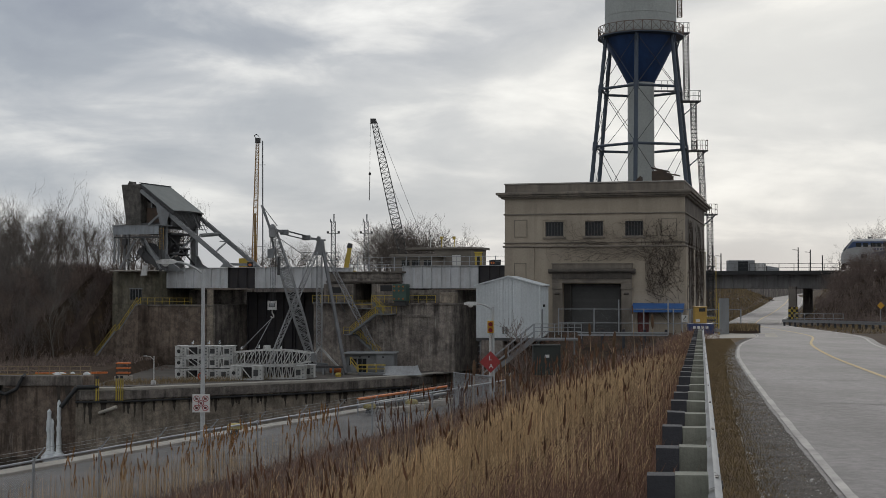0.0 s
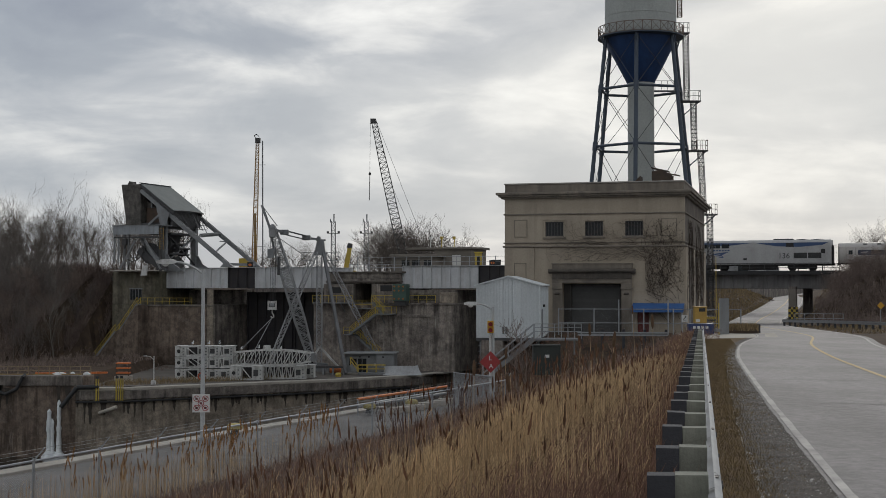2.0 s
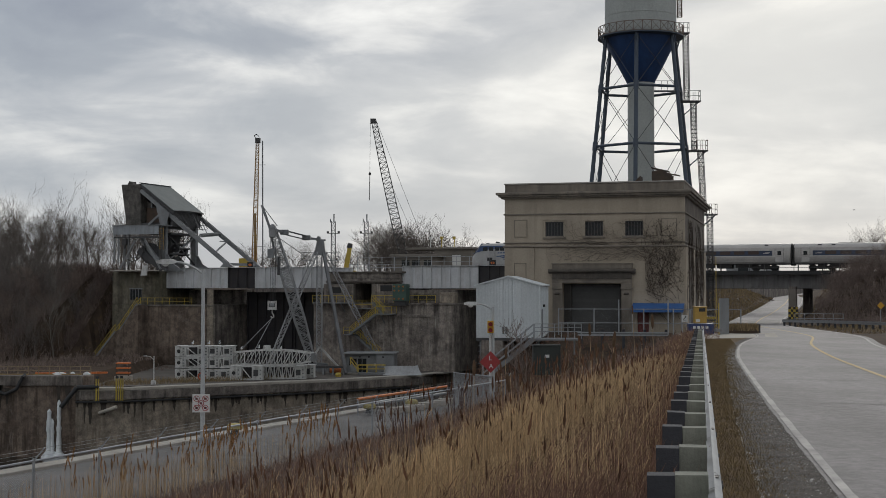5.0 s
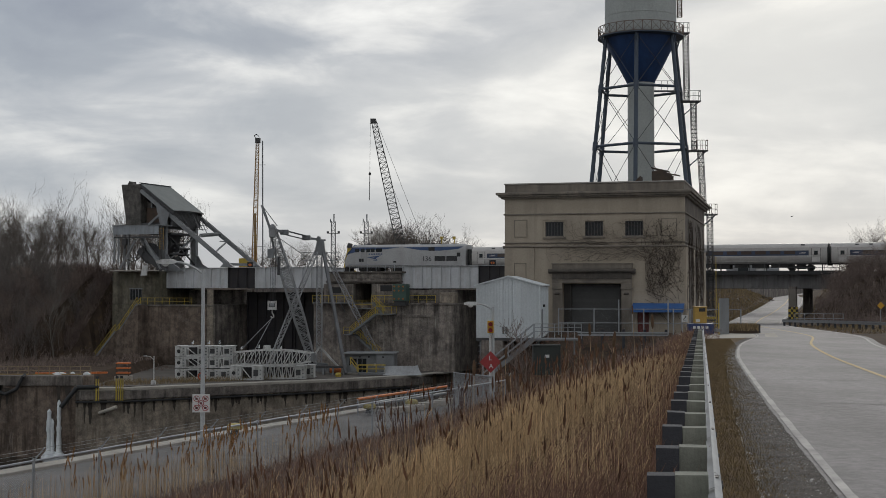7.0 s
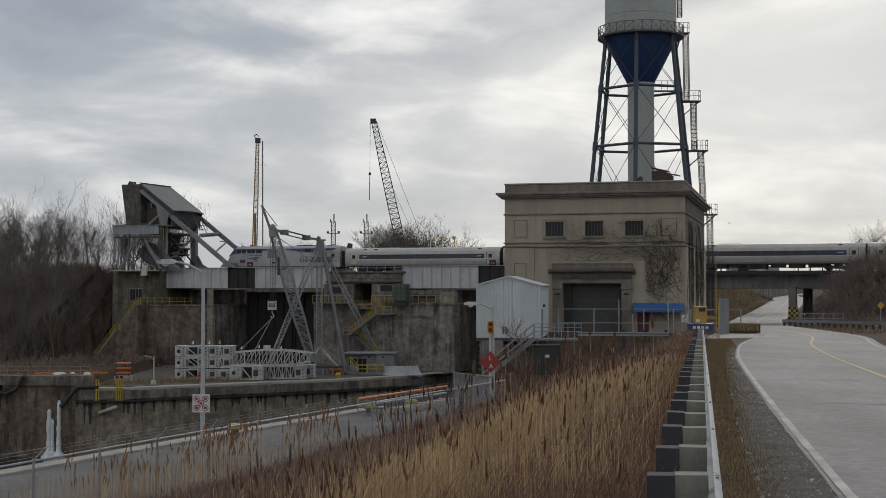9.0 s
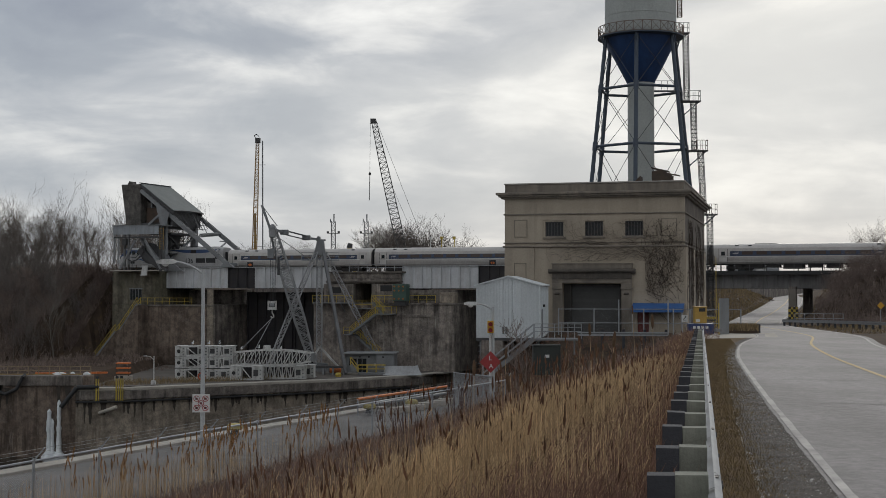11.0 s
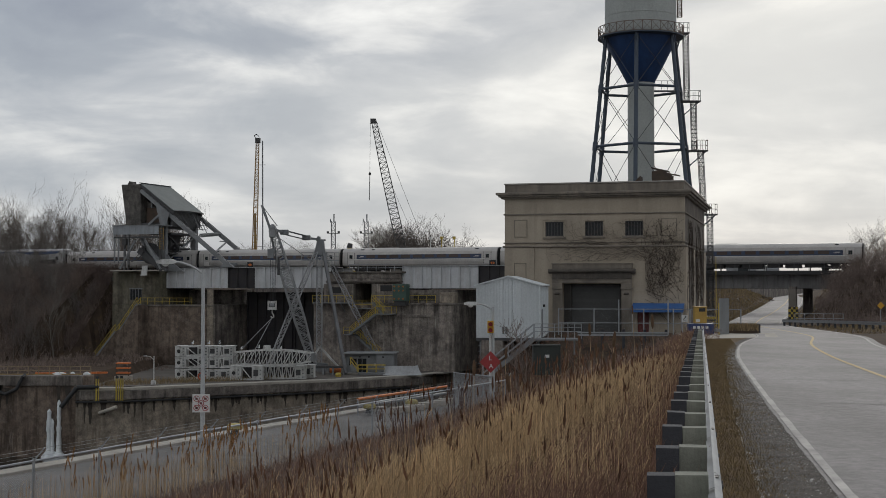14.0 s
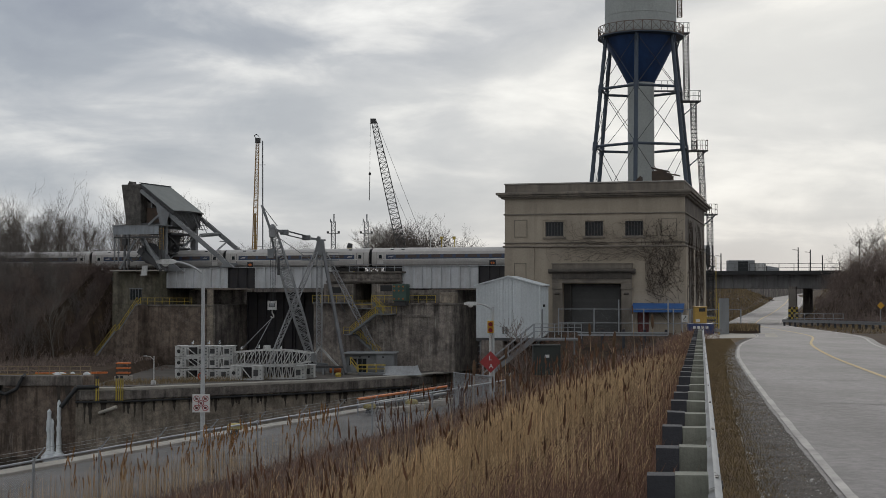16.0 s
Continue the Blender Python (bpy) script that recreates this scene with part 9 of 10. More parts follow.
def build_trees():
    rnd = random.Random(21)
    big = tree_kinds(7, 15.0, 0.8, 4, 100, BARK, "leafless grey-brown tree in the wood behind the railway", "bare trees behind the railway", 1.35, 0.3)
    spots = []
    for _ in range(400):
        y = rnd.uniform(222, 295)
        x = y * rnd.uniform(-0.35, -0.20)
        a, b = ab(x, y)
        if b < 10 or b > 75 or (b < 24 and a > -52):
            continue
        spots.append((x, y, rnd.uniform(0.58, 0.98) * (1.0 + (b - 14) / 260)))
    place_trees(big, spots[:62], 5)
    mid = tree_kinds(6, 12.5, 1.05, 4, 300, BARK, "broad leafless tree on the far canal bank", "bare trees on the far bank", 1.6)
    spots = []
    for _ in range(58):
        y = rnd.uniform(275, 330)
        k = rnd.uniform(-0.058, 0.016)
        edge = 1 - abs((k + 0.018) / 0.042) ** 2
        spots.append((k * y, y, rnd.uniform(0.8, 1.08) * (0.78 + 0.30 * max(0, edge))))
    for _ in range(20):
        y = rnd.uniform(275, 330)
        k = rnd.uniform(-0.036, 0.014)
        spots.append((k * y, y, rnd.uniform(0.7, 1.0)))
    for _ in range(16):
        y = rnd.uniform(270, 330)
        spots.append((rnd.uniform(-0.15, -0.062) * y, y, rnd.uniform(0.55, 0.78)))
    for _ in range(8):
        y = rnd.uniform(290, 330)
        spots.append((rnd.uniform(0.022, 0.05) * y, y, rnd.uniform(0.5, 0.65)))
    place_trees(mid, spots, 6)
    low = tree_kinds(5, 6.5, 1.0, 3, 500, BRUSH, "leafless grey-brown bush on the railway bank", "bushes on the railway bank", 1.1, 0.25, "bush", "bush")
    spots = []
    for _ in range(60):
        a, b = rnd.uniform(57.5, 72), rnd.uniform(-17, -5)
        spots.append((*xy(a, b), rnd.uniform(0.5, 0.85) * (0.7 if a < 62 else 0.8)))
    for _ in range(26):
        a, b = rnd.uniform(57.0, 61.5), rnd.uniform(-9, -5.2)
        spots.append((*xy(a, b), rnd.uniform(0.42, 0.62)))
    for _ in range(34):
        a, b = rnd.uniform(60, 67), rnd.uniform(-10, -5.2)
        spots.append((*xy(a, b), rnd.uniform(0.42, 0.6)))
    for _ in range(30):
        a, b = rnd.uniform(62, 80), rnd.uniform(6, 16)
        spots.append((*xy(a, b), rnd.uniform(0.6, 0.85)))
    place_trees(low, spots, 7)
    far = tree_kinds(3, 13.0, 1.15, 4, 640, BARK, "tall leafless tree behind the railway bank", "tall trees behind the bank", 1.25, 0.2)
    place_trees(far, [(67.6, 202.0, 0.6), (66.4, 206.0, 0.66), (65.2, 203.0, 0.6), (68.0, 204.0, 0.7), (67.0, 210.0, 0.7), (62.0, 208.0, 0.42), (63.8, 206.5, 0.5), (66.2, 200.5, 0.58)], 8)
    slim = tree_kinds(5, 8.0, 0.75, 4, 910, BARK_GREY, "slender grey sapling on the brushy canal bank", "saplings on the canal bank", 0.9, 0.4, "sapling", "tree")
    spots = []
    while len(spots) < 105:
        a, b = rnd.uniform(-105, -57.8), rnd.uniform(-40, -6)
        x, y = xy(a, b)
        if x < -46 and -0.36 < x / y < -0.2:
            spots.append((x, y, rnd.uniform(0.35, 0.85)))
    place_trees(slim, spots, 12)
    pale = tree_kinds(1, 10.0, 0.7, 4, 720, BARK_PALE, "slender pale-barked bare tree on the brown bank", "", 0.9)
    x, y = xy(-58.5, -17)
    place_trees(pale, [(x, y, 1.0)], 9)
    for x, y, h, n in ((-1.35, 33.0, 1.35, 13), (-0.85, 33.6, 1.2, 9), (0.35, 38.0, 1.5, 14), (0.75, 38.6, 1.25, 8), (-2.6, 34.5, 0.8, 7)):
        c = thing("osier_clump", pose(x, y, ground_z(x, y) - 0.05), "clump of upright red-brown leafless osier stems", "shrub", "osier clumps")
        for _ in range(n):
            t, lean = rnd.uniform(0, 6.28), rnd.uniform(0.03, 0.28)
            p = Vector((math.cos(t) * 0.12, math.sin(t) * 0.12, 0))
            d = Vector((math.cos(t) * lean, math.sin(t) * lean, 1)).normalized()
            ln = h * rnd.uniform(0.55, 1.05)
            m = M().tube(p, p + d * ln * 0.6, 0.011, 0.008, 5, False).tube(p + d * ln * 0.6, p + d * ln + Vector((rnd.uniform(-0.08, 0.08), 0, 0)), 0.008, 0.003, 5, False)
            for _ in range(4):
                o = p + d * ln * rnd.uniform(0.3, 0.95)
                m.tube(o, o + Vector((rnd.uniform(-0.5, 0.5), rnd.uniform(-0.5, 0.5), rnd.uniform(0.4, 1.0))) * ln * 0.22, 0.005, 0.002, 3, False)
            part("stem", m, OSIER, c)
    sap = tree_kinds(2, 3.6, 0.8, 3, 800, BRUSH, "leafless sapling before the white shed", "saplings by the shed", 0.9, 0.25, "sapling", "tree")
    place_trees(sap, [(5.9, 92.0, 1.5), (5.2, 91.0, 1.15)], 10)


def blades(m, rnd, x, y, z, h, bend, width, leaves, plume, mt_plume):
    """A reed: bent stem, a few strap leaves, a plume on some."""
    ang = rnd.uniform(0, 6.28)
    dx, dy = math.cos(ang) * bend, math.sin(ang) * bend
    wx = width
    p = [(x + dx * k * k, y + dy * k * k, z + h * k) for k in (0, 0.5, 1.0)]
    vs = []
    for i, q in enumerate(p):
        w = wx * (1 - 0.35 * i)
        vs += [(q[0] - w, q[1], q[2]), (q[0] + w, q[1] + w, q[2])]
    m.add(vs, [(0, 1, 3, 2), (2, 3, 5, 4)])
    for _ in range(leaves):
        k = rnd.uniform(0.25, 0.9)
        o = (x + dx * k * k, y + dy * k * k, z + h * k)
        t = rnd.uniform(0, 6.28)
        ln = rnd.uniform(0.15, 0.4)
        e = (o[0] + math.cos(t) * ln * 0.4, o[1] + math.sin(t) * ln * 0.4, o[2] + ln * rnd.uniform(0.1, 1.0))
        w = width * 0.9
        c = (o[0] * 0.5 + e[0] * 0.5, o[1] * 0.5 + e[1] * 0.5, o[2] * 0.4 + e[2] * 0.6)
        m.add([o, (c[0] - w, c[1], c[2] + w), (c[0] + w, c[1], c[2] - w), e], [(0, 1, 3, 2)])
    if plume:
        q = p[2]
        ln, w = rnd.uniform(0.09, 0.21), rnd.uniform(0.006, 0.012) * (1 + y / 60)
        lean = (math.cos(ang) * 0.14 + rnd.uniform(-0.1, 0.1), math.sin(ang) * 0.14)
        tip = (q[0] + lean[0] * ln, q[1] + lean[1] * ln, q[2] + ln * 0.9)
        mid = [q[j] * 0.62 + tip[j] * 0.38 for j in range(3)]
        mt_plume.add([q, (mid[0] - w, mid[1], mid[2]), tip, (mid[0] + w, mid[1], mid[2])], [(0, 1, 2, 3)])
        for i in range(7):
            k = i / 7
            o = (q[0] + lean[0] * ln * k, q[1] + lean[1] * ln * k, q[2] + ln * k * 0.9)
            t = rnd.uniform(0, 6.28)
            r = w * (1.25 - 0.8 * k) * rnd.uniform(0.7, 1.3)
            e = (o[0] + math.cos(t) * r + lean[0] * ln * 0.3, o[1] + math.sin(t) * r, o[2] + ln * rnd.uniform(0.22, 0.4))
            mt_plume.add([(o[0] - w * 0.5, o[1], o[2]), (o[0] + w * 0.5, o[1] + w * 0.3, o[2]), e], [(0, 1, 2)])


REED_HEIGHT = [(0.0, 0.95), (1.2, 1.15), (2.2, 1.15), (3.2, 0.9), (5.0, 0.75), (8.0, 0.6), (12.0, 0.42), (40.0, 0.38)]


# how far down the bank the dense reeds reach, by distance along the road
REED_REACH = [(0, 3.6), (12.0, 3.3), (14.0, 2.6), (16.0, 1.9), (20.0, 1.3), (27.0, 0.8), (35.0, 0.4), (100.0, 0.25)]


def build_reeds():
    rnd = random.Random(31)
    reed, plume, weeds, grass = M(), M(), M(), M()
    count = 0
    while count < 19500:
        y = 11.0 + 86.5 * rnd.random() ** 1.5
        top, toe = rail_x(y) - 0.6, (fence_x(y) + 0.8 if y < 86 else 3.0)
        x = rnd.uniform(toe, top)
        if abs(x / y) > 0.36 or y > 96 and x > 10:
            continue
        k = (top - x) / (top - toe)
        patch = noise.noise((x * 0.12, y * 0.07, 2.0))
        dens = (0.75 + 0.9 * patch) * (1.0 - 0.985 * smooth((top - x - lerp_table(REED_REACH, y) - 0.8 * patch) / 0.9)) + (0.1 if k > 0.88 and 38 < y < 58 else 0.0)
        dens *= 1 - 0.7 * smooth((y - 40) / 22) * smooth((top - x - 0.5) / 2.0)
        dens *= 1 - 0.8 * smooth((y - 42) / 26)
        if top - x < 1.0 + 1.5 * (1 - smooth((y - 11) / 9)) + 0.5 * patch:
            dens *= 0.12
        if rnd.random() > dens:
            continue
        z = ground_z(x, y) - 0.05
        d = top - x
        h = rnd.uniform(0.6, 1.0) * lerp_table(REED_HEIGHT, d) * (1.0 + 0.3 * patch) * (1.0 - 0.35 * smooth((y - 22) / 28)) * 0.86
        tall = rnd.random() < (0.02 if y < 42 else 0.012)
        if tall:
            h *= rnd.uniform(1.25, 1.6)
        if k > 0.88 and 38 < y < 58 and rnd.random() < 0.5:
            h = rnd.uniform(1.2, 2.1)
        blades(reed, rnd, x, y, z, h, rnd.uniform(0.0, 0.08) * (2.2 if rnd.random() < 0.12 else 1.0), rnd.uniform(0.0014, 0.003) * (1 + y / 45), rnd.choice((0, 1, 1, 2)), tall or rnd.random() < (0.010 + 0.030 * smooth((y - 17) / 5)) * (1 - smooth((y - 36) / 20)), plume)
        count += 1
    count = 0
    while count < 21000:
        y = 11 + 84 * rnd.random() ** 2.3
        top, toe = rail_x(y) - 0.3, fence_x(y) + 0.4 if y < 86 else 3.0
        x = rnd.uniform(toe, top)
        if abs(x / y) > 0.36:
            continue
        k = (top - x) / (top - toe)
        patch = noise.noise((x * 0.12, y * 0.07, 2.0))
        if rnd.random() > 0.45 + 0.5 * smooth((top - x - 4) / 3) + 0.4 * smooth((2.2 - top + x) / 1.0):
            continue
        z = ground_z(x, y) - 0.05
        far = smooth((y - 45) / 25)
        blades(weeds, rnd, x, y, z, rnd.uniform(0.2, 0.5) * (1 + 0.3 * far), rnd.uniform(0.05, 0.35), 0.0028 * (1 + y / 50), rnd.choice((2, 3, 4)), rnd.random() < 0.006, plume)
        count += 1
    # red brambles and dead weeds crowding the posts
    for _ in range(5200):
        y = 10 + 34 * rnd.random() ** 1.7
        x = rail_x(y) - 0.25 - 2.3 * rnd.random() ** 1.3 * (1 - 0.6 * smooth((y - 11) / 12))
        if abs(x / y) < 0.36:
            blades(weeds, rnd, x, y, ground_z(x, y) - 0.05, rnd.uniform(0.2, 0.62), rnd.uniform(0.1, 0.45), 0.0026 * (1 + y / 50), rnd.choice((3, 4, 5)), False, plume)
    count = 0
    while count < 75000:
        y = 8 + 75 * rnd.random() ** 1.8
        x = rail_x(y) + rnd.uniform(-0.5, 1.0) * 1.4 + 0.3
        if x > road_x(y) - 4.45 + 0.3 * smooth((y - 12) / 38) + (rnd.uniform(-0.1, 0.5) * rnd.random()):
            continue
        z = max(ground_z(x, y), road_z(y) - 0.024)
        h, w, t = rnd.uniform(0.02, 0.08), 0.0020 + y * 0.00015, rnd.uniform(0, 6.28)
        grass.add([(x - w, y, z), (x + w, y, z), (x + math.cos(t) * h * 0.55, y + math.sin(t) * h * 0.55, z + h)], [(0, 1, 2)])
        count += 1
    for _ in range(9000):
        y = 8 + 60 * rnd.random() ** 1.8
        x = road_x(y) - 4.45 + 0.3 * smooth((y - 12) / 38) + 0.55 * rnd.random() ** 2
        if noise.noise((x * 1.6, y * 0.7, 4.0)) < 0.02:
            continue
        h, w, t = rnd.uniform(0.015, 0.05), 0.0018 + y * 0.00014, rnd.uniform(0, 6.28)
        z = road_z(y) - 0.01
        grass.add([(x - w, y, z), (x + w, y, z), (x + math.cos(t) * h * 0.7, y + math.sin(t) * h * 0.7, z + h)], [(0, 1, 2)])
    tagged(part("reeds", reed, REED), "tall golden dry reeds covering the bank", "reeds", "", "stuff")
    tagged(part("reed_plumes", plume, REED_DARK), "brown seed plumes over the dry reeds", "reed plumes", "", "stuff")
    tagged(part("dead_weeds", weeds, BRUSH_RED), "low reddish-brown dead weeds on the bank", "weeds", "", "stuff")
    tagged(part("dead_grass", grass, DRY_GRASS), "short dead grass beside the guard rail", "grass", "", "stuff")
    # feathery reeds growing through the foot of the fence
    heads, stems = M(), M()
    n = 0
    while n < 190:
        y = rnd.uniform(43.0, 57.0)
        x = fence_x(y) + rnd.uniform(0.2, 2.6)
        if rnd.random() > 0.35 + 1.2 * noise.noise((x * 0.25, y * 0.25, 7.0)):
            continue
        z = ground_z(x, y)
        h = rnd.uniform(1.1, 2.3)
        lean = rnd.uniform(-0.12, 0.16)
        stems.tube((x, y, z), (x + lean * 0.6, y, z + h), 0.005, 0.004, 3, False)
        p = Vector((x + lean * 0.6, y, z + h - 0.02))
        d = Vector((lean * 1.6 + rnd.uniform(-0.1, 0.1), rnd.uniform(-0.1, 0.1), 1)).normalized()
        ln = rnd.uniform(0.22, 0.5)
        for k in range(16):
            o = p + d * ln * (k / 16)
            wd = 0.055 * math.sin(math.pi * (0.12 + 0.85 * k / 16))
            t = rnd.uniform(0, 6.28)
            e = o + Vector((math.cos(t) * wd, math.sin(t) * wd, ln * 0.22))
            heads.add([o, o + Vector((0.02, 0, 0.03)), e, o + Vector((-0.02, 0.01, 0.03))], [(0, 1, 2, 3)])
        n += 1
    tagged(part("feather_reed_heads", heads, FEATHER), "orange-brown feathery reed heads along the fence", "reed plumes", "", "stuff")
    tagged(part("feather_reed_stems", stems, REED), "thin straw-coloured stems of the feathery reeds", "reeds", "", "stuff")
    for x, y, top, ln, lean in ((0.16, 14.5, 0.32, 0.24, -0.5), (0.62, 16.0, -0.42, 0.2, 0.15), (1.9, 17.0, 0.12, 0.2, 0.02), (1.3, 17.5, 0.16, 0.16, 0.1), (1.22, 17.6, 0.1, 0.14, -0.1), (0.86, 18.5, 0.02, 0.16, 0.3), (-1.25, 14.6, -0.55, 0.2, 0.2), (-1.1, 14.8, -0.6, 0.17, -0.1), (-0.8, 15.0, -0.55, 0.18, 0.05), (1.5, 24.0, 0.2, 0.22, 0.1), (0.35, 22.5, -0.2, 0.2, -0.2), (2.5, 26.0, 0.3, 0.22, 0.1), (2.2, 24.6, 0.15, 0.2, -0.1)):
        f = thing("feather_reed", pose(x, y, ground_z(x, y) - 0.05), "single reed with a nodding brown feathery head", "reed", "nodding reeds")
        h = top - ground_z(x, y) - ln * 0.9
        part("stem", M().path([(0, 0, 0), (0.01, 0, h * 0.6), (lean * 0.06, 0, h)], 0.005, 5), REED, f)
        m = M()
        for k in range(150):
            q = k / 150
            o = Vector((lean * (0.06 + q * ln), 0, h + q * ln * (1 - 0.25 * abs(lean))))
            wd = 0.28 * ln * math.sin(math.pi * min(1.0, 0.1 + 0.95 * q)) * rnd.uniform(0.5, 1.0)
            t = rnd.uniform(0, 6.28)
            e = o + Vector((math.cos(t) * wd + lean * 0.03, math.sin(t) * wd, rnd.uniform(-0.02, 0.05)))
            m.add([o - Vector((0.009, 0, 0)), o + Vector((0.009, 0, 0.012)), e], [(0, 1, 2)])
        part("head", m, REED_DARK, f, "brown feathery seed head")
    st = thing("dead_flower_stalk", pose(1.28, 16.2, ground_z(1.28, 16.2) - 0.05), "dark dead flower stalk with round seed heads", "weed")
    part("stalk", M().path([(0, 0, 0), (0.01, 0, 0.3), (-0.02, 0, 0.55)], 0.006, 5).path([(0.01, 0, 0.3), (0.05, 0, 0.42), (0.04, 0, 0.5)], 0.004, 5).path([(0.0, 0, 0.36), (-0.1, 0, 0.46)], 0.004, 5), CATTAIL, st)
    for x, z in ((-0.02, 0.56), (0.04, 0.51), (-0.1, 0.47), (-0.06, 0.52)):
        part("seed_head", M().lathe([(0.004, z - 0.02), (0.018, z - 0.005), (0.02, z + 0.012), (0.006, z + 0.028)], 8, x, 0), CATTAIL, st, smooth=True)
    # cattails that stand out
    head = mesh_of("head", M().lathe([(0.008, 0), (0.026, 0.04), (0.034, 0.15), (0.026, 0.25), (0.006, 0.3)], 8), CATTAIL, True)
    for x, y, h in ((0.55, 24.0, 1.5), (2.9, 23.5, 1.55), (3.0, 25.0, 1.35), (6.4, 44.0, 2.2), (2.75, 22.0, 1.2), (1.15, 21.0, 1.15), (2.0, 22.6, 0.95), (3.4, 30.0, 1.8), (1.5, 33.0, 1.7), (4.4, 27.5, 1.7)):
        c = thing("cattail", pose(x, y, ground_z(x, y) - 0.05, rnd.uniform(-6, 6), rnd.uniform(-6, 6)), "dark brown ragged cattail above the reeds", "cattail", "cattails")
        part("stem", M().tube((0, 0, 0), (0, 0, h), 0.006, 0.004, 5), REED, c)
        part("head", head, CATTAIL, c).location = (0, 0, h - 0.1)


def build_brush():
    """Tangled bare brush on the banks, as one growth each."""
    rnd = random.Random(41)

    def thicket(spots, size, r0):
        m = M()
        for x, y, s in spots:
            z = ground_z(x, y) - 0.1
            for _ in range(6):
                t, lean = rnd.uniform(0, 6.28), rnd.uniform(0.1, 0.7)
                p = Vector((x, y, z))
                d = Vector((math.cos(t) * lean, math.sin(t) * lean, 1)).normalized()
                ln = s * size * rnd.uniform(0.5, 1.0)
                q = p + d * ln * 0.5
                e = q + (d + Vector((rnd.uniform(-0.4, 0.4), rnd.uniform(-0.4, 0.4), 0.1))) * ln * 0.5
                m.tube(p, q, r0, r0 * 0.7, 3, False)
                m.tube(q, e, r0 * 0.7, r0 * 0.3, 3, False)
                for _ in range(3):
                    k = rnd.random()
                    o = q + (e - q) * k
                    m.tube(o, o + Vector((rnd.uniform(-1, 1), rnd.uniform(-1, 1), rnd.uniform(0, 1))) * ln * 0.3, r0 * 0.5, r0 * 0.2, 3, False)
        return m
    left = []
    while len(left) < 2050:
        a, b = rnd.uniform(-128, -53), rnd.uniform(-47, -4)
        x, y = xy(a, b)
        if x < -46 and (a < -59.5 or b > -7) and x / y > -0.37:
            left.append((x, y, rnd.uniform(0.6, 1.3)))
    while len(left) < 2550:
        x, y = xy(rnd.uniform(-68, -56.4), rnd.uniform(-7.0, -2))
        left.append((x, y, rnd.uniform(0.6, 1.2)))
    while len(left) < 2950:
        x, y = xy(rnd.uniform(-70, -57.2), rnd.uniform(-14.0, -6))
        left.append((x, y, rnd.uniform(0.6, 1.1)))
    while len(left) < 3200:
        x, y = xy(rnd.uniform(-63, -57.0), rnd.uniform(-13.5, -6.5))
        left.append((x, y, rnd.uniform(0.35, 0.8)))
    while len(left) < 3520:
        x, y = rnd.uniform(-62, -37), rnd.uniform(168, 205)
        a, b = ab(x, y)
        if b < -9.5 and a < -36.5 and y > pier_edge_y(x) + 5:
            left.append((x, y, rnd.uniform(0.12, 0.35) if x > -46 else rnd.uniform(0.2, 0.55)))
    tagged(part("brush_left_bank", thicket(left, 2.6, 0.028), BRUSH), "dense bare grey-brown brush on the canal bank", "brush", "", "stuff")
    back = []
    while len(back) < 700:
        a, b = rnd.uniform(-140, -40), rnd.uniform(8, 34)
        x, y = xy(a, b)
        if -0.37 < x / y < -0.19:
            back.append((x, y, rnd.uniform(0.7, 1.6)))
    tagged(part("brush_behind_track", thicket(back, 3.4, 0.03), BRUSH), "dense bare undergrowth behind the railway", "brush", "", "stuff")
    right = []
    while len(right) < 900:
        a, b = rnd.uniform(55.5, 76), rnd.uniform(-30, -4)
        x, y = xy(a, b)
        if abs(x - road_x(y)) > 8 and x / y < 0.37:
            right.append((x, y, rnd.uniform(0.4, 1.0) * (0.5 if b < -18 else 1.0)))
    tagged(part("brush_right_bank", thicket(right, 2.2, 0.024), BRUSH), "bare brown brush on the railway bank", "brush", "", "stuff")
    gap = []
    while len(gap) < 260:
        a, b = rnd.uniform(29, 44), rnd.uniform(-14, -5)
        x, y = xy(a, b)
        if abs(x - road_x(y)) > 6.5:
            gap.append((x, y, rnd.uniform(0.2, 0.5)))
    while len(gap) < 460:
        x, y = rnd.uniform(2.6, 9), rnd.uniform(86, 99)
        gap.append((x, y, rnd.uniform(0.25, 0.55)))
    tagged(part("brush_low", thicket(gap, 1.8, 0.012), BRUSH_RED), "low reddish brush below the embankment", "brush", "", "stuff")
    tufts = M()
    n = 0
    while n < 14000:
        y = rnd.uniform(104, 330)
        s = rnd.uniform(4.3, 22) * rnd.choice((-1, 1))
        x = road_x(y) + s
        a, b = ab(x, y)
        if x / y > 0.36 or x / y < 0.2 or (abs(b) < 5 and s < 9) or (y < 135 and s < 0):
            continue
        z, h, w, t = ground_z(x, y), rnd.uniform(0.1, 0.3), 0.035, rnd.uniform(0, 6.28)
        tufts.add([(x - w, y, z), (x + w, y, z), (x + math.cos(t) * h, y + math.sin(t) * h * 0.5, z + h)], [(0, 1, 2)])
        n += 1
    n = 0
    while n < 9000:
        y = rnd.uniform(178, 330)
        x = road_x(y) - rnd.uniform(4.2, 26)
        b = ab(x, y)[1]
        if x / y < 0.17 or abs(b) < 4.5:
            continue
        z, h, w = ground_z(x, y), rnd.uniform(0.2, 0.7), 0.06
        tufts.add([(x - w, y, z), (x + w, y, z), (x + rnd.uniform(-0.3, 0.3), y, z + h)], [(0, 1, 2)])
        n += 1
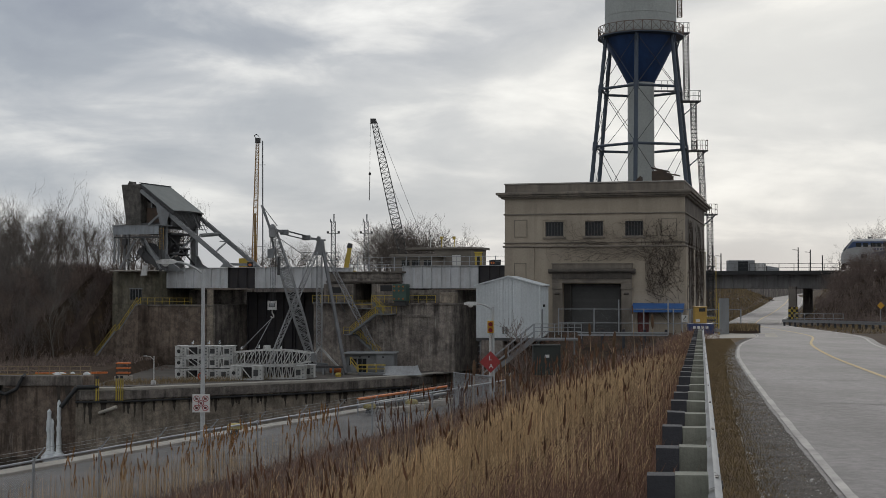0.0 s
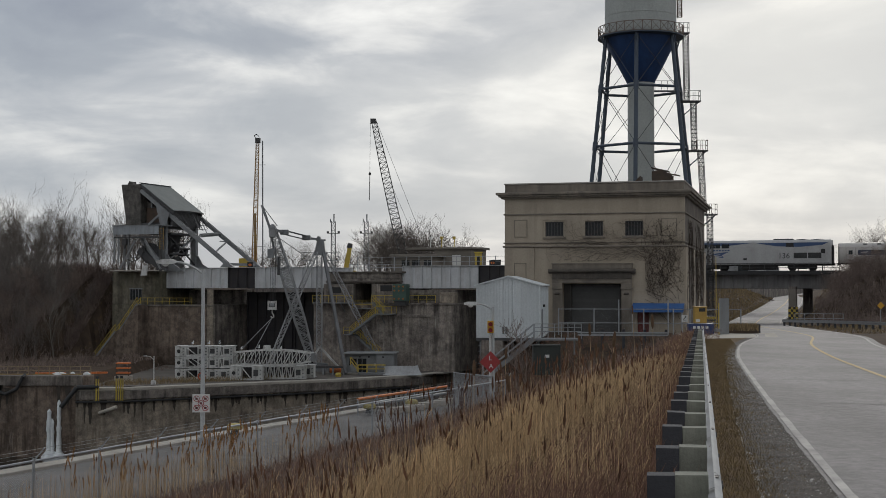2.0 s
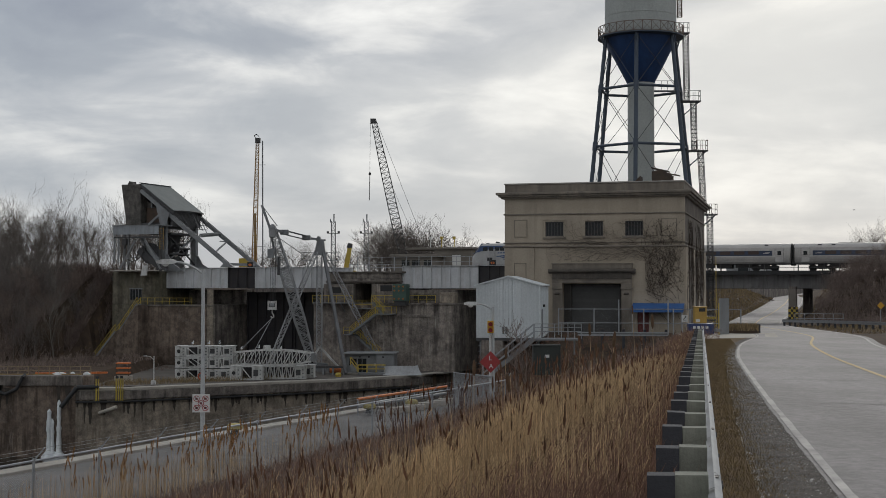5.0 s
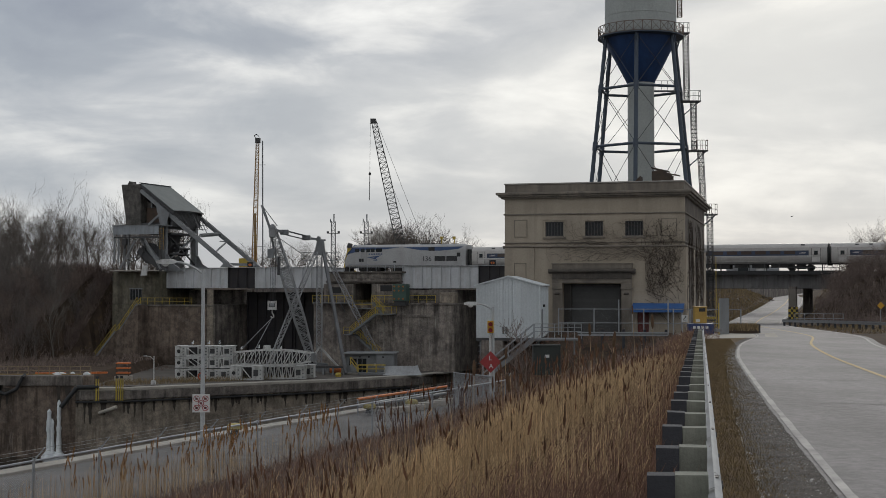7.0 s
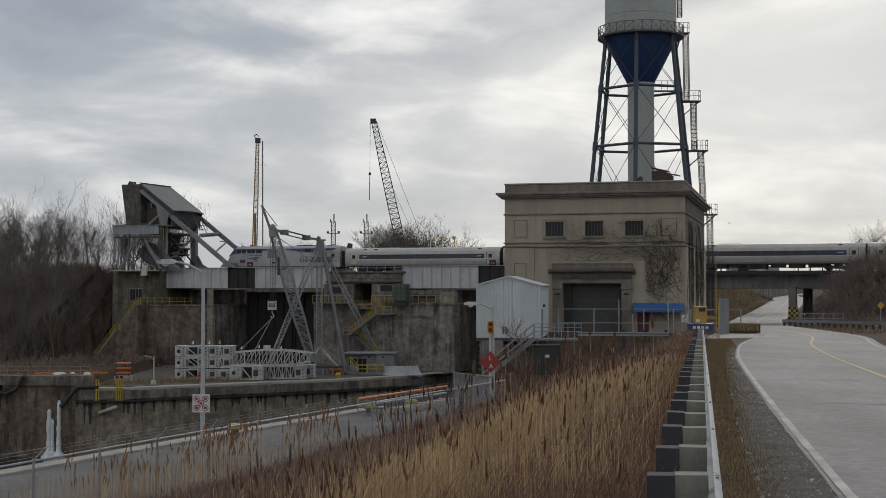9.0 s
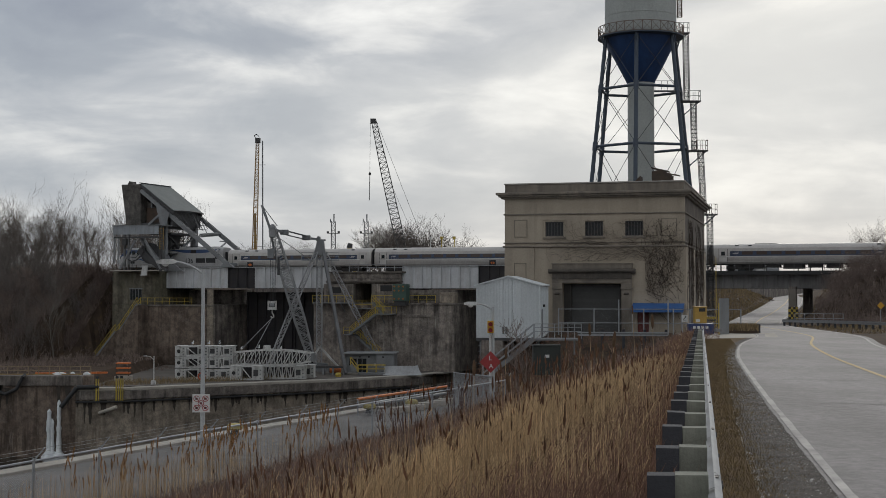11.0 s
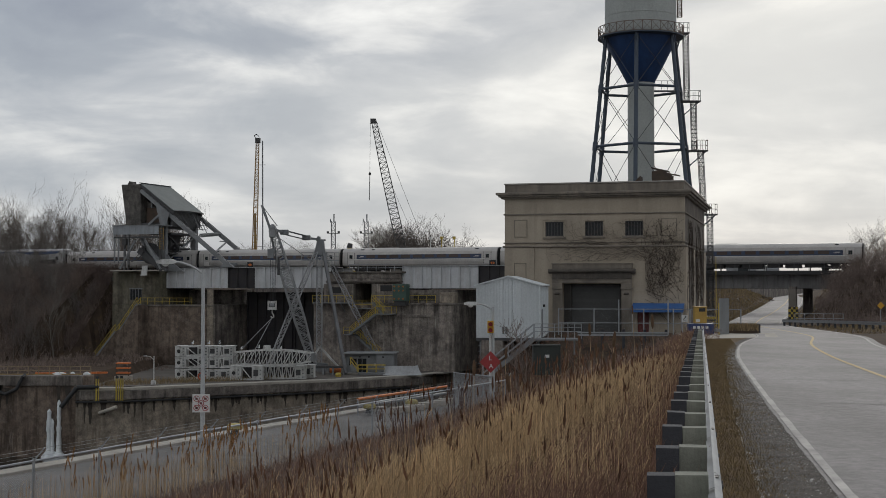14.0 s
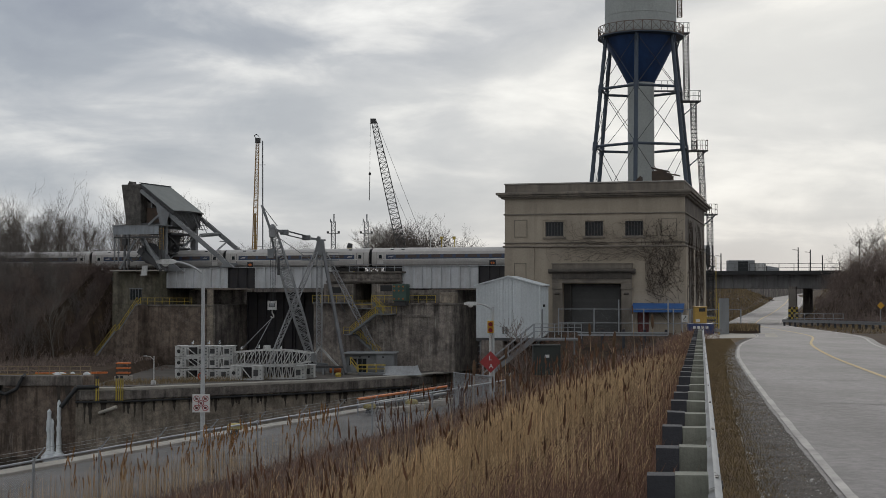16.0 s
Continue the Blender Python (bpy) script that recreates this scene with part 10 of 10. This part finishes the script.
    for _ in range(900):
        t, r = rnd.uniform(0, 6.28), 1.25 * rnd.random() ** 0.5
        x, y = 22.9 + r * math.cos(t), 101.5 + r * math.sin(t)
        tufts.add([(x - 0.03, y, -1.5), (x + 0.03, y, -1.5), (x + rnd.uniform(-0.2, 0.2), y, -1.1 + 0.25 * rnd.random())], [(0, 1, 2)])
    tagged(part("verge_grass", tufts, DRY_GRASS), "dead brown grass on the road cutting", "grass", "", "stuff")
    scrub = []
    while len(scrub) < 2700:
        y = rnd.uniform(20, 84)
        top, toe = rail_x(y) - 0.9, fence_x(y) + 1.0
        x = rnd.uniform(toe, top)
        if top - x > lerp_table(REED_REACH, y) + 0.4 and x / y > -0.3 and rnd.random() < 0.75 + noise.noise((x * 0.2, y * 0.2, 6)):
            scrub.append((x, y, rnd.uniform(0.4, 1.0) * (1.3 if rnd.random() < 0.08 else 0.8)))
    red = []
    while len(red) < 1700:
        y = rnd.uniform(14, 84)
        top = rail_x(y) - 0.6
        x = top - rnd.uniform(0.05, 1.3) if rnd.random() < 0.3 else top - rnd.uniform(0.8, 8.0)
        if y > 34 + rnd.uniform(-6, 6) or top - x < 1.3:
            red.append((x, y, rnd.uniform(0.35, 0.8)))
    while len(red) < 2250:
        x, y = rnd.uniform(2.0, 17), rnd.uniform(80, 104)
        if y > 88 + (x - 2) * 0.2 or x > 8:
            red.append((x, y, rnd.uniform(0.5, 1.2)))
    tagged(part("red_scrub", thicket(red, 1.0, 0.008), BRUSH_RED), "reddish-brown dead scrub above the reeds", "scrub", "", "stuff")
    tagged(part("bank_scrub", thicket(scrub, 1.05, 0.007), BRUSH), "low leafless brown scrub covering the bank", "scrub", "", "stuff")
    weeds = M()
    for _ in range(2500):
        x = rnd.uniform(-43, -20)
        y = pier_edge_y(x) + rnd.uniform(2.5, 9)
        h, w = rnd.uniform(0.3, 0.9), 0.02
        weeds.add([(x - w, y, YARD), (x + w, y, YARD), (x + rnd.uniform(-0.3, 0.3), y, YARD + h)], [(0, 1, 2)])
    tagged(part("yard_weeds", weeds, DRY_GRASS), "straggling dead weeds along the yard pier", "weeds", "", "stuff")


build_cranes()
build_trees()
build_brush()
build_reeds()


def build_flying_gull():
    g = thing("flying_gull", pose(110.0, 300.0, 20.0), "small grey gull gliding far beyond the lock", "bird")
    part("body", M().tube((-0.24, 0, 0), (-0.05, 0, 0.0), 0.03, 0.085, 8).tube((-0.05, 0, 0), (0.22, 0, 0), 0.085, 0.025, 8), GREY_STEEL, g, smooth=True)
    part("tail", M().beam((0.2, 0, 0.0), (0.36, 0, 0.01), 0.10, 0.015), GULL, g)
    for side in (-1, 1):
        wing = part("wing", M().beam((0, side * 0.05, 0.02), (0.02, side * 0.3, 0.11), 0.16, 0.02).beam((0.02, side * 0.3, 0.11), (0.1, side * 0.56, 0.07), 0.11, 0.015), GREY_STEEL, g)
        part("wing_tip", M().beam((0.1, side * 0.56, 0.07), (0.16, side * 0.66, 0.05), 0.07, 0.012), BLACK, wing)
    return g


GLIDER = build_flying_gull()


def motions():
    """The train rolls over the bridges towards the left bank; a gull glides the same way."""
    times = [i * 1.0 for i in range(17)]
    walk(GLIDER, [(t, pose(79.1 - 7.08 * (t - 7), 300.0, 17.8 - 0.75 * (t - 7), 12 * math.sin(t * 1.7), 0, 8 * math.sin(t))) for t in times])
    walk(LOCO, [(t, at_rail(nose_at(t), 0, 4.0)) for t in times])
    for i, c in enumerate(COACHES):
        walk(c, [(t, at_rail(nose_at(t) + 20.85 + 25.87 * i, 0, 4.0)) for t in times])


motions()
